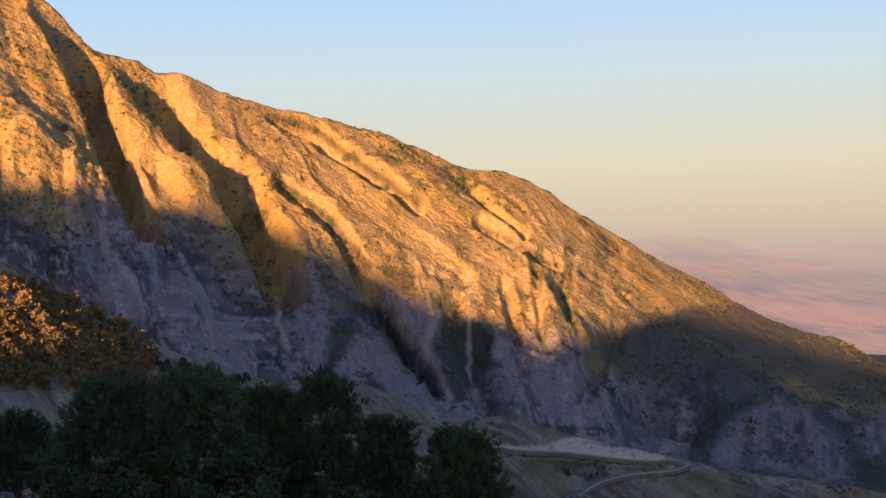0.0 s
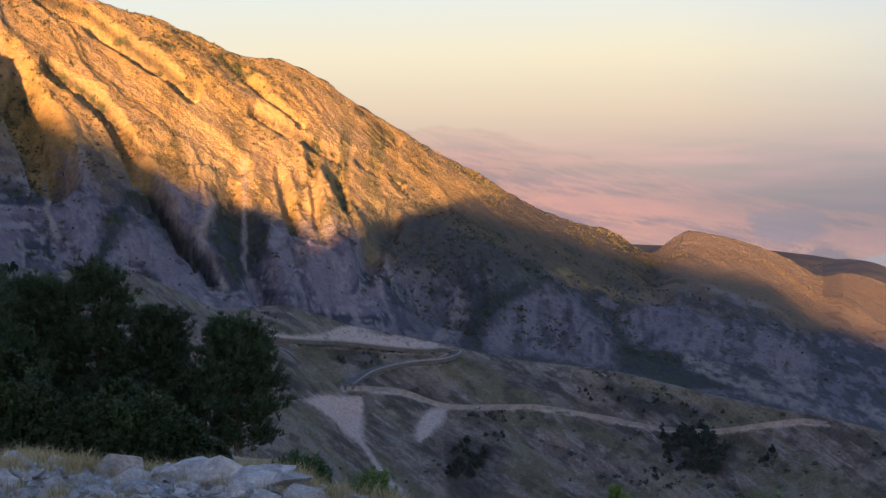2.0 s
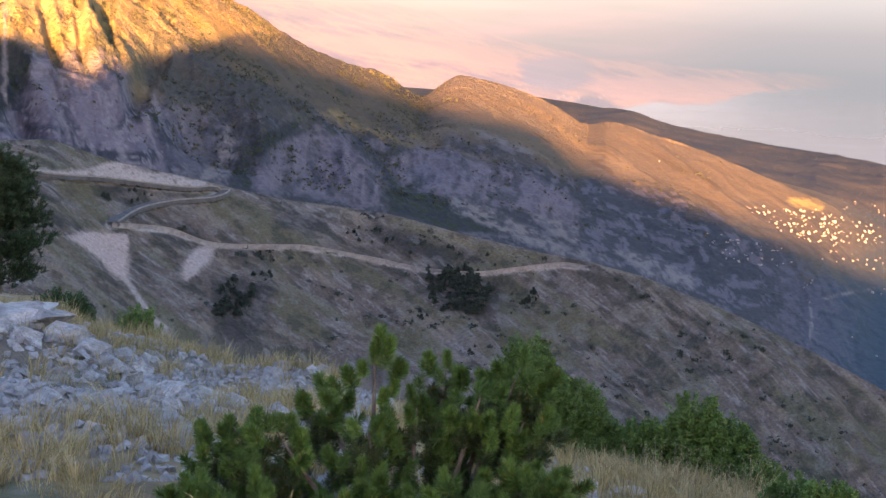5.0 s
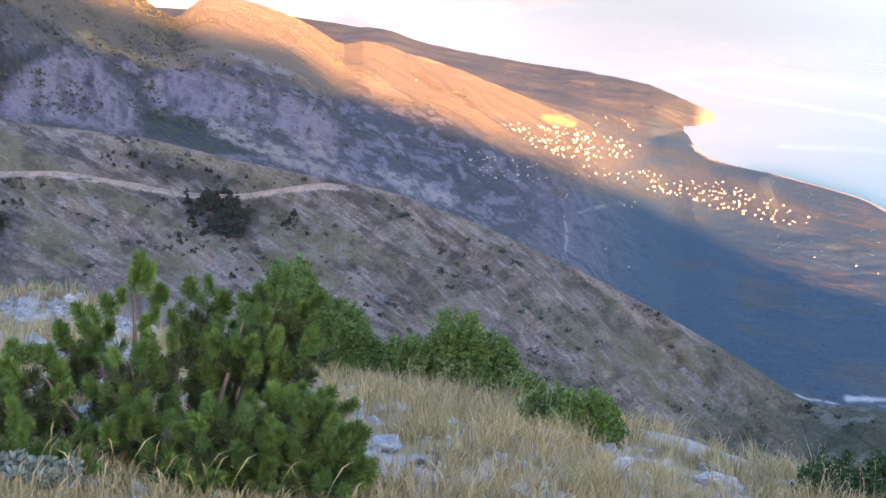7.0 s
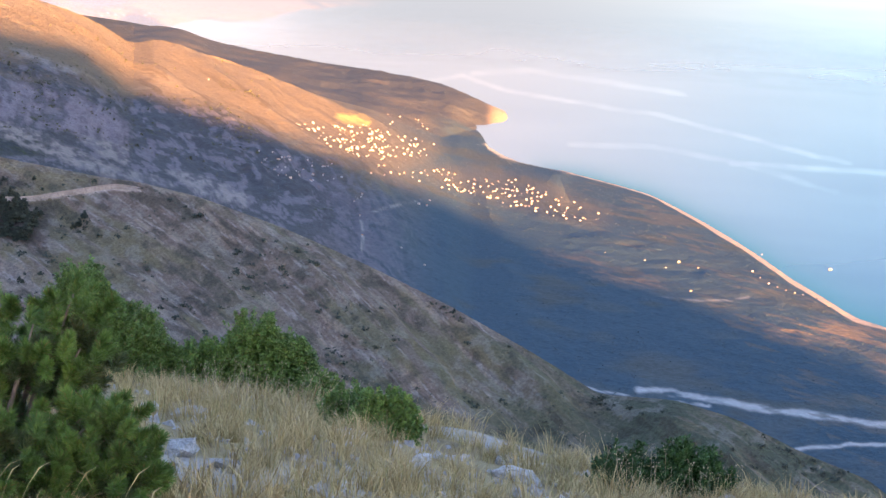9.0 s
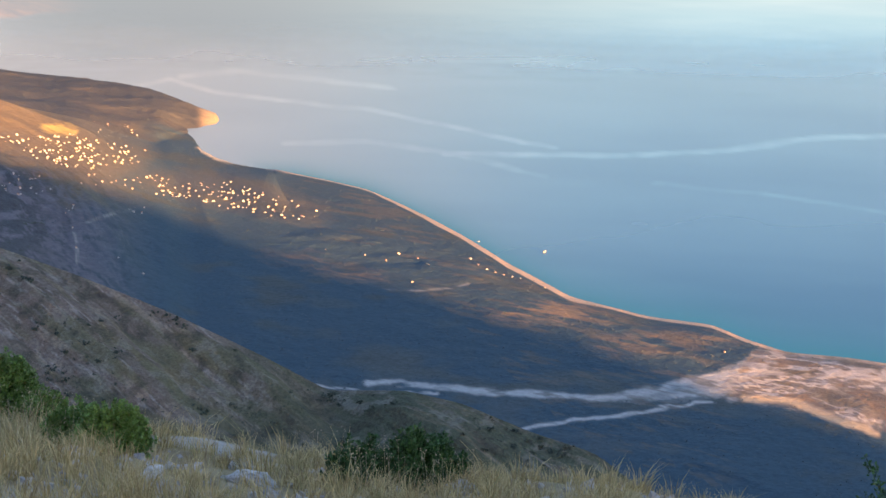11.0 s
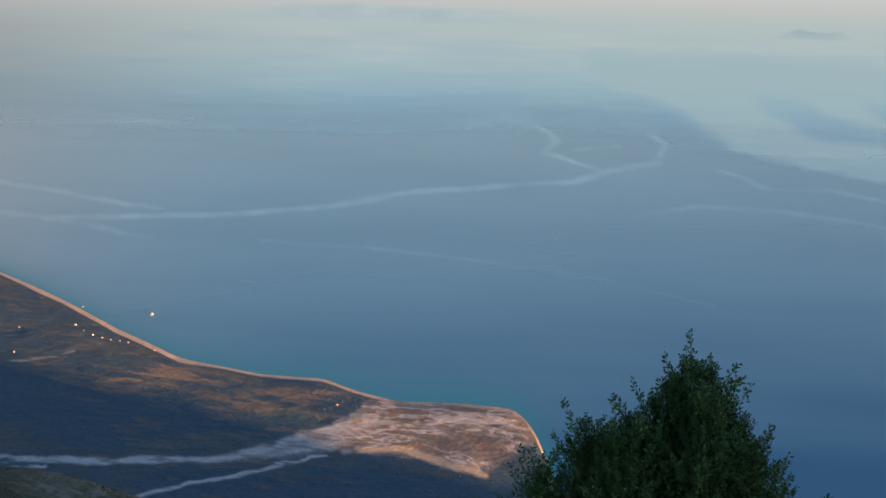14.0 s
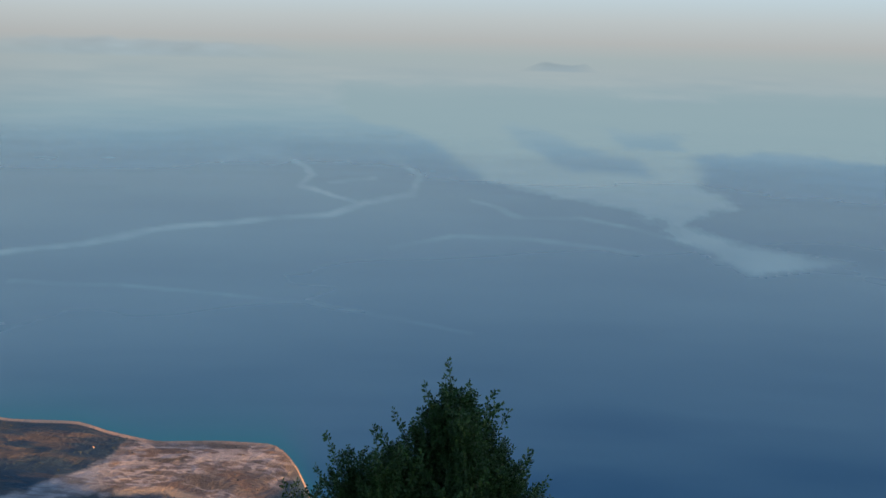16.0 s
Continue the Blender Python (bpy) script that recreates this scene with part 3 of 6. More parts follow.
    for pts in ([(-3.42, -1.22), (-2.14, -1.78), (-1.89, -2.32), (-0.97, -3.60), (-0.13, -4.87), (-0.49, -5.04), (-1.51, -3.93), (-2.68, -2.47), (-3.35, -1.75)],
                [(0.06, -1.85), (0.84, -2.05), (1.89, -2.70), (1.59, -3.68), (1.12, -4.56), (0.58, -4.90), (0.24, -4.35), (-0.43, -3.26), (-0.23, -2.55)],
                [(-4.32, -2.24), (-3.35, -1.75), (-3.12, -2.46), (-4.21, -4.01), (-4.65, -4.17), (-4.35, -3.12)],
                [(14.80, -6.21), (16.25, -7.25), (17.08, -8.08), (18.76, -8.49), (19.19, -9.11), (17.08, -8.91), (14.57, -8.28), (14.59, -7.04)],
                [(9.31, -5.98), (10.74, -5.18), (11.55, -5.18), (9.90, -6.39), (9.56, -7.61), (9.06, -7.40)], [(14.64, -3.14), (15.45, -3.34), (16.38, -3.33), (15.86, -4.15), (16.47, -4.46), (14.83, -4.06)]):
        # the last patch is a valley in shadow, painted as dark as the woods
        blend(c, (0.034, 0.039, 0.04), patch(A, E, pts) * high * 0.9, 0.75)
    for pts in ([(-3.11, -1.59), (-2.37, -2.87), (-1.0, -3.93), (-0.35, -5.4), (-2.05, -4.92), (-3.02, -4.07), (-3.3, -2.83)], [(-5.76, 0.2), (-4.63, -0.6), (-4.3, -2.21), (-4.79, -4.01), (-5.96, -3.97)],
                [(1.9, -3.0), (2.7, -2.6), (4.18, -2.42), (5.4, -3.28), (4.91, -5.77), (3.03, -6.13), (1.7, -5.25)], [(-2.49, -1.03), (-0.71, -1.48), (-0.13, -2.31), (-0.97, -3.11), (-1.93, -2.06)], [(-9.6, -1.2), (-8.6, 0.2), (-7.6, -1.6), (-7.2, -4.0), (-9.0, -4.2)],
                [(-13.5, 0.9), (-12.6, 1.4), (-11.6, -0.4), (-11.0, -2.4), (-12.8, -1.6)]):
        blend(c, (0.175, 0.152, 0.168), patch(A, E, pts) * high * (0.15 + 0.75 * smooth(fbm(QF * 3.0, E * 1.3, 5, 455, 0.65), -0.15, 0.3)), 0.15)
    # scrubby slope darkened and blued for the shade lying on it
    blend(c, (0.058, 0.058, 0.056), patch(A, E, [(5.47, -2.89), (9.09, -1.9), (11.0, -1.85), (13.0, -2.7), (14.7, -3.2), (15.6, -3.95), (16.3, -4.7), (16.0, -5.6), (14.0, -5.3), (12.7, -4.67), (9.75, -4.61), (7.59, -4.38), (6.69, -4.36), (5.80, -3.80)]) * high * 0.75, 0.55)
    ribs = ridged(A * 2.2 - 0.3 * E, E * 0.8, 4, 451, 0.6)
    for pts in ([(9.69, -6.59), (10.92, -5.79), (11.95, -5.39), (12.76, -5.59), (14.18, -6.62), (14.58, -7.55), (14.36, -8.17), (12.30, -7.85), (10.88, -7.63), (9.66, -7.51)],
                [(14.59, -6.42), (15.84, -5.90), (17.92, -6.41), (20.02, -6.81), (21.80, -7.84), (21.81, -8.67), (19.61, -8.17), (17.08, -7.66), (15.20, -7.45)]):
        blend(c, (0.165, 0.142, 0.158), patch(A, E, pts) * high * (0.25 + 0.7 * smooth(ribs + 0.6 * fbm(A * 3, E * 4, 4, 457, 0.65), -0.1, 0.5)), 0.4)
    for pts in ([(8.66, -5.06), (9.04, -5.77), (9.12, -6.28), (8.90, -6.89), (8.49, -7.29), (7.69, -7.21), (7.80, -6.87), (8.31, -6.47), (8.44, -5.77)],
                [(16.35, -7.56), (17.08, -7.66), (18.34, -8.18), (18.76, -8.49), (17.29, -8.12)], [(19.82, -8.23), (20.88, -8.37), (21.81, -8.78), (21.82, -9.40), (20.67, -8.89)],
                [(16.86, -7.83), (18.32, -8.04), (19.77, -8.75), (21.41, -9.45), (23.23, -9.83), (23.44, -10.13), (21.41, -9.86), (19.35, -9.17), (17.07, -8.25)], [(23.23, -9.52), (24.23, -9.6), (26.18, -10.35), (26.19, -10.86), (24.44, -10.41)], [(17.72, -5.17), (18.34, -5.37), (19.18, -5.68), (20.22, -5.98), (20.02, -6.15), (18.76, -5.79), (17.92, -5.42)]):
        blend(c, (0.2, 0.176, 0.165), patch(A, E, pts, 0.08) * high * (0.15 + 0.8 * smooth(fbm(A * 3.2 + E, E * 5.5, 5, 459, 0.68), -0.25, 0.2)), 0.1)
    for line, w in (([(-0.21, -1.84), (-0.78, -3.07), (-0.29, -4.15), (0.04, -5.06)], 0.2), ([(0.90, -0.44), (0.92, -2.41), (0.77, -4.37)], 0.13), ([(-6.23, -1.14), (-6.10, -2.19), (-5.80, -3.07)], 0.16)):
        blend(c, (0.24, 0.205, 0.185), near_line(wa * 0.5 + A * 0.5, E, line, w) * high * 0.8, 0.05)
    # scars, river beds, fields, and sunlit streaks painted on the plain
    rag = fbm(A * 4, E * 9, 4, 411, 0.6)
    blend(c, (0.46, 0.36, 0.31), patch(A, E, [(2.95, -9.25), (3.57, -9.06), (5.03, -9.18), (5.13, -10.36), (5.03, -10.94), (4.57, -10.66), (3.96, -10.01)], 0.06) * (SEG == 2) * 0.95, 0.0)
    blend(c, (0.42, 0.35, 0.31), patch(A, E, [(7.58, -9.62), (8.32, -9.60), (8.10, -10.16), (7.17, -10.97), (6.99, -10.44)], 0.05) * (SEG == 2) * 0.95, 0.0)
    blend(c, (0.36, 0.30, 0.26), near_line(A + 0.2 * wob, E, [(4.99, -10.82), (5.60, -11.73), (6.01, -12.36), (6.59, -12.73)], 0.16) * (SEG == 2), 0.0)
    bare = patch(A, E, [(1.2, -6.7), (2.6, -6.85), (3.63, -6.85), (4.26, -6.6), (5.0, -6.57), (5.61, -6.9), (6.98, -7.08), (8.1, -7.3), (8.0, -7.5), (6.97, -7.5), (5.29, -7.36), (4.04, -7.14), (1.2, -6.95)], 0.08) * (SEG == 2)
    blend(c, (0.42, 0.35, 0.30), bare * smooth(rag, -0.55, -0.1) * 0.95, 0.0)
    for line, w in ((UPPER_ROAD, 0.24), (LOWER_ROAD, 0.13)):
        blend(c, (0.38, 0.34, 0.3), near_line(A, E + 0.08 + 0.12 * wob, line, w, 1.2) * smooth(rag, -0.5, 0.0) * ((SEG == 2) | (SEG == 3)), 0.0)
    outer = (SEG >= 4).astype(float)
    for k, line in enumerate(RIVERS):
        blend(c, (0.3, 0.3, 0.295), near_line(A, E + 0.3 * wob, line, (0.3, 0.17, 0.12)[k], 1.6) * smooth(fbm(A * 1.2, E * 4, 3, 461), -0.6, 0.0) * outer, 0.0)
    bed = patch(A, E, [(49.5, -17.4), (52.5, -16.75), (54.7, -16.1), (56.3, -15.3), (57.4, -15.3), (57.0, -15.95), (55.2, -16.9), (52.5, -17.25)], 0.15) * outer
    blend(c, (0.29, 0.285, 0.28), bed * (0.75 + 0.4 * fbm(A * 1.2, E * 6, 3, 405)), 0.0)
    delta = patch(A, E, [(55.0, -16.75), (55.6, -15.9), (56.3, -15.1), (57.2, -15.25), (61.7, -15.4), (62.6, -16.2), (60.6, -17.75), (57.5, -17.05), (55.6, -16.95)], 0.3) * outer
    blend(c, (0.16, 0.135, 0.12), delta, 0.05)
    braid = fbm(A * 0.75 + E * 1.1, E * 3.4, 4, 401, 0.6)
    blend(c, (0.34, 0.3, 0.27), delta * smooth(np.abs(braid), 0.12, 0.02), 0.0)
    blend(c, (0.11, 0.088, 0.066), delta * smooth(braid, 0.15, 0.35) * 0.9, 0.2)
    blend(c, (0.36, 0.32, 0.29), delta * near_line(A, E + 0.2 * wob, [(55.6, -16.0), (57.4, -15.7), (61.6, -15.75)], 0.6, 1.2) * smooth(fbm(A * 1.3, E * 7, 4, 403, 0.6), -0.3, 0.2) * 0.8, 0.0)
    blend(c, (0.12, 0.1, 0.082), patch(A, E, [(57.6, -16.5), (60.0, -16.3), (61.8, -16.5), (60.8, -17.2), (58.6, -16.9)], 0.15) * outer * 0.8, 0.1)
    blend(c, (0.15, 0.11, 0.085), delta * smooth(-braid, 0.2, 0.4) * 0.9, 0.15)
    blend(c, (0.36, 0.27, 0.18), near_line(A + 0.5 * wob, E + 0.2 * wob, [(55.8, -16.95), (57.4, -16.95), (59, -17.4), (60.6, -17.8)], 0.3, 1.5) * outer, 0.0)
    blend(c, (0.45, 0.32, 0.10), patch(A, E, [(29.46, -7.32), (30.19, -7.36), (30.75, -7.53), (30.61, -7.70), (29.89, -7.66), (29.47, -7.51)], 0.05) * outer, 0.0)
    blend(c, (0.30, 0.27, 0.24), near_line(A, E, [(30.5, -12.3), (30.55, -11.7), (30.4, -11.06), (31.6, -10.65), (32.9, -10.35)], 0.07) * outer * smooth(fbm(A * 5, E * 8, 3, 473, 0.6), -0.35, 0.1) * 0.55, 0.0)
    # tan fields and coast streaks, with the sun's breaks put into their colour
    streaky = fbm(A * 0.9 + E * 1.2, E * 7 + A * 0.9, 4, 471, 0.6)
    for pts, power in (([(45.61, -14.23), (47.31, -13.84), (48.6, -13.78), (51.18, -14.26), (49.46, -14.53), (47.31, -14.6)], 0.85), ([(49.46, -15.2), (52.05, -14.77), (55.06, -14.56), (55.72, -14.91), (52.92, -15.49), (50.76, -15.65)], 0.6), ([(38.9, -12.7), (40.5, -12.63), (42.3, -13.0), (40.6, -13.1)], 0.7),
                       ([(52.49, -16.12), (54.22, -15.88), (54.45, -16.08), (52.71, -16.26)], 0.7), ([(36.93, -12.2), (39.27, -12.18), (40.14, -12.39), (37.8, -12.47)], 0.5)):
        blend(c, (0.2, 0.135, 0.088), patch(A, E, pts, 0.3) * outer * smooth(streaky, -0.35, 0.2) * power, 0.08)
    blend(c, (0.1, 0.088, 0.075), smooth(streaky, 0.12, 0.35) * smooth(A, 36.5, 39) * (1 - smooth(A, 54.5, 56)) * (D > coast(A) - 330) * (D < coast(A) - 30) * outer * 0.55, 0.1)
    blend(c, (0.33, 0.31, 0.29), near_line(A, E, [(41.93, -13.46), (43.29, -13.5), (44.56, -13.38), (45.15, -13.21)], 0.06) * outer * smooth(streaky, -0.3, 0.1) * 0.4, 0.0)
    village = np.maximum(patch(A, E, [(27.6, -7.6), (30.5, -7.5), (33.4, -8.2), (33.0, -9.0), (30.5, -9.3), (28.5, -8.6)], 0.3), patch(A, E, [(33.0, -9.0), (36.5, -9.2), (40.0, -10.4), (39.5, -11.2), (35, -10.3), (32.8, -9.6)], 0.3))
    blend(c, (0.1, 0.088, 0.074), village * outer * 0.6, 0.3)
    return np.clip(c, 0, 1)


COVER = land_cover()


def land_piece(name, rows, cols, mat, label, category):
    me = grid_mesh(name, X[rows, cols], Y[rows, cols], Z[rows, cols], mat, COVER[rows, cols])
    return tagged(new(name, me), label, category, kind="structure")


row_hill = sum(ROWS_BETWEEN[:4])
col_plain = int(np.argmin(np.abs(A[0] - 22.0)))
land_piece("hillside", slice(0, row_hill + 1), slice(None), mat_hill, "dry grassy hillside with stones and thorny scrub", "hillside")
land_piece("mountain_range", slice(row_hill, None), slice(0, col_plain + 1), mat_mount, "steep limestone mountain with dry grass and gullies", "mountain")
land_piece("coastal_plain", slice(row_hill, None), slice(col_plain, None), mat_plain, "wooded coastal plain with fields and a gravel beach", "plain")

# ---- land behind the viewpoint: the ridge that shades it from the low sun ----
SUN_U = Vector((math.sin(radians(SUN_AZ)), math.cos(radians(SUN_AZ))))
SUN_V = Vector((-SUN_U.y, SUN_U.x))


def rear_land():
    az = np.concatenate([np.arange(90.0, 341.01, 0.4)])
    dist = np.concatenate([np.linspace(45, 700, 90), np.linspace(715, 1500, 30)])
    a, d = np.meshgrid(az, dist)
    x, y = d * np.sin(np.radians(a)), d * np.cos(np.radians(a))
    u, v = x * SUN_U.x + y * SUN_U.y, x * SUN_V.x + y * SUN_V.y
    # unseen crest, shaped to draw the shade line and light the wooded hill
    top = np.interp(v, [-1200, -460, -390, -341, -298, -264, -247, -234, -202, -190, -173, -139, -101, -52, -10, 20, 36, 70, 97, 135, 177, 211, 253, 303, 354, 387, 422, 450, 496, 544, 573, 600, 650, 720],
                    [420, 412, 406, 388, 366, 347, 334, 308, 304, 318, 333, 353, 342, 326, 311, 303, 297, 290, 282, 267, 248, 232, 220, 205, 188, 172, 154, 137, 120, 100, 84, 77, 40, -12])
    top = top + 1.5 * fbm(v / 30, v * 0, 4, 501)
    near = near_ground(np.where(a > 180, a - 360, a), np.minimum(d, 60))
    up = np.where(u < 420, near + (top - near) * smooth(u, 30, 420) ** 0.8, top - (u - 420) * 0.5)
    z = np.where(u > 30, up, near - (d - 45) * 0.15 * smooth(a, 150, 90) - (d - 45) * 0.1 * smooth(a, 270, 330))
    z = np.minimum(z, np.maximum(top - np.maximum(420 - u, 0) * (0.13 + 0.25 * smooth(v, 200, 450)), -15) + smooth(v, 200, 40) * 90) + 1.0 * fbm(x / 40, y / 40, 4, 511) * smooth(d, 45, 120)
    z = np.maximum(z, -15)
    c = np.zeros((*a.shape, 4))
    c[:] = (0.15, 0.12, 0.07, 0.35)
    return grid_mesh("rear_hillside", x, y, z, mat_hill, c)


tagged(new("rear_hillside", rear_land()), "grassy mountain ridge rising behind the viewpoint", "hillside", kind="structure")


# ---- sea ----
SLICKS = (([(44, -8.4), (48, -8.4), (51.7, -8.27), (54.7, -7.97), (57.7, -7.47), (61.4, -7.1), (63.5, -6.95), (65.0, -6.47), (66.5, -6.13), (66.8, -5.39), (66.4, -4.98), (65.4, -4.42), (64.7, -3.97), (64.2, -3.35)], 0.26, 1.0),
          ([(64.8, -6.51), (63.7, -6.18), (62.5, -5.78), (63.0, -5.41), (61.8, -4.85), (60.6, -4.62), (59.6, -4.98)], 0.2, 1.0), ([(60.6, -4.62), (61.6, -4.23), (61.9, -3.91), (61.6, -3.5)], 0.2, 1.0), ([(63.7, -5.7), (65.2, -5.55)], 0.16, 0.7), ([(65.9, -8.13), (68.2, -7.66), (71.4, -7.68), (75.2, -8.07)], 0.2, 0.4),
          ([(31.5, -6.3), (34.2, -5.7), (35.8, -6.2), (37.9, -6.5), (41, -6.78), (43.3, -7.25), (48.2, -8.13)], 0.22, 0.8), ([(34.6, -5.6), (36.5, -5.45), (39, -5.7), (42, -6.0)], 0.25, 0.7),
          ([(68.9, -6.3), (70.8, -6.9), (73, -6.8), (77, -7.6)], 0.2, 0.5), ([(52, -9.3), (57, -9.6), (63, -10.2), (69, -11.2)], 0.2, 0.35), ([(44, -5.0), (47, -4.9), (51, -5.2)], 0.3, 0.6), ([(38, -8.1), (41, -8.0), (44.5, -8.4), (48, -9.2)], 0.25, 0.5))
LIGHT_WATER = [(63.9, -3.05), (64.7, -3.34), (66.8, -3.93), (68.1, -4.63), (69.4, -5.64), (72.3, -6.04), (75.1, -6.45), (77.2, -7.77), (79.5, -8.69), (82.7, -8.1), (79.0, -7.58), (76.5, -6.97), (78.8, -6.16), (77.3, -5.49), (76.8, -4.48), (79.5, -4.18), (86.0, -4.6), (95.0, -3.6), (95.0, -2.0), (63.9, -2.0)]
DARK_WATER = ([(70.0, -3.33), (71.4, -3.5), (72.3, -4.0), (75.0, -4.75), (75.5, -5.31), (72.3, -5.04), (70.2, -3.95)], [(73.5, -3.55), (76.4, -3.57), (76.6, -4.28), (74.4, -4.25)], [(74.1, -2.19), (77.4, -2.2), (77.8, -2.5), (74.7, -2.48)])


def light_water(a, e):
    """1 where the far sea lies smooth and pale, with dark patches left in it."""
    wa, we = a + 0.6 * fbm(a * 0.8, e * 3.0, 4, 801, 0.6), e + 0.14 * fbm(a * 0.8, e * 3.0, 4, 811, 0.6)
    total = 0.0
    for ja, je in ((0, 0), (0.22, 0.05), (-0.22, -0.05), (0.1, -0.08), (-0.1, 0.08)):
        total = total + 0.2 * inside(wa + ja, we + je, LIGHT_WATER) * (1 - 0.8 * np.maximum.reduce([inside(wa + ja, we + je, p) for p in DARK_WATER]))
    return total


def sea():
    az = np.concatenate([np.arange(0, 28, 0.5), np.arange(28, 92, 0.1), np.arange(92, 360.01, 2.0)])
    el = np.concatenate([np.linspace(-34, -20, 12), np.linspace(-19.7, -3.155, 240)])
    a, e = np.meshgrid(az, el)
    d = 270 / np.tan(np.radians(-e))
    off = d - coast(np.clip(np.where(a > 340, a - 360, a), -30, 95))
    sh = np.where((a > 34) & (a < 85), np.exp(-np.maximum(off, 0) / 60), 0.0)
    wa, we = a + 0.45 * fbm(a * 0.6, e * 2.0, 4, 801), e + 0.12 * fbm(a * 0.5, e * 2.5, 4, 811)
    calm = np.zeros_like(a)
    for line, width, power in SLICKS:
        calm = np.maximum(calm, power * near_line(wa * 0.8 + a * 0.2, we * 0.6 + e * 0.4, line, width, 1.8) * (0.45 + 0.55 * smooth(fbm(a * 0.5, e * 2, 3, 821), -0.5, 0.1)))
    # paler with distance: haze over the water painted into its colour
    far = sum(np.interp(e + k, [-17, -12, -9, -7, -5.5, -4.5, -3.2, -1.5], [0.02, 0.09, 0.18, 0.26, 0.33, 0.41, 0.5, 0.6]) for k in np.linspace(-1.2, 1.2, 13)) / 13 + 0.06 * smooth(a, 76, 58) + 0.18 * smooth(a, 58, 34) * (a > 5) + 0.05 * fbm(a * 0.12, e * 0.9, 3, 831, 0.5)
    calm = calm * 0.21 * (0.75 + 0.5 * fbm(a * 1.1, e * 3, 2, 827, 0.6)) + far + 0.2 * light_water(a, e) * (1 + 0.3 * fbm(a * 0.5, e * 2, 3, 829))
    lost = np.interp(a, [20, 62, 65.5, 67, 69.5, 95], [-4.25, -4.25, -4.3, -4.5, -4.75, -4.75])
    clear = 1 - smooth(e + 0.5 * fbm(a * 0.25, e * 2.5, 4, 845, 0.55) - lost, -1.6, 1.0)
    clear = clear * smooth(e, -3.16, -3.5)
    # last channel: warm sky reflection put into the water's colour by bearing
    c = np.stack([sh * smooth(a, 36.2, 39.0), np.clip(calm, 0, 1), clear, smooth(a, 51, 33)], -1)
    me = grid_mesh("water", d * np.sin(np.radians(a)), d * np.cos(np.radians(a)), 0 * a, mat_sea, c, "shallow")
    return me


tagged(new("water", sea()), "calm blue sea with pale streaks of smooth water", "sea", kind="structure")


def sea_point(az, el):
    d = 270 / math.tan(radians(-el))
    return Vector((d * math.sin(radians(az)), d * math.cos(radians(az)), 0.0))


def ribbon_points(pts, steps=6):
    """Points on a smooth curve through pts."""
    out, n = [], len(pts)
    for i in range(n - 1):
        p0, p1, p2, p3 = pts[max(i - 1, 0)], pts[i], pts[i + 1], pts[min(i + 2, n - 1)]
        for k in range(steps):
            t = k / steps
            out.append(0.5 * ((2 * p1) + (p2 - p0) * t + (2 * p0 - 5 * p1 + 4 * p2 - p3) * t * t + (3 * p1 - p0 - 3 * p2 + p3) * t ** 3))
    return out + [pts[-1]]


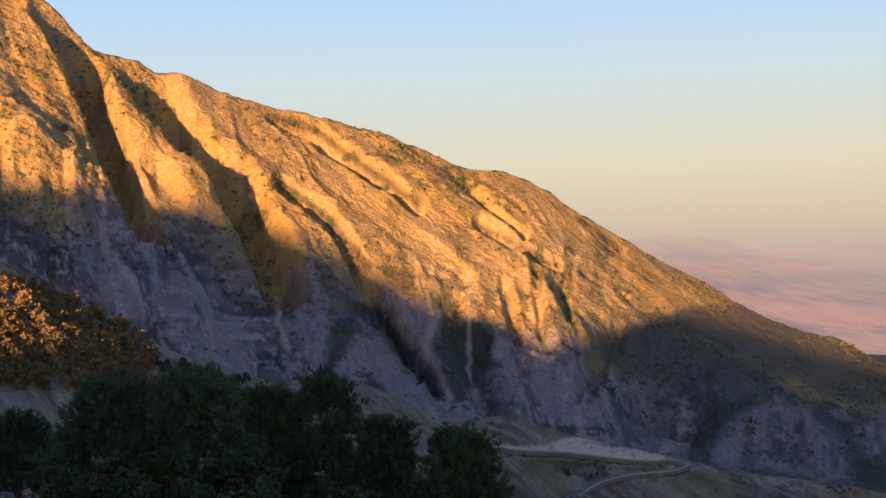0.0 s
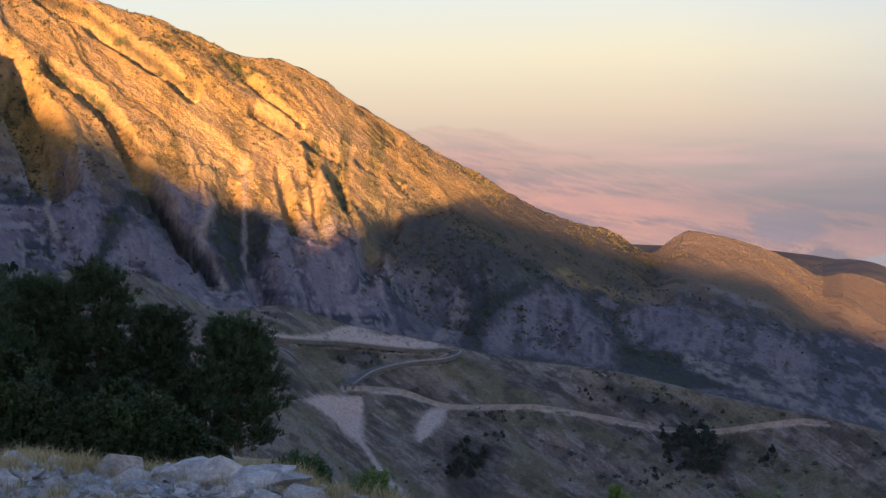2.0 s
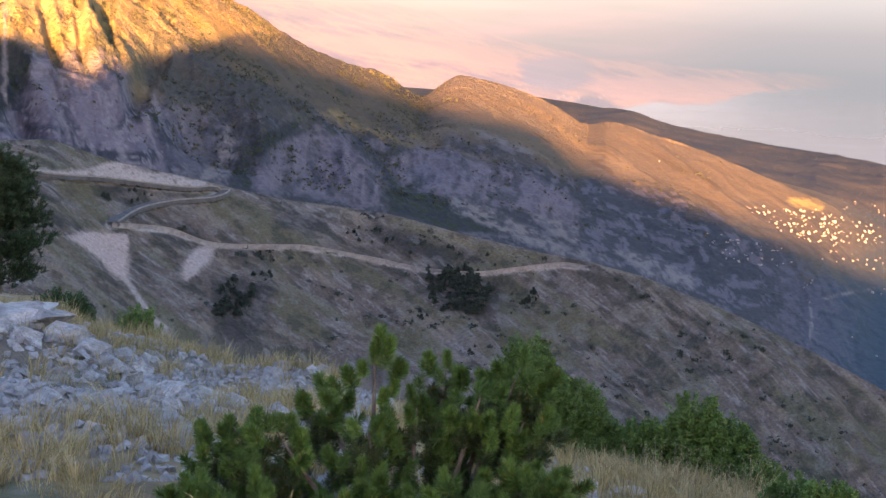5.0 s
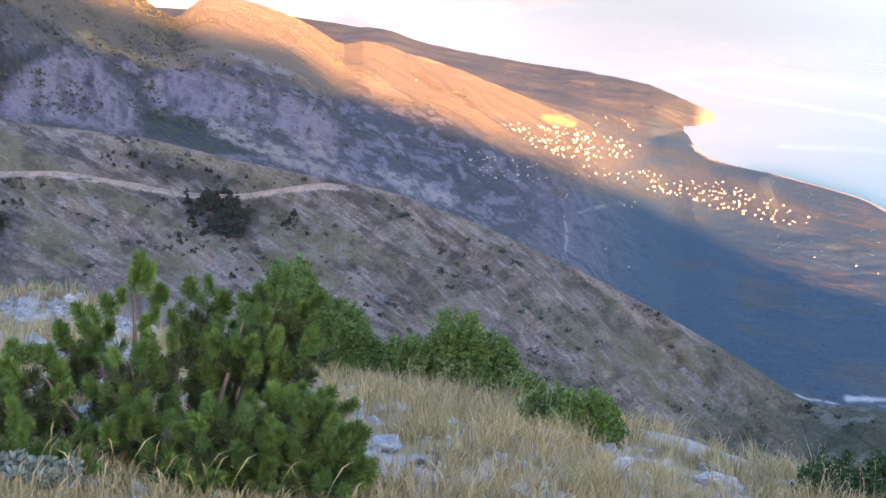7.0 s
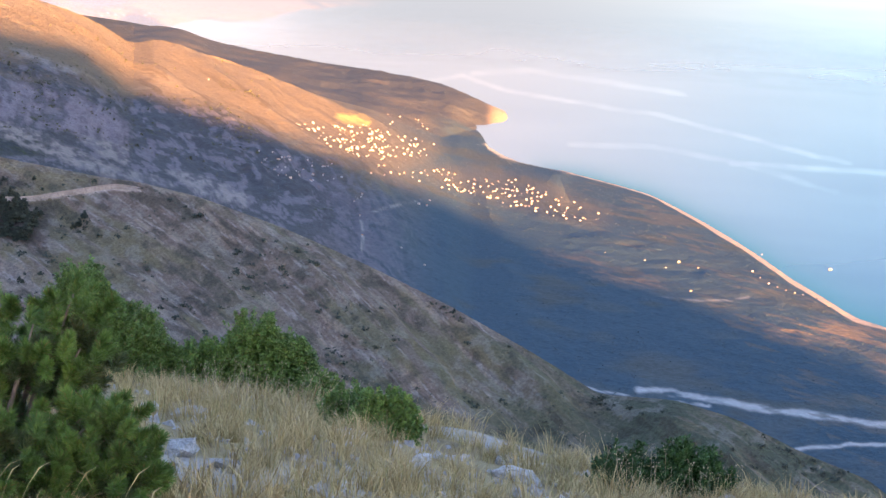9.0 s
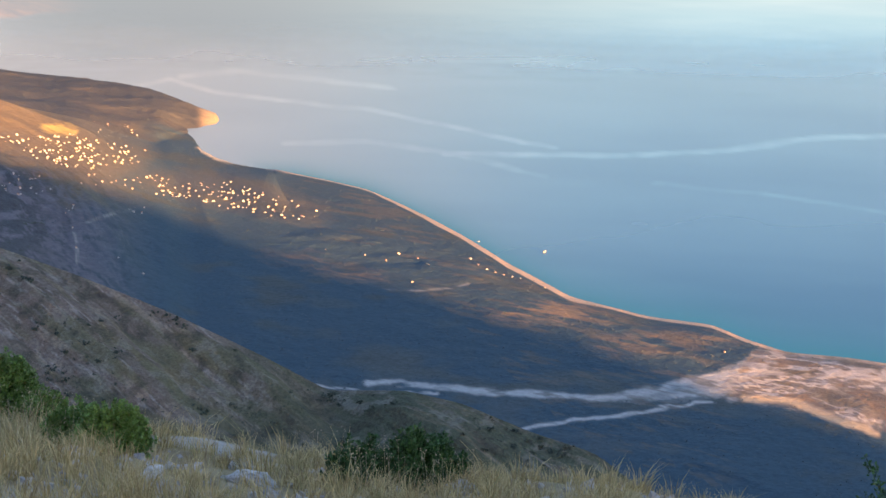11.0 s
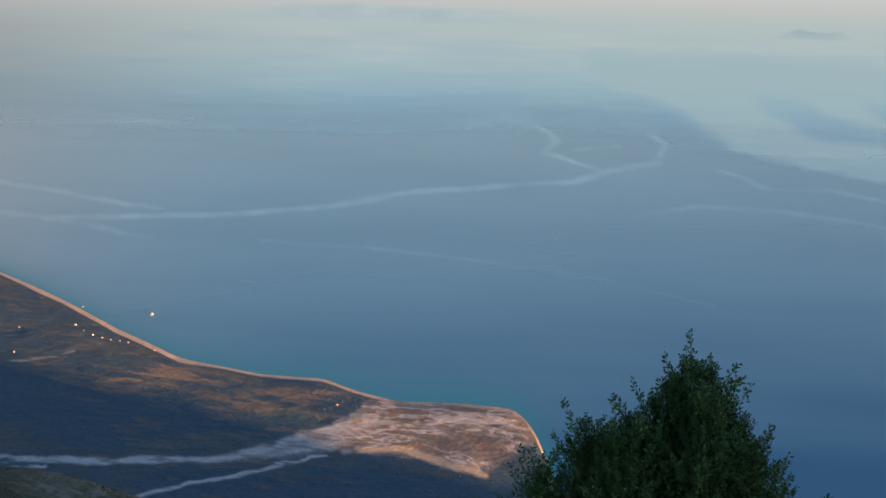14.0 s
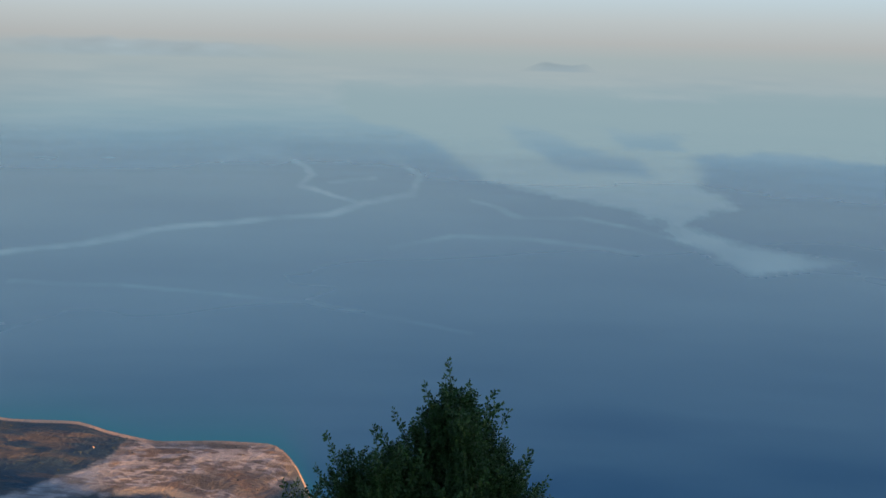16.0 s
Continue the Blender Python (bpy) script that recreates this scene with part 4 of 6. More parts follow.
# ---- far air, far hills and islands, all but lost in haze ----
def far_air():
    az = np.concatenate([np.arange(-45, 60, 0.5), np.arange(60, 92, 0.15), np.arange(92, 125.01, 0.5)])
    el = np.concatenate([np.linspace(-9.0, -3.4, 80), np.linspace(-3.35, 1.0, 70), np.linspace(1.3, 24, 60)])
    a, e = np.meshgrid(az, el)
    g, r = a, 4880.0
    def tone(stops, *channels):
        return np.array([np.interp(e, stops, ch) for ch in channels])
    # painted tones of haze, far sea and sky, given off as glow
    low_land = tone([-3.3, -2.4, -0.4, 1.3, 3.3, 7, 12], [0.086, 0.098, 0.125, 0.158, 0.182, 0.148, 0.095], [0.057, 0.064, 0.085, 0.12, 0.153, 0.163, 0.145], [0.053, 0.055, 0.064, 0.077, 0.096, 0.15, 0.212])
    # above 1 degree, out of view, blue glow added for the sea to mirror
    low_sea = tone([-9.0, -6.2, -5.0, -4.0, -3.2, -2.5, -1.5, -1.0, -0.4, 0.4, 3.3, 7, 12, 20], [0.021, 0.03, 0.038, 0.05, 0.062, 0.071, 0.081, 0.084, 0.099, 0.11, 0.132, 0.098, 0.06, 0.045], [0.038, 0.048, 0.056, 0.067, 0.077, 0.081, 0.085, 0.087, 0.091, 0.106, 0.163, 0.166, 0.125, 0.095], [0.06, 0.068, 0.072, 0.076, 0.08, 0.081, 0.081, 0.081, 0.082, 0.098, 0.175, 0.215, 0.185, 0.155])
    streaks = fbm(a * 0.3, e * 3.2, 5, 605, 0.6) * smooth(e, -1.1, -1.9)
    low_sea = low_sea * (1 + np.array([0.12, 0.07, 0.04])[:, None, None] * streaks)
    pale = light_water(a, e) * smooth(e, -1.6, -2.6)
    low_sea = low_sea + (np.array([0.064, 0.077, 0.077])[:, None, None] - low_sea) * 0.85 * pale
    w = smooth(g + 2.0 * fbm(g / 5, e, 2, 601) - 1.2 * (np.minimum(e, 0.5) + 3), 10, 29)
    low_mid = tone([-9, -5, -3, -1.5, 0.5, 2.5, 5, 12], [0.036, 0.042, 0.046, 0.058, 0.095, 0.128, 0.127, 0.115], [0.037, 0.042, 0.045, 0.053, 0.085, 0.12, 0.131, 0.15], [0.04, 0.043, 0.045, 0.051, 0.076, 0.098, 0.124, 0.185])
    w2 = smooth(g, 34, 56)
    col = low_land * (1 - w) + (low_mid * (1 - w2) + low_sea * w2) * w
    # lit slopes and shaded hollows of the far coast, put into the glow
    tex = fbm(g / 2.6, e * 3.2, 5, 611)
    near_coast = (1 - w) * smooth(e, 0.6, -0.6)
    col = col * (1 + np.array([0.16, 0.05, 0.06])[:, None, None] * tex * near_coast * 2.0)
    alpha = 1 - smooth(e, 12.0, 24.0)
    c = np.concatenate([np.moveaxis(col, 0, -1), alpha[..., None]], -1)
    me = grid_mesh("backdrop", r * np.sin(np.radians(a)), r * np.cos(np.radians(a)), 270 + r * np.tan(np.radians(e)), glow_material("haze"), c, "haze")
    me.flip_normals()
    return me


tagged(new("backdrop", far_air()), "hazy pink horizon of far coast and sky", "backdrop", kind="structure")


def far_hills(name, a0, a1, dist, crest, foot, colour, alpha, seed, label):
    az = np.arange(a0, a1 + 0.01, 0.1)
    t = (az - a0) / (a1 - a0)
    ends = np.minimum(1, 5 * np.minimum(t, 1 - t))
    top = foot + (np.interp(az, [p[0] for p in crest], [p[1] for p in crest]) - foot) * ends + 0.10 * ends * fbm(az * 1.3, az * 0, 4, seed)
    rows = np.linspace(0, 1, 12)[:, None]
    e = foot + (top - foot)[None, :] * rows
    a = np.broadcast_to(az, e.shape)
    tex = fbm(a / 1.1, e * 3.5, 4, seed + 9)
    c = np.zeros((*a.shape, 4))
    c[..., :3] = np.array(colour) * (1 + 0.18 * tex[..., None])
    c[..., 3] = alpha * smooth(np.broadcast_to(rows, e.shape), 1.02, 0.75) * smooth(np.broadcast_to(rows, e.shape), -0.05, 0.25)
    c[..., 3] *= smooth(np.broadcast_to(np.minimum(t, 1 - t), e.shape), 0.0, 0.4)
    me = grid_mesh(name, dist * np.sin(np.radians(a)), dist * np.cos(np.radians(a)), 270 + dist * np.tan(np.radians(e)), glow_material(name), c, "haze")
    me.flip_normals()
    tagged(new(name, me), label, "backdrop", kind="structure")




def far_coast():
    """The sunlit coast beyond the range: ridges, a bay and a dark spit, faint in the haze."""
    az, el = np.arange(5.0, 33.01, 0.07), np.arange(-6.0, 1.4, 0.05)
    a, e = np.meshgrid(az, el)
    wa, we = a + 0.5 * fbm(a * 0.9, e * 2.2, 4, 661), e + 0.16 * fbm(a * 0.9, e * 2.2, 4, 671)

    def area(pts, soft=0.22):
        return sum(inside(wa + soft * math.cos(k), we + 0.4 * soft * math.sin(k), pts) for k in (0.0, 1.05, 2.1, 3.15, 4.2, 5.25)) / 6
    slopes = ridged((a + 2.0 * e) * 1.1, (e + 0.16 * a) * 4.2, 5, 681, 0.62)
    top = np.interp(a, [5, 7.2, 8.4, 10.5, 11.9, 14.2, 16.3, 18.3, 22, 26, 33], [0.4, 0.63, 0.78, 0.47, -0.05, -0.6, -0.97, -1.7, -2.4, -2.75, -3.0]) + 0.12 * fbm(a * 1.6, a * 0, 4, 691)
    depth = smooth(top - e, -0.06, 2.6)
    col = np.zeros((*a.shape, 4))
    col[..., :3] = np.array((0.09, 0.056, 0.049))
    # dim hollows and warm sunlit ridges painted into the glowing sheet
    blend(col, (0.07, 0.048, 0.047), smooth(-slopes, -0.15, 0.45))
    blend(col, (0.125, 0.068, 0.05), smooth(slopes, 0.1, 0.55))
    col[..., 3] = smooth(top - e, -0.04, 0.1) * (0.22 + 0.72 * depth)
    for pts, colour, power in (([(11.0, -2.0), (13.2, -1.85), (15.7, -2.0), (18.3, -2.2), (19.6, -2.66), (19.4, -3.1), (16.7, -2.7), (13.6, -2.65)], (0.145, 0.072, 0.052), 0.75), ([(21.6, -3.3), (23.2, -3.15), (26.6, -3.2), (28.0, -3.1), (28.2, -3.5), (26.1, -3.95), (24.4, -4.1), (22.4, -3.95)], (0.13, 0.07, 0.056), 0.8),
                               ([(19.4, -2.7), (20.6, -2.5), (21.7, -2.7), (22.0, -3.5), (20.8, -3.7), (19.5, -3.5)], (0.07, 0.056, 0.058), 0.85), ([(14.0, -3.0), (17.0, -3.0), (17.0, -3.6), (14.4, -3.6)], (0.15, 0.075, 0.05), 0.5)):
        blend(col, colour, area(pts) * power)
    water = area([(23.0, -4.3), (24.8, -4.12), (26.2, -4.02), (28.0, -3.6), (30.0, -3.35), (34.0, -3.2), (34.0, -6.4), (27.0, -6.4), (25.4, -5.3), (23.9, -4.8)], 0.12)
    blend(col, (0.1, 0.087, 0.084), water)
    col[..., 3] = col[..., 3] * (1 - 0.7 * water * smooth(a, 25, 29)) * (1 - smooth(a, 27.5, 32))
    town = inside(wa, we, [(20.5, -3.85), (22.7, -3.85), (22.7, -4.15), (20.5, -4.1)]) * (value_noise(a * 9, e * 16, 695) > 0.62)
    blend(col, (0.17, 0.12, 0.1), town * 0.7)
    spit = area([(20.2, -4.35), (21.7, -3.95), (22.8, -4.15), (23.8, -4.5), (25.2, -5.15), (26.2, -5.4), (26.2, -6.2), (20.2, -6.2)], 0.1)
    blend(col, (0.05, 0.042, 0.045), spit * 0.9)
    col[..., 3] = np.maximum(col[..., 3], 0.9 * spit)
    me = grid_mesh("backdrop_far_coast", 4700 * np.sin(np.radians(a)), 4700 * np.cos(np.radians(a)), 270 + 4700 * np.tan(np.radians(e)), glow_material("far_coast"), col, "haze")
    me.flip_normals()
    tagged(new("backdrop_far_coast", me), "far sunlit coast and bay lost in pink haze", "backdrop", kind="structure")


far_coast()
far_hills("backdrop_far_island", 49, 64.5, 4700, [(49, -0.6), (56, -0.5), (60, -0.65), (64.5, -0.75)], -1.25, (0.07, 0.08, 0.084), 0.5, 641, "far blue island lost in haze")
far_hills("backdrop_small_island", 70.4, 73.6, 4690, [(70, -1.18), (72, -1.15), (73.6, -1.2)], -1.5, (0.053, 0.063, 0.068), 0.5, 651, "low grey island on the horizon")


# ---- roads on the hillside ----
mat_asphalt = surface("asphalt", (0.075, 0.072, 0.07), (0.13, 0.122, 0.112), 0.3, 0.9, 0.2, 0.02)
mat_wall = surface("pale_stone_wall", (0.22, 0.19, 0.16), (0.32, 0.28, 0.24), 0.5, 0.9, 0.4, 0.05)


def hill_road(name, bearings, width, label, surfacing):
    pts = [on_land(*p) for p in bearings]
    line = ribbon_points(pts, 10)
    road = tagged(new(name), label, "road", kind="structure")
    n = len(line)
    deck, walls = ([], []), ([], [])
    for i, p in enumerate(line):
        w = (line[min(i + 1, n - 1)] - line[max(i - 1, 0)])
        w.z = 0
        w.normalize()
        side = Vector((w.y, -w.x, 0))
        if side.y > 0:
            side = -side
        up = Vector((0, 0, 0.5))
        deck[0].extend([p - side * width * 0.5 + up, p + side * width * 0.5 + up, p + side * width * 0.5 - up * 2, p - side * width * 0.5 - up * 2])
        e = p + side * (width * 0.5 - 0.3) + up
        walls[0].extend([e, e + side * 0.5, e + side * 0.5 + up, e + up])
        if i:
            for verts, faces in (deck, walls):
                b, a = 4 * i, 4 * i - 4
                for k in range(4):
                    faces.append((a + k, a + (k + 1) % 4, b + (k + 1) % 4, b + k))
    for nm, (verts, faces), mat in (("carriageway", deck, surfacing), ("parapet", walls, mat_wall)):
        ob = new(nm, soup(nm, verts, faces, mat))
        ob.parent = road


hill_road("road_upper", UPPER_ROAD, 7.0, "winding asphalt mountain road with pale stone edge", mat_asphalt)
mat_track = surface("pale_track_gravel", (0.2, 0.182, 0.165), (0.34, 0.31, 0.285), 0.3, 0.9, 0.3, 0.03)
hill_road("road_lower", LOWER_ROAD, 3.2, "pale gravel track along the hillside", mat_track)


# ---- houses of the coast villages ----
mat_plaster = surface("white_plaster", (0.27, 0.235, 0.215), (0.43, 0.385, 0.355), 0.4, 0.85, 0.1, 0.02)
mat_tile = surface("clay_tile_roof", (0.30, 0.13, 0.07), (0.42, 0.20, 0.11), 0.8, 0.85, 0.4, 0.05)
mat_pane = surface("dark_window", (0.02, 0.025, 0.03), (0.03, 0.035, 0.04), 0.5, 0.2, 0.0, 0.01)


def box(bm, x0, x1, y0, y1, z0, z1):
    v = [bm.verts.new((x, y, z)) for z in (z0, z1) for x, y in ((x0, y0), (x1, y0), (x1, y1), (x0, y1))]
    for f in ((3, 2, 1, 0), (4, 5, 6, 7), (0, 1, 5, 4), (1, 2, 6, 5), (2, 3, 7, 6), (3, 0, 4, 7)):
        bm.faces.new([v[i] for i in f])


def house(w, l, h, flat):
    ob = tagged(new("house"), "small white village house with a tiled roof" if not flat else "white flat-roofed village house", "house", group="village houses")
    bm = bmesh.new()
    box(bm, -w / 2, w / 2, -l / 2, l / 2, -2.0, h)
    part("wall", bm, mat_plaster, ob)
    bm = bmesh.new()
    if flat:
        box(bm, -w / 2 - 0.15, w / 2 + 0.15, -l / 2 - 0.15, l / 2 + 0.15, h, h + 0.35)
        part("roof", bm, mat_plaster, ob)
    else:
        e, r = 0.18, h + w * 0.25
        v = [bm.verts.new(p) for p in ((-w / 2 - e, -l / 2 - e, h), (w / 2 + e, -l / 2 - e, h), (w / 2 + e, l / 2 + e, h), (-w / 2 - e, l / 2 + e, h), (0, -l / 4, r), (0, l / 4, r))]
        for f in ((3, 2, 1, 0), (0, 1, 4), (1, 2, 5, 4), (2, 3, 5), (3, 0, 4, 5)):
            bm.faces.new([v[i] for i in f])
        part("roof", bm, mat_tile, ob)
    for sx, k in ((-1, -0.28), (1, 0.28)):
        bm = bmesh.new()
        box(bm, k * w - 0.25, k * w + 0.25, sx * (l / 2) - 0.03, sx * (l / 2) + 0.03, h * 0.45, h * 0.45 + 0.7)
        part("window", bm, mat_pane, ob)
    return ob


def villages():
    rng = random.Random(5)
    kinds = [house(3.6, 4.6, 2.6, False), house(4.2, 4.0, 3.4, False), house(3.2, 3.8, 2.2, True), house(4.4, 5.6, 3.6, True), house(3.0, 4.0, 2.0, False)]
    sites = []
    for pts, n in (([(27.8, -7.7), (30.3, -7.65), (33.2, -8.3), (32.8, -8.8), (30.6, -9.0), (28.8, -8.4)], 165), ([(30.3, -9.1), (33.2, -9.3), (33.4, -9.75), (31, -9.7)], 16), ([(33.2, -9.2), (36.3, -9.5), (39.6, -10.6), (39.2, -11.0), (35.5, -10.4), (33.4, -9.9)], 135),
                   ([(26.3, -8.7), (29.2, -9.0), (29.8, -9.8), (27.8, -9.9), (26.6, -9.3)], 42), ([(30.0, -6.9), (32.5, -7.4), (33.5, -8.0), (31.5, -7.7)], 10), ([(29.8, -10.2), (30.8, -10.3), (30.6, -10.9), (30.0, -10.8)], 5)):
        left = n
        while left:
            a, e = rng.uniform(26, 40), rng.uniform(-11.3, -6.8)
            if inside(np.array([a]), np.array([e]), pts)[0]:
                sites.append((a, e))
                left -= 1
    sites += [(30.4, -11.06), (32.6, -10.55), (33.0, -10.4), (32.9, -10.6), (30.5, -11.8), (17.0, -6.06), (15.2, -6.5), (24.7, -6.2), (32.0, -12.2), (32.9, -12.8)]
    sites += [(42.48, -12.16), (43.2, -12.32), (45.2, -12.3), (45.5, -12.5), (45.83, -12.68), (46.15, -12.78), (46.47, -12.87), (46.8, -12.92), (47.1, -12.98), (48.06, -13.3), (39.7, -12.0), (41.2, -12.2), (42.0, -12.4), (43.0, -13.2), (54.9, -15.35)]
    for i, (a, e) in enumerate(sites):
        p = on_land(a, e)
        if p.z < 0.4 or p.length < 700:
            continue
        h = kinds[i % 5] if i < 5 else None
        m = Matrix.Translation(p) @ Matrix.Rotation(rng.uniform(0, math.tau), 4, "Z")
        if i < 5:
            kinds[i].matrix_basis = m @ Matrix.Diagonal((0.6, 0.6, 0.6, 1))
        else:
            s = rng.uniform(0.2, 0.38) * (0.8 if a > 39.5 else 1.0)
            copy_thing(kinds[rng.randrange(5)], m).scale = (s, s, s)


villages()


def boat(az, el, size):
    ob = tagged(new("boat"), "small white motor boat on the calm sea", "boat", group="boats on the sea")
    bm = bmesh.new()
    ring = [(-0.5, 0, 0.0), (-0.48, 0.16, 0), (0.1, 0.19, 0), (0.5, 0, 0.02), (0.1, -0.19, 0), (-0.48, -0.16, 0)]
    lo = [bm.verts.new((x * size, y * size * 0.8, -0.2)) for x, y, z in ring]
    hi = [bm.verts.new((x * size * 1.05, y * size, 0.13 * size + z)) for x, y, z in ring]
    for k in range(6):
        bm.faces.new((lo[k], lo[(k + 1) % 6], hi[(k + 1) % 6], hi[k]))
    bm.faces.new(hi)
    part("hull", bm, mat_plaster, ob)
    bm = bmesh.new()
    box(bm, -0.2 * size, 0.15 * size, -0.11 * size, 0.11 * size, 0.12 * size, 0.3 * size)
    part("cabin", bm, mat_plaster, ob)
    ob.matrix_basis = Matrix.Translation(sea_point(az, el)) @ Matrix.Rotation(radians(20), 4, "Z")


boat(48.0, -11.98, 5.0)
boat(45.5, -11.65, 2.6)


# ---- trees and scrub on the far slopes ----
mat_pine_far = surface("far_pine_leaf", (0.022, 0.032, 0.025), (0.046, 0.06, 0.04), 0.6, 0.9, 0.2, 0.1)
mat_bark = surface("bark", (0.07, 0.05, 0.035), (0.16, 0.12, 0.085), 6.0, 0.9, 0.6, 0.02)


def clumps(rng, count, shape, leaf):
    """Many small ragged leaf faces, scattered in a crown given by shape(rng)."""
    verts, faces = [], []
    for _ in range(count):
        c, size = shape(rng), leaf * rng.uniform(0.6, 1.3)
        u = Vector((rng.gauss(0, 1), rng.gauss(0, 1), rng.gauss(0, 1))).normalized()
        v = u.cross(Vector((rng.gauss(0, 1), rng.gauss(0, 1), rng.gauss(0, 1)))).normalized()
        b = len(verts)
        verts += [c - u * size * 0.5, c + v * size * 0.35, c + u * size * 0.6, c - v * size * 0.35]
        faces.append((b, b + 1, b + 2, b + 3))
    return verts, faces


def far_tree(seed, height_m, spread):
    rng = random.Random(seed)
    ob = tagged(new("tree"), "dark green pine standing on the slope", "tree", group="trees on the far slopes")
    bm = bmesh.new()
    bmesh.ops.create_cone(bm, segments=7, radius1=0.2, radius2=0.05, depth=height_m * 0.9, cap_ends=True, matrix=Matrix.Translation((0, 0, height_m * 0.4)))
    part("trunk", bm, mat_bark, ob)
    knots = [(rng.uniform(0.2, 0.95), rng.uniform(0, math.tau)) for _ in range(12)]

    def shape(r):
        h, a = knots[r.randrange(12)]
        reach = spread * (1.05 - h) ** 0.7 * r.uniform(0.1, 1.0) ** 0.5
        a += r.gauss(0, 0.45)
        return Vector((math.cos(a) * reach, math.sin(a) * reach, height_m * (h + r.gauss(0, 0.05))))
    crown = new("crown", soup("crown", *clumps(rng, 420, shape, 1.0), mat_pine_far))
    crown.parent = ob
    return ob


def slope_trees():
    rng = random.Random(9)
    kinds = [far_tree(31, 5.5, 2.2), far_tree(32, 4.2, 2.4), far_tree(33, 6.5, 2.4)]
    spots = []
    for pts, n in (([(16.6, -10.55), (18.6, -10.5), (18.7, -11.2), (18.3, -12.1), (17.6, -12.1), (17.0, -11.7), (16.7, -11.2)], 70), ([(16.2, -10.4), (19.2, -10.5), (19.4, -11.2), (17.0, -12.4), (16.3, -11.6)], 22), ([(19.6, -11.2), (20.3, -11.2), (20.2, -11.9), (19.7, -11.8)], 4), ([(15.6, -12.0), (16.6, -12.0), (16.5, -12.4), (15.7, -12.3)], 5), ([(17.6, -13.2), (18.2, -13.2), (18.1, -13.8)], 3),
                   ([(8.6, -11.0), (9.8, -10.9), (9.6, -12.2), (8.2, -12.3)], 22), ([(9.5, -10.7), (10.4, -10.7), (10.2, -11.1)], 5), ([(4.0, -7.4), (6.5, -7.5), (5.6, -8.1), (4.2, -8.0)], 14), ([(12.6, -8.9), (14.2, -8.95), (15.8, -9.5), (13.5, -9.6)], 12), ([(6.6, -9.05), (7.6, -9.0), (7.4, -9.4)], 5),
                   ([(16.0, -9.4), (18.6, -9.8), (18.0, -10.2), (15.5, -9.9)], 10), ([(-10.6, -3.2), (-6.2, -4.7), (-6.0, -5.3), (-10.6, -5.6)], 46)):
        left = n
        a0, a1, e0, e1 = min(p[0] for p in pts), max(p[0] for p in pts), min(p[1] for p in pts), max(p[1] for p in pts)
        low = 0.5 if pts[0][0] in (4.0, 12.6, 6.6, 16.0, 15.6, 17.6, 9.5) else 1.0
        while left:
            a, e = rng.uniform(a0, a1), rng.uniform(e0, e1)
            if inside(np.array([a]), np.array([e]), pts)[0]:
                spots.append((a, e, low))
                left -= 1
    for i, (a, e, low) in enumerate(spots):
        p = on_land(a, e) + Vector((0, 0, -0.4))
        if p.length < 415 and i > 2:
            continue
        m = Matrix.Translation(p) @ Matrix.Rotation(rng.uniform(0, 6), 4, "Z")
        if i < 3:
            kinds[i].matrix_basis = m
        else:
            k = kinds[rng.randrange(3)]
            t = copy_thing(k, m)
            s = rng.uniform(0.6, 1.1) * low
            t.scale = (s * 1.0, s * 1.0, s * 0.78)


slope_trees()


def hillside_scrub():
    rng = random.Random(12)
    verts, faces = [], []
    for _ in range(2600):
        a = rng.uniform(-5, 52)
        d, el = hill_crest(np.array([a]))
        e = float(el[0]) - rng.uniform(0.05, 1.0) ** 1.3 * 5.5
        if 2 < a < 9 and -11.2 < e < -6.5:
            continue
        p = on_land(a, e)
        if p.length < 380 or float(fbm(np.array([a * 0.5]), np.array([e * 1.3]), 3, 841)[0]) + rng.uniform(-0.3, 0.3) < 0.12:
            continue
        r = 0.35 + 1.3 * rng.random() ** 2.2
        v, f = clumps(rng, 16, lambda g: p + Vector((g.gauss(0, 0.5) * r, g.gauss(0, 0.5) * r, abs(g.gauss(0.25, 0.35)) * r)), 0.8 * r)
        b = len(verts)
        verts += v
        faces += [tuple(i + b for i in q) for q in f]
    tagged(new("hillside_scrub", soup("hillside_scrub", verts, faces, mat_pine_far)), "low dark thorn bushes dotted over the hillside", "scrub", kind="stuff")


hillside_scrub()


def leaf_soup(rng, ctr, size, per, flat=0.6, upright=1.0):
    """Low bushes of a few ragged leaf faces about each centre."""
    n = len(ctr)
    p = np.repeat(ctr, per, 0) + rng.normal(0, 0.42, (n * per, 3)) * np.repeat(size, per)[:, None] * np.array([1, 1, flat])
    s = np.repeat(size, per)[:, None]
    u = rng.normal(0, 1, (n * per, 3))
    u[:, 2] *= upright
    u /= np.linalg.norm(u, axis=1)[:, None]
    v = np.cross(u, rng.normal(0, 1, (n * per, 3)) * np.array([upright, upright, 1.0]))
    v /= np.linalg.norm(v, axis=1)[:, None]
    V = np.stack([p - u * s * 0.6, p + v * s * 0.45, p + u * s * 0.65, p - v * s * 0.4], 1).reshape(-1, 3)
    return V.tolist(), np.arange(4 * n * per).reshape(-1, 4).tolist()


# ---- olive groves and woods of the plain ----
# leaf colour blued by the same painted haze as the plain
mat_wood = surface("hazed_wood_leaf", (0.034, 0.053, 0.066), (0.05, 0.07, 0.08), 0.05, 0.9, 0.2, 0.1)


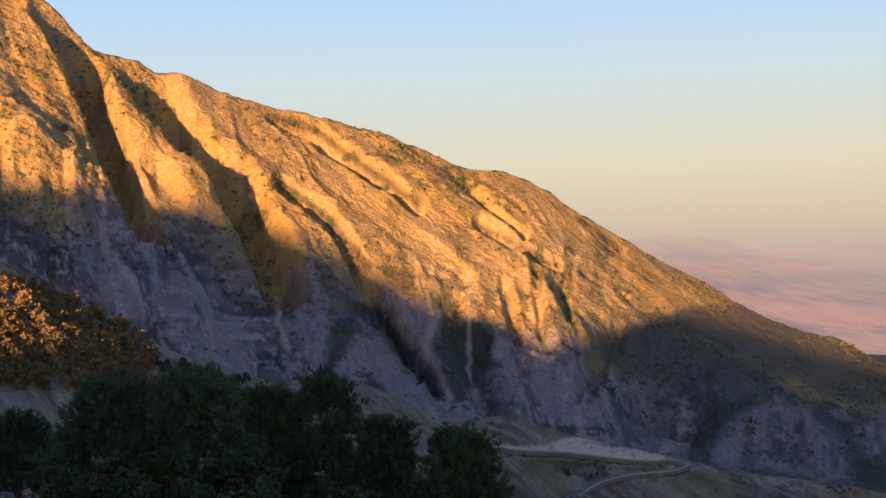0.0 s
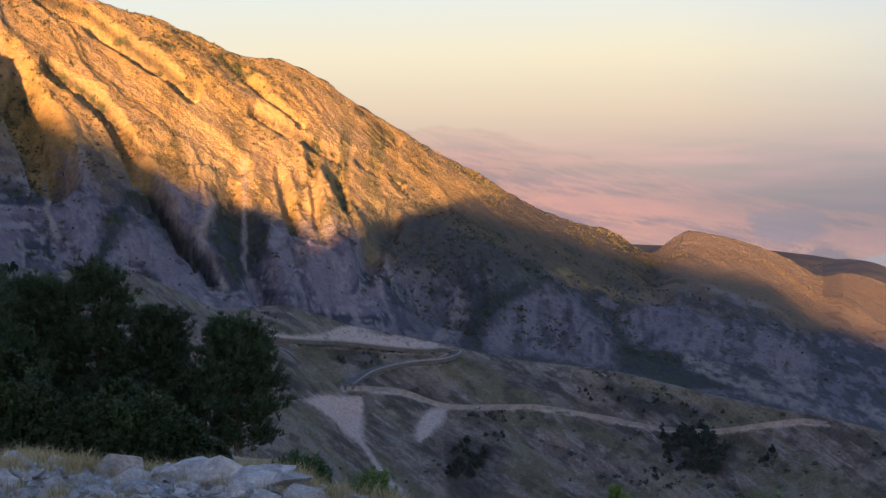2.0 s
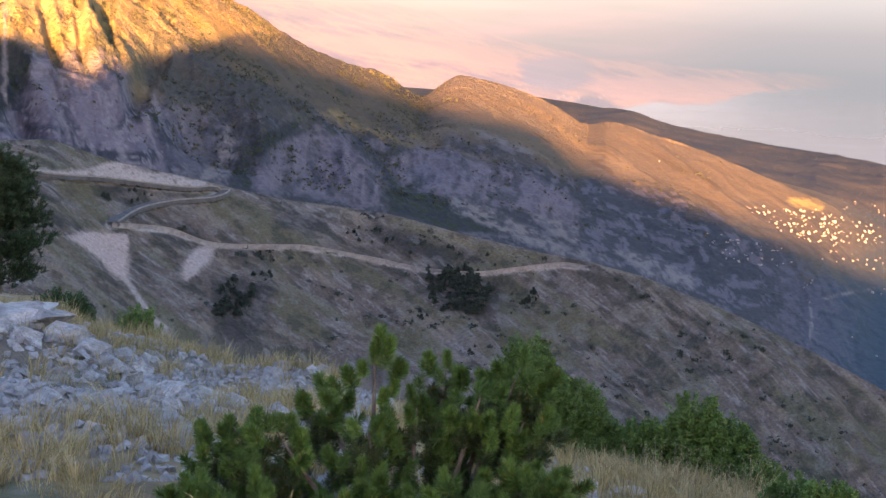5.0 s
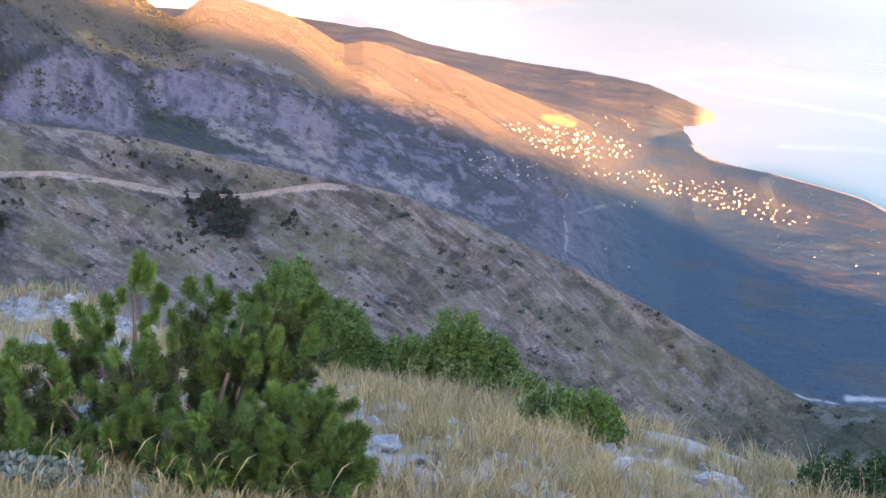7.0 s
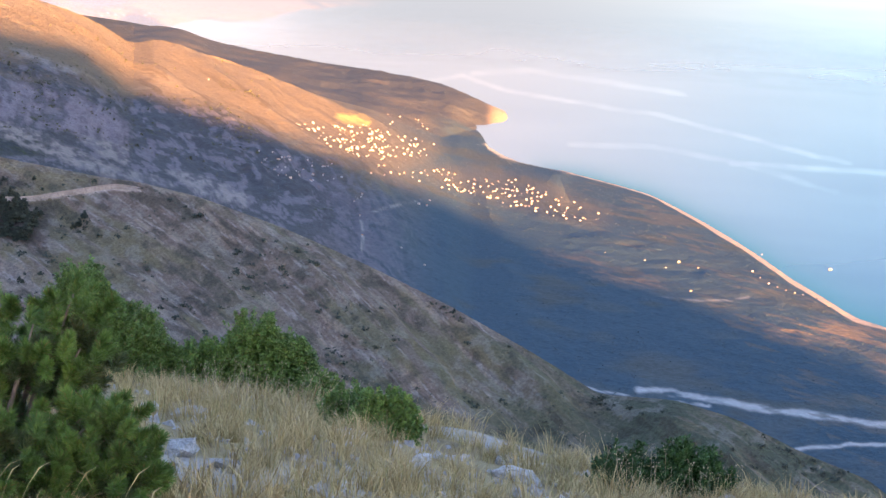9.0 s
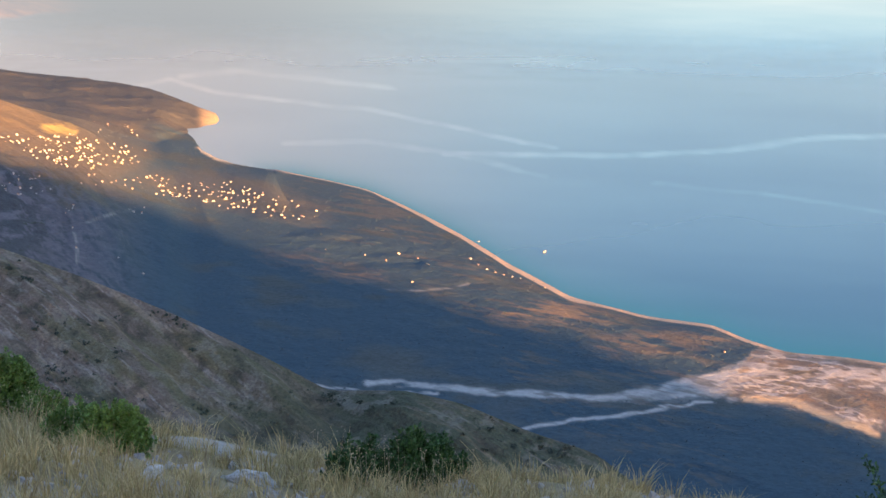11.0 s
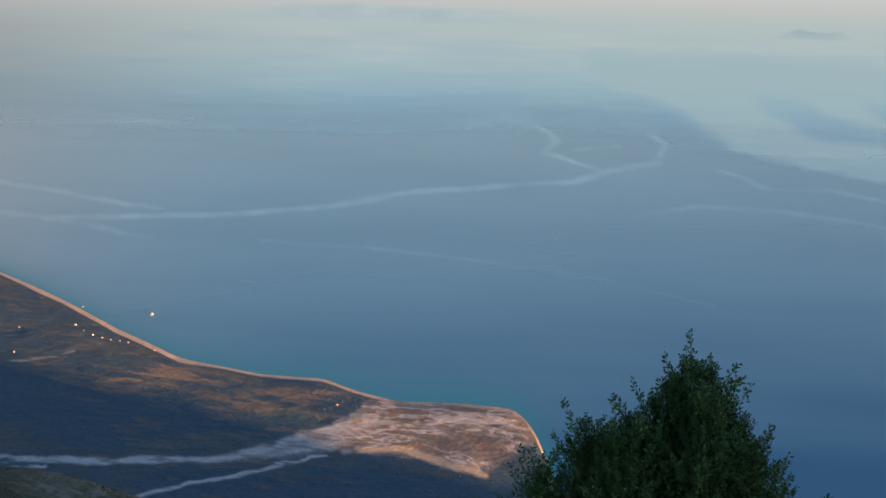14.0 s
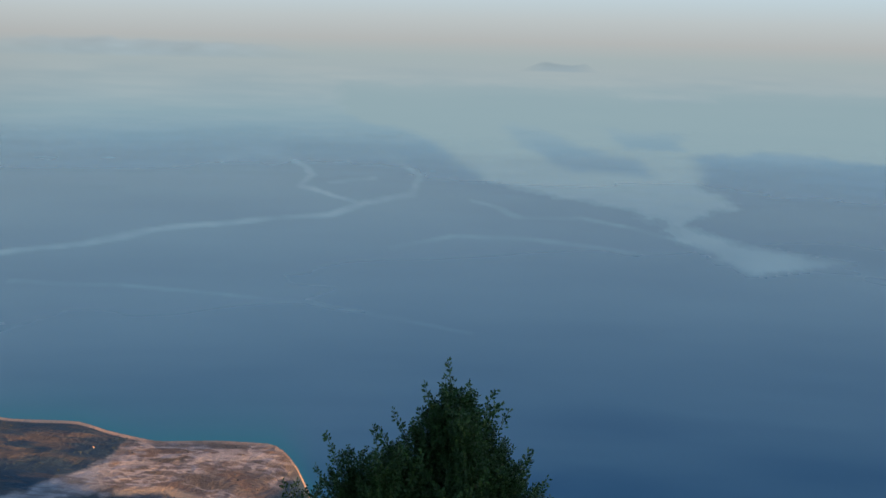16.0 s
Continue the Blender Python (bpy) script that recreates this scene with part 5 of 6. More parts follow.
def plain_wood():
    rng = np.random.default_rng(77)
    chance = np.where(SEG == 5, smooth(A, 24, 32) * np.maximum(smooth(S, 0.75, 0.45), smooth(A, 29.5, 33.5)), np.where((SEG == 7) | (SEG == 8), smooth(A, 19, 24) * np.where(A < 36.2, 0.3, 1.0), smooth(A, 30, 34)))
    sel = ((SEG >= 5) & (SEG <= 8) & (A > 19) & (A < 62.4) & (Z > 1.2) & (D > 700)).astype(bool)
    bare = COVER[..., 3] < 0.12
    n = 12000
    rows, cols = np.nonzero(sel & ~bare)
    weight = D[rows, cols] * np.gradient(D, axis=0)[rows, cols] * chance[rows, cols]
    pick = rng.choice(len(rows), n, p=weight / weight.sum())
    thick = fbm(X[rows, cols][pick] / 60, Y[rows, cols][pick] / 60, 3, 851)
    pick = pick[thick + rng.uniform(-0.3, 0.3, n) > -0.15]
    size = rng.uniform(0.45, 1.0, len(pick))
    ctr = np.stack([X[rows, cols][pick], Y[rows, cols][pick], Z[rows, cols][pick]], -1) + np.stack([rng.normal(0, 1.5, len(pick)), rng.normal(0, 1.5, len(pick)), 0.4 * size], -1)
    tagged(new("plain_woodland", soup("plain_woodland", *leaf_soup(rng, ctr, size, 5, 0.4, 0.12), mat_wood)), "olive groves and low woods covering the coastal plain", "woodland", kind="stuff")


plain_wood()


def mountain_scrub():
    rng = np.random.default_rng(78)
    rows, cols = np.nonzero((SEG == 5) & (A > -17) & (A < 27) & (S > 0.1) & (S < 0.995))
    ar, sr, xr, yr = A[rows, cols], S[rows, cols], X[rows, cols], Y[rows, cols]
    w = D[rows, cols] * (1 - 0.75 * smooth(ar, 16, 20)) * smooth(COVER[rows, cols, 3], 0.02, 0.5)
    pick = rng.choice(len(rows), 30000, p=w / w.sum())
    xr, yr, ar, sr = xr[pick], yr[pick], ar[pick], sr[pick]
    keep = fbm(xr / 45, yr / 45, 3, 861) + 0.5 * fbm(ar * 2, sr * 9, 3, 871) + rng.uniform(-0.25, 0.25, len(pick)) > 0.02
    pick = pick[keep]
    size = 0.5 + 1.4 * rng.random(len(pick)) ** 2.5
    ctr = np.stack([X[rows, cols][pick], Y[rows, cols][pick], Z[rows, cols][pick]], -1) + np.stack([rng.normal(0, 0.9, len(pick)), rng.normal(0, 0.9, len(pick)), 0.3 * size], -1)
    tagged(new("mountain_scrub", soup("mountain_scrub", *leaf_soup(rng, ctr, size, 5), mat_slope_leaf)), "dark bushes dotted over the steep mountain", "scrub", kind="stuff")


mat_slope_leaf = surface("slope_bush_leaf", (0.035, 0.038, 0.018), (0.085, 0.08, 0.036), 0.2, 0.9, 0.2, 0.1)
mountain_scrub()


def hill_forest():
    """The wooded hill beyond the lay-by."""
    rng = random.Random(15)
    pts = [(-19, 0.9), (-13.5, -1.1), (-10.6, -2.7), (-10.6, -4.6), (-19, -4)]
    verts, faces, left = [], [], 800
    while left:
        a, e = rng.uniform(-19, -10.6), rng.uniform(-4.6, 0.9)
        if not inside(np.array([a]), np.array([e]), pts)[0]:
            continue
        left -= 1
        p, h, w = on_land(a, e), rng.uniform(2.0, 4.4), rng.uniform(0.9, 1.7)
        v, f = clumps(rng, 48, lambda g: p + Vector((g.gauss(0, 0.5) * w, g.gauss(0, 0.5) * w, h * g.uniform(0.15, 1.0) ** 0.8)), 0.95)
        b = len(verts)
        verts += v
        faces += [tuple(i + b for i in q) for q in f]
    tagged(new("hill_forest", soup("hill_forest", verts, faces, mat_sunlit_leaf)), "pine wood on the hill catching the low sun", "woodland", kind="stuff")


# orange of the low sun put into the leaf colour
mat_sunlit_leaf = surface("sunlit_wood_leaf", (0.058, 0.044, 0.014), (0.17, 0.108, 0.03), 0.3, 0.9, 0.2, 0.1)
hill_forest()


# ---- ground about the viewpoint ----
def near_z(x, y):
    az, d = math.degrees(math.atan2(x, y)), math.hypot(x, y)
    return float(near_surface(np.array([az]), np.array([d]))[0])


def near_surface(az, d):
    x, y = d * np.sin(np.radians(az)), d * np.cos(np.radians(az))
    stony = smooth(az, 16, 6) * smooth(az, -30, -14)
    return near_ground(az, d) + smooth(d, 1, 4) * ((0.09 + 0.10 * stony) * fbm(x / 1.7, y / 1.7, 4, 701) + 0.05 * fbm(x / 0.4, y / 0.4, 3, 711))


def near_cover(az, d):
    x, y = d * np.sin(np.radians(az)), d * np.cos(np.radians(az))
    c = np.zeros((*az.shape, 4))
    c[:] = (0.26, 0.205, 0.115, 0.02)
    n, n2 = fbm(x / 1.2, y / 1.2, 4, 721), fbm(x / 0.35, y / 0.35, 3, 731)
    blend(c, (0.17, 0.135, 0.085), smooth(n2, 0.0, 0.4) * 0.7)
    blend(c, (0.34, 0.33, 0.32), smooth(n, 0.15, 0.4) * 0.7)
    stony = smooth(az, 15, 8) * smooth(az, -30, -12) * smooth(d, 8, 10.5) * smooth(d, 24, 19)
    blend(c, (0.15, 0.125, 0.10), stony * 0.85)
    blend(c, (0.22, 0.205, 0.19), stony * smooth(n2 + n, 0.1, 0.45))
    blend(c, (0.085, 0.10, 0.045), smooth(fbm(x / 0.9, y / 0.9, 3, 741), 0.2, 0.45) * 0.6)
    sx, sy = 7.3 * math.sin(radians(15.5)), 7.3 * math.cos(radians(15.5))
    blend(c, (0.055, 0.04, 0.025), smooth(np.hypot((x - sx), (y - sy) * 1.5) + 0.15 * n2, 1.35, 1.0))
    return c


mat_near = land_material("near_ground_cover", 2.0, 18.0, 0.03)
azn = np.concatenate([np.arange(-180, -40, 2.0), np.arange(-40, 110, 0.2), np.arange(110, 180.1, 2.0)])
AN, DN = np.meshgrid(azn, np.concatenate([np.linspace(0.0, 5, 14), np.linspace(5.1, 24, 150), np.linspace(24.3, 45, 50)]))
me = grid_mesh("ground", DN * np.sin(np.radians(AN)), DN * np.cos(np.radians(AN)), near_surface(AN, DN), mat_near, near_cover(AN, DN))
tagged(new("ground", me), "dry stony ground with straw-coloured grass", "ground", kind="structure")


def spot(az, d, sink=0.0):
    x, y = d * math.sin(radians(az)), d * math.cos(radians(az))
    return Vector((x, y, near_z(x, y) - sink))


# lay-by beside the pines
mat_gravel = surface("pale_gravel", (0.26, 0.25, 0.25), (0.36, 0.345, 0.335), 1.5, 0.9, 0.5, 0.02)


def layby():
    az = np.linspace(-26, -14.7, 30)
    d = np.linspace(33, 45, 14)
    a, r = np.meshgrid(az, d)
    a = a + 0.25 * fbm(r / 2, a * 0, 2, 751) * (a > -15.5)
    z = near_ground(a, r) + 0.10
    me = grid_mesh("road_layby", r * np.sin(np.radians(a)), r * np.cos(np.radians(a)), z, mat_gravel)
    tagged(new("road_layby", me), "pale gravel lay-by at the roadside", "road", kind="structure")


layby()

# ---- limestone rocks ----
def rock_material():
    m, nt, b = material("limestone")
    co = nt.nodes.new("ShaderNodeTexCoord").outputs["Object"]
    info = nt.nodes.new("ShaderNodeObjectInfo")
    coarse, grain, pits = noise_node(nt, 4.0, 5, 0.65, co), noise_node(nt, 22.0, 5, 0.7, co), node(nt, "ShaderNodeTexVoronoi", Scale=16.0)
    nt.links.new(co, pits.inputs["Vector"])
    col = ramp(nt, coarse.outputs["Fac"], (0.3, (0.22, 0.21, 0.2)), (0.5, (0.38, 0.365, 0.34)), (0.7, (0.56, 0.54, 0.51)))
    g = ramp(nt, grain.outputs["Fac"], (0.3, (0.72, 0.72, 0.72)), (0.65, (1.1, 1.1, 1.1)))
    col = mix(nt, 1.0, col, g, "MULTIPLY")
    tone = ramp(nt, info.outputs["Random"], (0.0, (0.74, 0.74, 0.76)), (1.0, (1.08, 1.06, 1.03)))
    nt.links.new(mix(nt, 1.0, col, tone, "MULTIPLY"), b.inputs["Base Color"])
    b.inputs["Roughness"].default_value = 0.9
    bump(nt, b, calc(nt, "ADD", grain.outputs["Fac"], pits.outputs["Distance"]), 0.6, 0.03)
    return m


mat_rock = rock_material()


def rock_mesh(seed):
    rng = random.Random(seed)
    bm = bmesh.new()
    sx, sy, sz = rng.uniform(0.8, 1.2), rng.uniform(0.6, 1.0), rng.uniform(0.5, 0.8)
    for _ in range(13):
        p = Vector((rng.gauss(0, 1), rng.gauss(0, 1), rng.gauss(0, 1))).normalized() * rng.uniform(0.7, 1.08)
        bm.verts.new((p.x * sx * 0.5, p.y * sy * 0.5, max(p.z, -0.55) * sz * 0.5))
    bmesh.ops.convex_hull(bm, input=bm.verts)
    loose = [v for v in bm.verts if not v.link_faces]
    bmesh.ops.delete(bm, geom=loose, context="VERTS")
    bmesh.ops.bevel(bm, geom=list(bm.edges), offset=0.012, segments=1, affect="EDGES", profile=0.6)
    bmesh.ops.triangulate(bm, faces=[f for f in bm.faces if len(f.verts) > 4])
    bmesh.ops.subdivide_edges(bm, edges=[e for e in bm.edges if e.calc_length() > 0.18], cuts=1)
    for v in bm.verts:
        v.co += v.co.normalized() * (0.07 * noise.noise(v.co * 5.0 + Vector((seed, 0, 0))) + 0.03 * noise.noise(v.co * 14.0 + Vector((0, seed, 0))))
    me = bpy.data.meshes.new("rock")
    bm.to_mesh(me)
    bm.free()
    me.materials.append(mat_rock)
    return me


def joined(pieces):
    """Many placed copies of a few leaf meshes as one list of vertices and faces."""
    V, F, base = [], [], 0
    for (verts, faces), m in pieces:
        v = np.array(verts)
        mm = np.array(m)
        V.append(v @ mm[:3, :3].T + mm[:3, 3])
        F += [tuple(i + base for i in f) for f in faces]
        base += len(v)
    return np.concatenate(V).tolist(), F


ROCKS = [rock_mesh(k) for k in range(12)]
STONES = [([tuple(v.co) for v in me.vertices], [tuple(p.vertices) for p in me.polygons]) for me in ROCKS]


def rock(az, d, size, rng, squash=1.0, label="angular grey limestone rock lying on dry ground", group="loose limestone rocks"):
    ob = tagged(new("rock", ROCKS[rng.randrange(12)]), label, "rock", group=group)
    ob.matrix_basis = Matrix.Translation(spot(az, d, -0.04 * size * squash)) @ Euler((rng.uniform(-0.4, 0.4), rng.uniform(-0.4, 0.4), rng.uniform(0, 6.28))).to_matrix().to_4x4() @ Matrix.Diagonal((size, size, size * squash, 1))
    return ob


def rocks():
    rng = random.Random(21)
    big = "large weathered limestone boulder among stones"
    for az, d, s, q in ((-1.3, 14.7, 0.8, 0.95), (-0.3, 14.5, 0.92, 0.9), (0.7, 14.3, 0.95, 0.8), (1.7, 14.1, 0.85, 0.75), (2.6, 13.8, 0.75, 0.72), (3.5, 13.5, 0.62, 0.7), (4.4, 13.3, 0.5, 0.7), (-4.3, 15.0, 0.8, 0.85), (-3.5, 14.8, 0.5, 0.85), (-6.0, 15.8, 0.62, 0.85), (-7.6, 16.0, 0.55, 0.7), (-2.4, 14.9, 0.42, 1.15), (0.2, 13.6, 0.45, 0.8), (1.4, 13.4, 0.4, 0.8), (5.6, 12.9, 0.5, 0.7), (6.6, 12.6, 0.45, 0.8), (-5.2, 14.2, 0.45, 0.8), (8.9, 12.2, 0.5, 0.8), (7.6, 12.6, 0.55, 0.75),
                        (11.8, 13.0, 0.33, 1.0), (12.4, 10.8, 0.30, 0.9), (14.6, 11.6, 0.4, 0.7), (16.5, 12.0, 0.35, 0.7), (24.0, 10.2, 0.28, 0.8), (23.5, 8.6, 0.36, 0.7), (25.3, 8.4, 0.3, 0.5), (30.3, 10.4, 0.36, 0.7), (31.0, 8.6, 0.3, 0.7), (33.1, 9.4, 0.34, 0.8), (29.2, 7.9, 0.26, 0.7), (36.9, 10.2, 0.42, 0.9),
                        (36.6, 8.6, 0.3, 0.6), (45.1, 10.3, 0.42, 0.5), (39.0, 9.0, 0.25, 0.6), (27.6, 7.4, 0.24, 0.6), (6.0, 10.8, 0.36, 0.8), (4.2, 11.2, 0.4, 0.7), (2.0, 10.6, 0.34, 0.7), (48.0, 9.6, 0.3, 0.5), (53.0, 10.2, 0.3, 0.6)):
        rock(az, d, s, rng, q, big, "boulders by the viewpoint")
    placed = 0
    while placed < 255:
        az, d = rng.uniform(-10, 14), rng.uniform(8.4, 16.5)
        if d < 9.6 and rng.random() < 0.6:
            continue
        rock(az, d, 0.08 + 0.36 * rng.random() ** 2.4, rng, rng.uniform(0.6, 1.0))
        placed += 1
    # smaller stones among them
    pieces = []
    for _ in range(620):
        az, d, size = rng.uniform(-12, 14.5), rng.uniform(8.6, 16.8), 0.07 + 0.17 * rng.random() ** 1.8
        me = STONES[rng.randrange(12)]
        pieces.append((me, Matrix.Translation(spot(az, d, -0.1 * size)) @ Euler((rng.uniform(-0.5, 0.5), rng.uniform(-0.5, 0.5), rng.uniform(0, 6.28))).to_matrix().to_4x4() @ Matrix.Diagonal((size, size, size * rng.uniform(0.6, 1.0), 1))))
    tagged(new("loose_stones", soup("loose_stones", *joined(pieces), mat_rock)), "heap of broken grey limestone stones", "stones", kind="stuff")
    # chips
    verts, faces = [], []
    for _ in range(6000):
        if rng.random() < 0.85:
            az, d = rng.uniform(-14, 15), rng.uniform(7.5, 17)
        else:
            az, d = rng.uniform(12, 62), rng.uniform(6, 12.5)
        c, s = spot(az, d), rng.uniform(0.02, 0.075)
        turn = Euler((rng.uniform(0, 6), rng.uniform(0, 6), rng.uniform(0, 6))).to_matrix()
        b = len(verts)
        for p in ((1, 0, 0), (-1, 0.1, 0), (0.1, 0.9, 0.1), (0, -0.8, -0.1), (0.2, 0.1, 0.7), (-0.1, 0, -0.7), (0.6, 0.5, 0.4), (-0.6, -0.5, 0.35)):
            verts.append(c + turn @ Vector(p) * s * rng.uniform(0.75, 1.1))
        for f in ((0, 6, 4), (6, 2, 4), (2, 1, 4), (1, 7, 4), (7, 3, 4), (3, 0, 4), (0, 5, 2), (0, 2, 6), (2, 5, 1), (1, 5, 3), (1, 3, 7), (3, 5, 0)):
            faces.append(tuple(b + i for i in f))
    tagged(new("gravel", soup("gravel", verts, faces, mat_rock)), "scattered small pale limestone chips", "gravel", kind="stuff")


rocks()


# ---- dry grass ----
def straw_material():
    m, nt, b = material("straw")
    geo = nt.nodes.new("ShaderNodeNewGeometry")
    col = ramp(nt, geo.outputs["Random Per Island"], (0.0, (0.2, 0.145, 0.06)), (0.45, (0.36, 0.275, 0.125)), (0.8, (0.5, 0.4, 0.2)), (1.0, (0.17, 0.17, 0.06)))
    nt.links.new(col, b.inputs["Base Color"])
    b.inputs["Roughness"].default_value = 0.75
    b.inputs["Specular IOR Level"].default_value = 0.2
    return m


mat_straw = straw_material()


def grass():
    rng = np.random.default_rng(31)
    V, F, base = [], [], 0
    tufts = []
    for zone, n in (((22.5, 64, 5.6, 13.5), 3000), ((8, 23, 7.9, 13.5), 500), ((-10, 7.5, 6.0, 9.2), 450), ((-9, 13, 9, 16), 420), ((-12, 13, 15.2, 21), 1700), ((7, 23, 5.7, 7.2), 500), ((15, 60, 11.5, 15.5), 900), ((-30, -10, 12, 44), 700), ((-15, -2, 15.5, 26), 1300), ((60, 80, 6, 12), 300)):
        a, d = rng.uniform(zone[0], zone[1], n), rng.uniform(zone[2], zone[3], n)
        x, y = d * np.sin(np.radians(a)), d * np.cos(np.radians(a))
        keep = (fbm(x / 1.1, y / 1.1, 3, 761) + rng.uniform(-0.25, 0.25, n) > -0.12) if zone[2] > 5 else np.ones(n, bool)
        for i in np.nonzero(keep)[0]:
            tufts.append((a[i], d[i]))
    ta = np.array(tufts)
    z = near_surface(ta[:, 0], ta[:, 1])
    for (a, d), zz in zip(tufts, z):
        k = int(rng.integers(24, 44))
        tall = (rng.uniform(0.07, 0.13) if d < 7.2 and a < 23 else rng.uniform(0.12, 0.26) if d < 15 else rng.uniform(0.13, 0.26)) * (1.35 if rng.random() < 0.12 else 1)
        lean = rng.normal(0, 0.25, 2)
        th, r0 = rng.uniform(0, 2 * np.pi, k), rng.uniform(0, 0.09, k)
        root = np.stack([d * np.sin(np.radians(a)) + r0 * np.cos(th), d * np.cos(np.radians(a)) + r0 * np.sin(th), np.full(k, zz - 0.03)], -1)
        out = np.stack([np.cos(th) * rng.uniform(0.1, 0.8, k) + lean[0], np.sin(th) * rng.uniform(0.1, 0.8, k) + lean[1], np.zeros(k)], -1)
        h = tall * rng.uniform(0.5, 1.1, k)
        mid = root + out * (h * 0.35)[:, None] + np.array([0, 0, 1]) * (h * 0.62)[:, None]
        tip = root + out * (h * 0.95)[:, None] + np.array([0, 0, 1]) * (h * rng.uniform(0.8, 1.0, k))[:, None]
        side = np.stack([-np.sin(th + rng.normal(0, 1, k)), np.cos(th), np.zeros(k)], -1) * 0.0023
        V.append(np.stack([root - side, root + side, mid + side * 0.8, mid - side * 0.8, tip], 1).reshape(-1, 3))
        q = base + 5 * np.arange(k)
        F += [(i, i + 1, i + 2, i + 3) for i in q] + [(i + 3, i + 2, i + 4) for i in q]
        base += 5 * k
    tagged(new("grass", soup("grass", np.concatenate(V).tolist(), [tuple(int(j) for j in f) for f in F], mat_straw)), "tufts of dry straw-coloured grass", "grass", kind="stuff")


grass()


def seed_stalks():
    """Tall dry stalks with drooping seed heads before the pine shrub."""
    rng = random.Random(41)
    verts, faces = [], []
    for _ in range(45):
        az, d = rng.uniform(7, 24), rng.uniform(6.0, 6.5)
        if rng.random() < 0.35:
            az, d = rng.uniform(22, 50), rng.uniform(6.5, 11)
        p, h = spot(az, d), rng.uniform(0.13, 0.27)
        bend = Vector((rng.uniform(-0.5, 0.9), rng.uniform(-0.3, 0.3), 0))
        pts = [p + Vector((0, 0, h * t)) + bend * h * t * t * 0.6 for t in (0, 0.4, 0.75, 1.0)]
        pts.append(pts[-1] + bend * 0.07 + Vector((0, 0, 0.02)))
        wid = (0.001, 0.0009, 0.0009, 0.004, 0.0008)
        for i, (q, w) in enumerate(zip(pts, wid)):
            b = len(verts)
            verts.extend([q + Vector((w, 0, 0)), q + Vector((-w * 0.5, w * 0.87, 0)), q + Vector((-w * 0.5, -w * 0.87, 0))])
            if i:
                for k in range(3):
                    faces.append((b - 3 + k, b - 3 + (k + 1) % 3, b + (k + 1) % 3, b + k))
    tagged(new("seed_stalks", soup("seed_stalks", verts, faces, mat_straw)), "tall dry grass stalks with pale seed heads", "grass", kind="stuff")


seed_stalks()


def dry_flowers():
    """Thin dry stems with pale flower heads before the shrubs."""
    rng = random.Random(43)
    verts, faces = [], []
    for k in range(110):
        az, d = (rng.uniform(23.5, 31), rng.uniform(10.5, 12.6)) if k < 70 else (rng.uniform(39, 46), rng.uniform(9.6, 10.6))
        p, h = spot(az, d), rng.uniform(0.2, 0.42)
        top = p + Vector((rng.gauss(0, 0.05), rng.gauss(0, 0.05), h))
        b = len(verts)
        verts += [p + Vector((0.0015, 0, 0)), p + Vector((-0.0015, 0, 0)), top + Vector((-0.001, 0, 0)), top + Vector((0.001, 0, 0))]
        faces.append((b, b + 1, b + 2, b + 3))
        for _ in range(4):
            c, r, b = top + Vector((rng.gauss(0, 0.022), rng.gauss(0, 0.022), rng.gauss(0.0, 0.016))), rng.uniform(0.0035, 0.0065), len(verts)
            verts += [c + Vector(q) * r for q in ((1, 0, 0), (-1, 0, 0), (0, 1, 0), (0, -1, 0), (0, 0, 1), (0, 0, -1))]
            faces += [(b + i, b + j, b + k2) for i, j, k2 in ((0, 2, 4), (2, 1, 4), (1, 3, 4), (3, 0, 4), (2, 0, 5), (1, 2, 5), (3, 1, 5), (0, 3, 5))]
    tagged(new("dry_flowers", soup("dry_flowers", verts, faces, mat_dry_head)), "thin dry stems with pale flower heads", "flowers", kind="stuff")


mat_dry_head = surface("dry_flower_head", (0.24, 0.19, 0.12), (0.4, 0.33, 0.23), 9.0, 0.85, 0.1, 0.01)
dry_flowers()


# ---- plants ----
def leaf_material(name, dark, light, inner=(0.06, 0.04, 0.02), sheen=0.3):
    m, nt, b = material(name)
    geo, info = nt.nodes.new("ShaderNodeNewGeometry"), nt.nodes.new("ShaderNodeObjectInfo")
    co = nt.nodes.new("ShaderNodeTexCoord").outputs["Object"]
    col = ramp(nt, geo.outputs["Random Per Island"], (0.0, dark), (0.9, light), (1.0, inner))
    tone = ramp(nt, info.outputs["Random"], (0.0, (0.7, 0.72, 0.7)), (1.0, (1.2, 1.15, 1.1)))
    nt.links.new(mix(nt, 1.0, col, tone, "MULTIPLY"), b.inputs["Base Color"])
    b.inputs["Roughness"].default_value = 0.55
    b.inputs["Specular IOR Level"].default_value = sheen
    return m


mat_needle = leaf_material("pine_needles", (0.055, 0.118, 0.02), (0.13, 0.215, 0.042), (0.2, 0.14, 0.05))
# darker copy of the needles: shade inside the shrub put into the colour
mat_needle_shaded = leaf_material("shaded_pine_needles", (0.03, 0.05, 0.016), (0.075, 0.105, 0.03), (0.13, 0.075, 0.03))
mat_needle_dark = leaf_material("dark_pine_needles", (0.018, 0.034, 0.015), (0.042, 0.068, 0.027), (0.04, 0.03, 0.02))
mat_leaf = leaf_material("shrub_leaves", (0.055, 0.115, 0.022), (0.135, 0.215, 0.045), (0.15, 0.12, 0.04))
mat_leaf_dark = leaf_material("dark_shrub_leaves", (0.017, 0.05, 0.011), (0.046, 0.1, 0.024), (0.05, 0.05, 0.02))
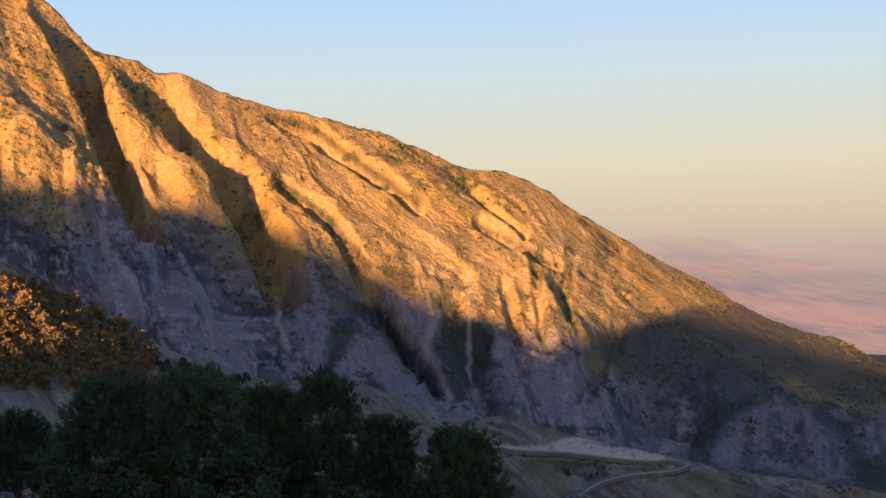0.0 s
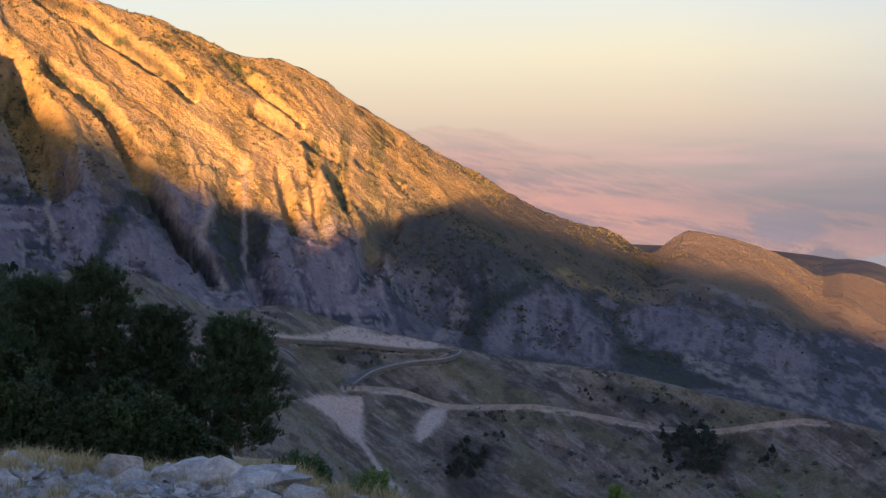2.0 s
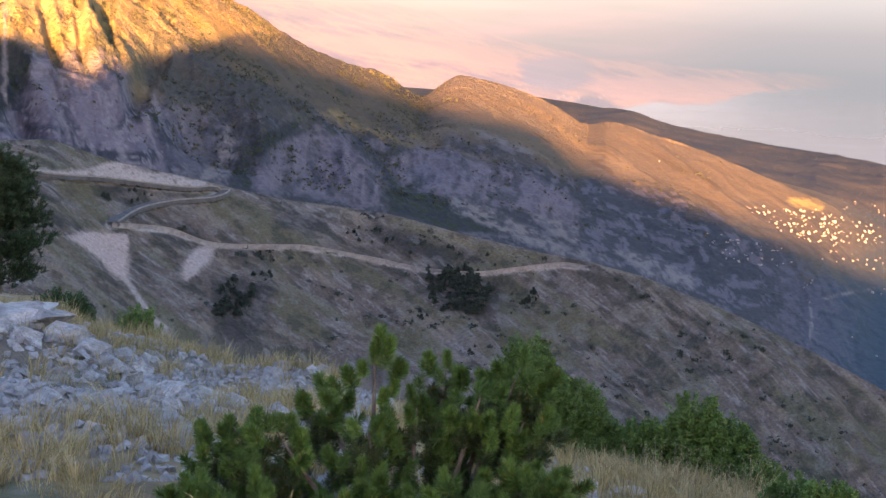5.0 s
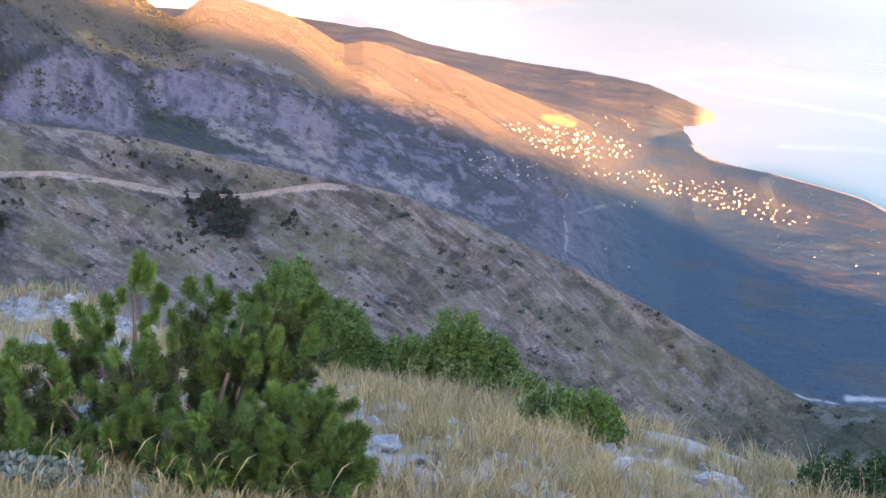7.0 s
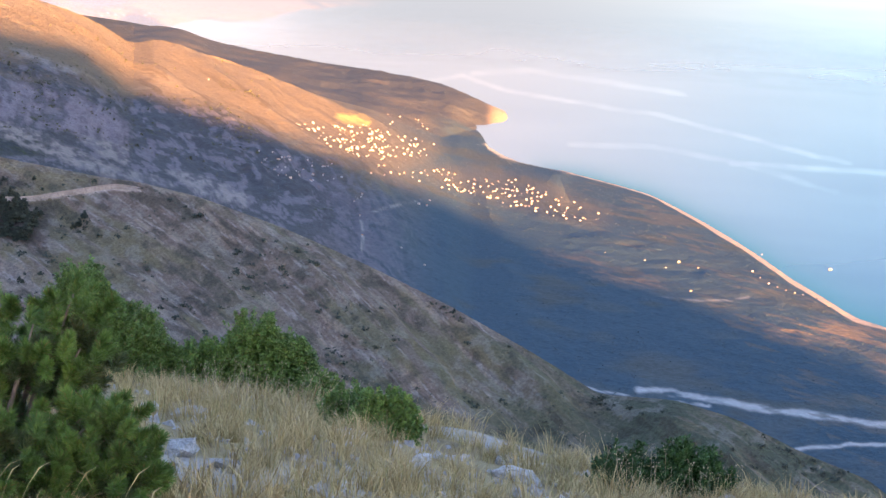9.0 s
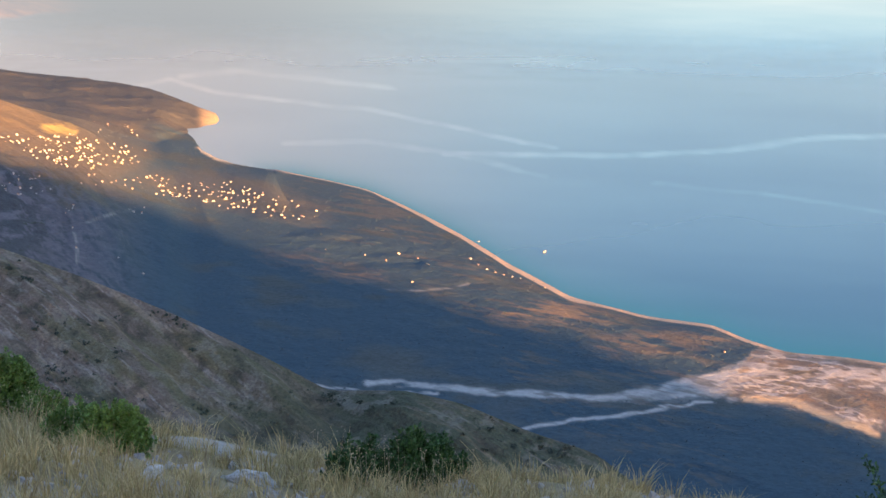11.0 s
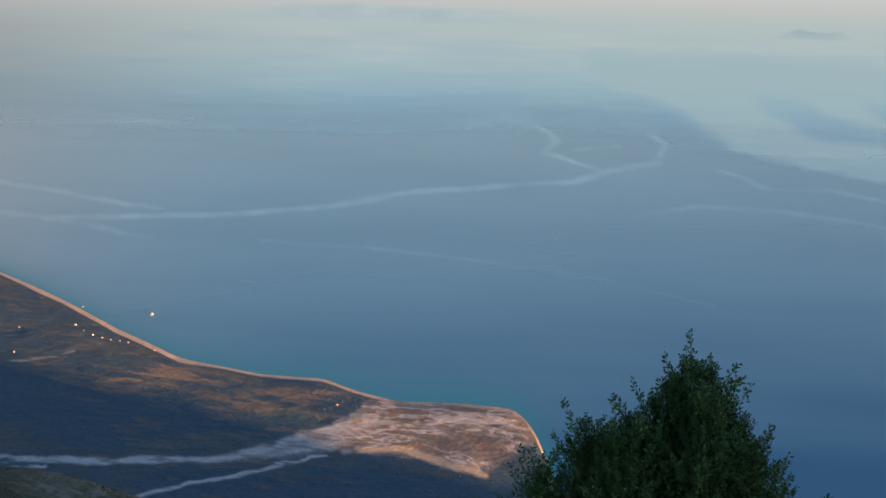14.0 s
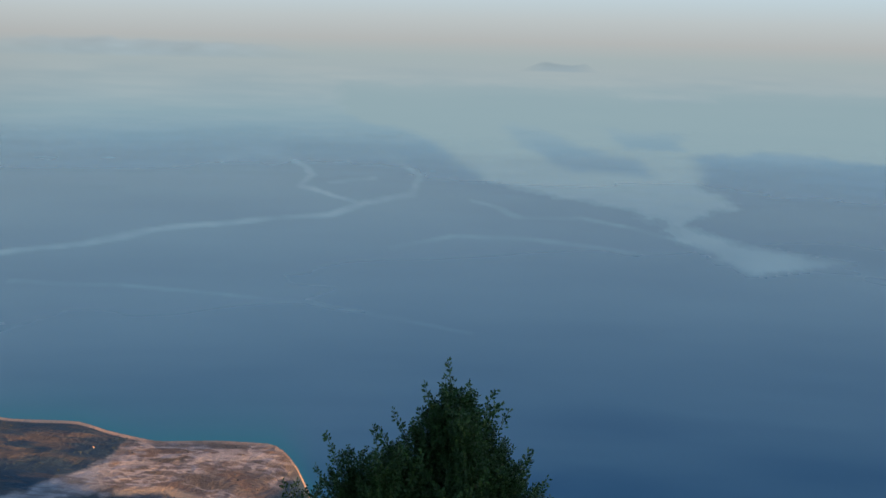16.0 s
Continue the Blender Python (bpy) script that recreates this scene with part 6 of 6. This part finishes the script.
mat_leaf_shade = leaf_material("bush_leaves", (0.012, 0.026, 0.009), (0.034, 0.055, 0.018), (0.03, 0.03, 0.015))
mat_herb = leaf_material("herb_leaves", (0.10, 0.135, 0.10), (0.21, 0.25, 0.205), (0.2, 0.2, 0.15))
mat_twig = surface("twig_bark", (0.10, 0.07, 0.05), (0.22, 0.17, 0.13), 12.0, 0.9, 0.4, 0.01)


def needle_shoot(seed, length, needles, reach, width, forward=0.6):
    """A pine shoot: a short stem ringed with needles that point forward."""
    rng = random.Random(seed)
    verts, faces = [], []
    for _ in range(needles):
        t = rng.uniform(0.0, 1.0)
        a = rng.uniform(0, math.tau)
        r = Vector((math.cos(a), math.sin(a), 0))
        c = Vector((0, 0, t * length)) + r * 0.004
        way = (r * rng.uniform(0.45, 1.0) + Vector((0, 0, rng.uniform(0.8, 1.7) * forward))).normalized()
        w = way.cross(r.cross(way) + Vector((rng.gauss(0, 0.6), rng.gauss(0, 0.6), rng.gauss(0, 0.6)))).normalized() * width
        b, n = len(verts), reach * rng.uniform(0.7, 1.1)
        verts += [c - w, c + w, c + way * n]
        faces.append((b, b + 1, b + 2))
    return verts, faces


def leafy_sprig(seed, length, leaves, leaf):
    """An upright twig set with small leaves."""
    rng = random.Random(seed)
    verts, faces = [], []
    for k in range(3):
        a = k * math.tau / 3
        verts += [(0.003 * math.cos(a), 0.003 * math.sin(a), -0.05), (0.001 * math.cos(a), 0.001 * math.sin(a), length)]
    faces += [(0, 2, 3, 1), (2, 4, 5, 3), (4, 0, 1, 5)]
    for _ in range(leaves):
        t, a = rng.uniform(0.05, 1.02), rng.uniform(0, math.tau)
        spread = 0.035 * (1.15 - t)
        r = Vector((math.cos(a), math.sin(a), 0))
        c = Vector((0, 0, t * length)) + r * rng.uniform(0, spread)
        way = (r * rng.uniform(0.4, 1.0) + Vector((0, 0, rng.uniform(0.1, 1.0)))).normalized()
        w = way.cross(Vector((rng.gauss(0, 1), rng.gauss(0, 1), rng.gauss(0, 1)))).normalized() * leaf * 0.27
        n, b = leaf * rng.uniform(0.7, 1.2), len(verts)
        verts += [c, c + way * n * 0.5 + w, c + way * n, c + way * n * 0.5 - w]
        faces.append((b, b + 1, b + 2, b + 3))
    return verts, faces


def aim(way, roll=0.0):
    return way.to_track_quat("Z", "Y").to_matrix().to_4x4() @ Matrix.Rotation(roll, 4, "Z")


def limb(pts, radii):
    """A tapered bent limb as a bmesh."""
    bm, last = bmesh.new(), None
    for i, (p, r) in enumerate(zip(pts, radii)):
        way = (pts[min(i + 1, len(pts) - 1)] - pts[max(i - 1, 0)]).normalized()
        m = Matrix.Translation(p) @ aim(way)
        ring = [bm.verts.new(m @ Vector((r * math.cos(k * math.tau / 6), r * math.sin(k * math.tau / 6), 0))) for k in range(6)]
        if last:
            for k in range(6):
                bm.faces.new((last[k], last[(k + 1) % 6], ring[(k + 1) % 6], ring[k]))
        last = ring
    for f in bm.faces:
        f.smooth = True
    return bm


def needle_tuft(seed, length, needles, reach, width):
    """The plump end of a pine twig: needles all round a short stem, closing to a rounded tip."""
    rng = random.Random(seed)
    verts, faces = [], []
    for _ in range(needles):
        t = rng.random() ** 0.8
        a = rng.uniform(0, math.tau)
        r = Vector((math.cos(a), math.sin(a), 0))
        c = Vector((0, 0, t * length))
        way = (r * (1.0 - 0.5 * t) + Vector((rng.gauss(0, 0.25), rng.gauss(0, 0.25), 0.15 + 0.8 * t + rng.gauss(0, 0.2)))).normalized()
        w = way.cross(Vector((rng.gauss(0, 1), rng.gauss(0, 1), rng.gauss(0, 1)))).normalized() * width
        b, n = len(verts), reach * rng.uniform(0.8, 1.08)
        verts += [c - w * 0.6, c + w * 0.6, c + way * n * 0.75 + w, c + way * n, c + way * n * 0.75 - w]
        faces.append((b, b + 1, b + 2, b + 3, b + 4))
    return verts, faces


def pine_shrub():
    rng = random.Random(51)
    ob = tagged(new("pine_shrub"), "low spreading green mountain pine shrub on stony ground", "shrub")
    ob.location = spot(15.5, 7.3)
    tufts = [needle_tuft(60 + k, 0.065 + 0.014 * k, 520, 0.047, 0.0012) for k in range(4)]
    inner_tufts = [needle_tuft(70 + k, 0.08, 170, 0.05, 0.0016) for k in range(3)]
    meshes = [soup("tuft", *s, mat_needle) for s in tufts]
    right, fwd = Vector((math.cos(radians(15.5)), -math.sin(radians(15.5)), 0)), Vector((math.sin(radians(15.5)), math.cos(radians(15.5)), 0))
    lobes = []
    for u, top in ((-1.02, 0.50), (-0.85, 0.66), (-0.62, 0.72), (-0.4, 0.74), (-0.18, 0.70), (0.05, 0.76), (0.2, 0.90), (0.36, 0.86), (0.5, 0.84), (0.62, 0.94), (0.72, 0.70), (0.86, 0.52), (1.02, 0.42), (-0.7, 0.5), (-0.2, 0.5), (0.2, 0.55), (0.6, 0.5), (-0.95, 0.32), (-0.5, 0.34), (0.0, 0.33), (0.4, 0.34), (0.8, 0.3), (1.1, 0.3)):
        f = rng.uniform(-0.3, 0.4) if top > 0.55 else rng.uniform(-0.65, -0.35)
        lobes.append((right * min(u, 0.55 + 0.2 * (u - 0.55)) + fwd * f, top))
    outer, inner, boughs = [], [], []
    for foot, top in lobes:
        tip = foot + Vector((0, 0, top - 0.12))
        base = foot * 0.45
        boughs.append((foot, part("branch", limb([base + Vector((0, 0, -0.1)), base.lerp(tip, 0.35) + Vector((0, 0, 0.03)), base.lerp(tip, 0.75), tip], (0.02, 0.015, 0.01, 0.004)), mat_twig, ob)))
        for k in range(30 if top > 0.4 else 20):
            a, h = rng.uniform(0, math.tau), rng.random() ** 0.75
            reach = 0.23 * math.sqrt(max(0.03, 1 - h ** 2.4)) * rng.uniform(0.75, 1.12)
            out = Vector((math.cos(a), math.sin(a), 0))
            p = foot + out * reach + Vector((0, 0, (top - 0.13) * h))
            way = (out * (0.85 - 0.4 * h) + Vector((rng.gauss(0, 0.3), rng.gauss(0, 0.3), 0.6 + 0.5 * h))).normalized()
            ahead = (p - foot).dot(fwd) + 0.5 * foot.dot(fwd)
            (outer if ahead < 0.10 or h > 0.75 else inner).append((p, way))
            inner.append((foot + out * reach * rng.uniform(0.2, 0.7) + Vector((0, 0, (top - 0.16) * h * 0.85)), way))
    # the leader that stands above the rest
    lead = right * -0.16 + fwd * 0.05
    leader = part("branch", limb([lead * 0.6, lead + Vector((0, 0, 0.6)), lead + Vector((0, 0, 0.88))], (0.016, 0.011, 0.006)), mat_twig, ob)
    for k, (x, z) in enumerate(((0.0, 0.86), (0.05, 0.84), (-0.05, 0.80), (0.09, 0.78), (0.02, 0.91), (0.12, 0.80), (-0.10, 0.74), (-0.16, 0.70), (0.08, 0.70), (-0.2, 0.64), (0.04, 0.66))):
        outer.insert(0, (lead + right * x + Vector((0, 0, z)), (right * x * 2.5 + Vector((0, 0, 0.7))).normalized()))
    rest = outer[11:]
    rng.shuffle(rest)
    for k, (p, way) in enumerate(outer[:11] + rest[:288]):
        s = rng.uniform(0.9, 1.35)
        bough = leader if k < 11 else min(boughs, key=lambda b: (b[0] - p).xy.length)[1]
        shared("tuft", meshes[rng.randrange(4)], bough, Matrix.Translation(p) @ aim(way, rng.uniform(0, 6)) @ Matrix.Diagonal((s, s, s, 1)))
    for name, pieces, mat in (("outer_foliage", rest[288:], mat_needle), ("inner_foliage", inner, mat_needle_shaded)):
        fol = new(name, soup(name, *joined([(inner_tufts[rng.randrange(3)], Matrix.Translation(p) @ aim(way)) for p, way in pieces]), mat))
        fol.parent = ob
        tagged(fol, kind="stuff")


pine_shrub()


def leafy_shrub(az, d, wide, tall, seed, mat, label, count, cone=0.0, leaf=0.028, group="shrubs by the viewpoint", sink=0.05, lean=0.0, deep=0.7, twigs=280):
    """A shrub of upright leafy sprigs on a few stems; cone narrows it towards the top."""
    rng = random.Random(seed)
    ob = tagged(new("shrub"), label, "shrub", group=group)
    ob.location = spot(az, d, sink)
    kinds = [leafy_sprig(seed * 10 + k, 0.27 if tall > 1.5 else 0.22 if tall > 0.5 else 0.16, 135 if tall > 1.5 else 60, leaf) for k in range(4)]
    meshes = [soup("sprig", *s, mat) for s in kinds]
    inner_kinds = [leafy_sprig(seed * 10 + 5 + k, 0.27 if tall > 1.5 else 0.22 if tall > 0.5 else 0.16, 34 if tall > 1.5 else 20, leaf * 1.6) for k in range(3)]
    right, fwd = Vector((math.cos(radians(az)), -math.sin(radians(az)), 0)), Vector((math.sin(radians(az)), math.cos(radians(az)), 0))
    stems = []
    for k in range(9):
        end = (right * rng.uniform(-0.28, 0.28) + fwd * rng.uniform(-0.2, 0.2)) * wide * (0.4 if cone else 1) + Vector((0, 0, tall * rng.uniform(0.4, 0.6)))
        stems.append((end, part("stem", limb([Vector((0, 0, -0.1)), end * 0.5 + Vector((0, 0, 0.05)), end], (0.014, 0.009, 0.004)), mat_twig, ob)))
    bumps = [(rng.uniform(0, 6.28), rng.uniform(0.75, 1.12)) for _ in range(9)]
    outer, inside_pieces = [], []
    for k in range(count):
        a = rng.uniform(0, math.tau)
        h = rng.random() ** (1.4 if cone else 0.8)
        reach = 0.5 * wide * ((1 - h) ** 1.05 if cone else math.sqrt(max(0.02, 1 - (h * 0.95) ** 2)))
        ang = min(bumps, key=lambda b: abs(math.atan2(math.sin(a - b[0]), math.cos(a - b[0]))))
        reach *= ang[1] * rng.uniform(0.8, 1.06)
        p = right * (math.cos(a) * reach + lean * h) + fwd * math.sin(a) * reach * deep + Vector((0, 0, tall * h * (0.9 if cone else 0.82 * ang[1])))
        way = (right * math.cos(a) * 0.55 + fwd * math.sin(a) * 0.55 + Vector((rng.gauss(0, 0.2), rng.gauss(0, 0.2), 0.55 + 0.7 * h))).normalized()
        outer.append((p - way * 0.1, way))
    keep = outer[:twigs]
    for p, way in keep:
        s = rng.uniform(0.7, 1.2) * (1.35 if cone and rng.random() < 0.5 else 1)
        shared("sprig", meshes[rng.randrange(4)], min(stems, key=lambda b: (b[0] - p).length)[1], Matrix.Translation(p) @ aim(way, rng.uniform(0, 6)) @ Matrix.Diagonal((s, s, s, 1)))
    pieces = [(kinds[rng.randrange(4)], Matrix.Translation(p) @ aim(way)) for p, way in outer[twigs:]]
    pieces += [(inner_kinds[rng.randrange(3)], Matrix.Translation(p * rng.uniform(0.45, 0.85)) @ aim(way)) for p, way in outer]
    fol = new("inner_foliage", soup("inner_foliage", *joined(pieces), mat))
    fol.parent = ob
    tagged(fol, kind="stuff")
    return ob


for az, d, w, t, k, n, what in ((20.2, 13.2, 0.72, 1.05, 71, 620, "bright green juniper shrub on the rim behind a pine shrub"), (21.6, 13.2, 0.7, 0.7, 70, 520, "low bright green juniper shrub on the grassy rim"), (22.9, 13.3, 0.62, 0.42, 67, 320, "low bright green juniper shrub on the grassy rim"),
                                (24.9, 13.2, 0.75, 0.5, 66, 480, "dense green juniper shrub above dry grass"), (26.5, 13.1, 0.55, 0.8, 72, 520, "dense green juniper shrub with upright tips in dry grass"), (27.7, 13.2, 0.6, 0.66, 61, 460, "dense green juniper shrub above dry grass"),
                                (28.8, 12.9, 0.55, 0.38, 73, 360, "rounded green juniper shrub in dry grass"), (30.2, 11.2, 0.5, 0.44, 60, 320, "small bright green juniper shrub beside a rock"), (31.5, 10.9, 0.52, 0.46, 74, 340, "small bright green juniper shrub beside a rock")):
    leafy_shrub(az, d, w * 1.06, t * 1.03, k, mat_leaf, what, n, leaf=0.026, twigs=150)
leafy_shrub(40.8, 10.6, 0.6, 0.42, 75, mat_leaf_dark, "low dark shrub with pale dry stems", 240)
leafy_shrub(43.5, 10.6, 0.6, 0.50, 76, mat_leaf_dark, "low dark green shrub in dry grass", 260)
leafy_shrub(66.4, 8.0, 3.6, 1.97, 77, mat_leaf_dark, "tall dark evergreen shrub with pointed leafy twigs", 2300, cone=1.0, leaf=0.0155, lean=0.3, deep=0.45)
for az, d, w, t, k in ((64.6, 7.9, 1.3, 1.58, 59), (65.9, 7.8, 1.1, 1.62, 65), (62.8, 7.9, 1.5, 1.38, 64), (70.4, 7.9, 1.5, 1.6, 63), (68.9, 7.8, 0.9, 1.86, 62)):
    leafy_shrub(az, d, w, t, k, mat_leaf_dark, "slender dark evergreen shrub with a pointed leafy top", 420, cone=1.0, leaf=0.0155, deep=0.6, twigs=120)
leafy_shrub(10.9, 6.4, 0.22, 0.12, 69, mat_herb, "small grey-green herb among dry stalks", 60, leaf=0.03)
leafy_shrub(9.6, 6.5, 0.25, 0.12, 68, mat_herb, "small grey-green herb among dry stalks", 50, leaf=0.03)
leafy_shrub(2.6, 19.5, 0.9, 0.5, 78, mat_leaf_dark, "low dark shrub at the edge of the stones", 200)
leafy_shrub(5.4, 18.5, 0.5, 0.6, 79, mat_leaf, "thin green bush in yellow grass", 140)


# ---- pines beside the lay-by ----
def pine_tree(az, d, tall, spread, seed, label, tufts=1500, low=0.12):
    rng = random.Random(seed)
    ob = tagged(new("pine_tree"), label, "tree", group="pines by the viewpoint")
    ob.location = spot(az, d, 0.2)
    part("trunk", limb([Vector((0, 0, 0)), Vector((0.05, 0, tall * 0.35)), Vector((-0.04, 0.05, tall * 0.7)), Vector((0, 0, tall * 0.97))], (0.14, 0.11, 0.06, 0.015)), mat_bark, ob)
    kinds = [needle_shoot(seed * 7 + k, 0.17, 30, 0.17, 0.011) for k in range(3)]
    pieces = []
    arms = 34
    for k in range(arms):
        h = low + (0.97 - low) * (k + rng.random()) / arms
        a = k * 2.4 + rng.uniform(-0.4, 0.4)
        reach = spread * (1.08 - h) ** 0.62 * rng.uniform(0.7, 1.1) * min(1, (h - low + 0.12) / 0.22)
        root = Vector((0, 0, tall * h * 0.92))
        end = Vector((math.cos(a) * reach, math.sin(a) * reach, tall * h * 0.92 + reach * rng.uniform(0.15, 0.5)))
        part("limb", limb([root, root.lerp(end, 0.5) + Vector((0, 0, -0.04)), end], (0.035, 0.022, 0.008)), mat_bark, ob)
        for _ in range(tufts // arms):
            t = rng.uniform(0.3, 1.05) ** 0.7
            p = root.lerp(end, t) + Vector((rng.gauss(0, 0.2), rng.gauss(0, 0.2), rng.gauss(0.06, 0.14))) * (0.5 + 0.5 * spread / 1.5)
            way = Vector((math.cos(a) * 0.5 + rng.gauss(0, 0.4), math.sin(a) * 0.5 + rng.gauss(0, 0.4), 0.8)).normalized()
            pieces.append((kinds[rng.randrange(3)], Matrix.Translation(p) @ aim(way)))
    crown = new("crown", soup("crown", *joined(pieces), mat_needle_dark))
    crown.parent = ob
    return ob


dark_pine = "dark green pine tree with a dense crown"
pine_tree(0.4, 40, 3.9, 1.45, 81, "dark young pine with a rounded crown behind rocks", 2000)
pine_tree(-2.3, 41, 4.0, 1.2, 82, dark_pine, 1400)
pine_tree(-4.5, 42, 5.0, 1.6, 83, dark_pine, 1900)
pine_tree(-6.6, 43, 4.4, 1.4, 84, dark_pine, 1500)
pine_tree(-9.3, 41, 4.1, 2.1, 85, "broad dark pine beside the lay-by", 2300)
pine_tree(-12.2, 40, 3.6, 2.0, 86, "broad dark pine beside the lay-by", 2300)
pine_tree(-15.6, 44.5, 2.4, 1.6, 87, dark_pine, 1300)
for az, d, w, t, s in ((-5.2, 18.8, 1.4, 0.95, 91), (-3.3, 18.6, 1.25, 0.95, 92), (-1.9, 18.4, 0.95, 0.78, 95), (-7.6, 19.2, 1.6, 1.05, 93), (-10.0, 19.8, 1.7, 1.05, 94), (-0.7, 18.8, 0.5, 0.42, 96), (-12.8, 21.5, 1.8, 1.1, 97), (-8.2, 33, 2.2, 1.6, 98), (-3.8, 33, 2.0, 1.5, 99), (-11.4, 34, 2.2, 1.6, 90)):
    leafy_shrub(az, d, w, t, s, mat_leaf_shade, "rounded dark bush below the pines", 420, leaf=0.05 if d < 30 else 0.09, group="bushes below the pines", twigs=60)
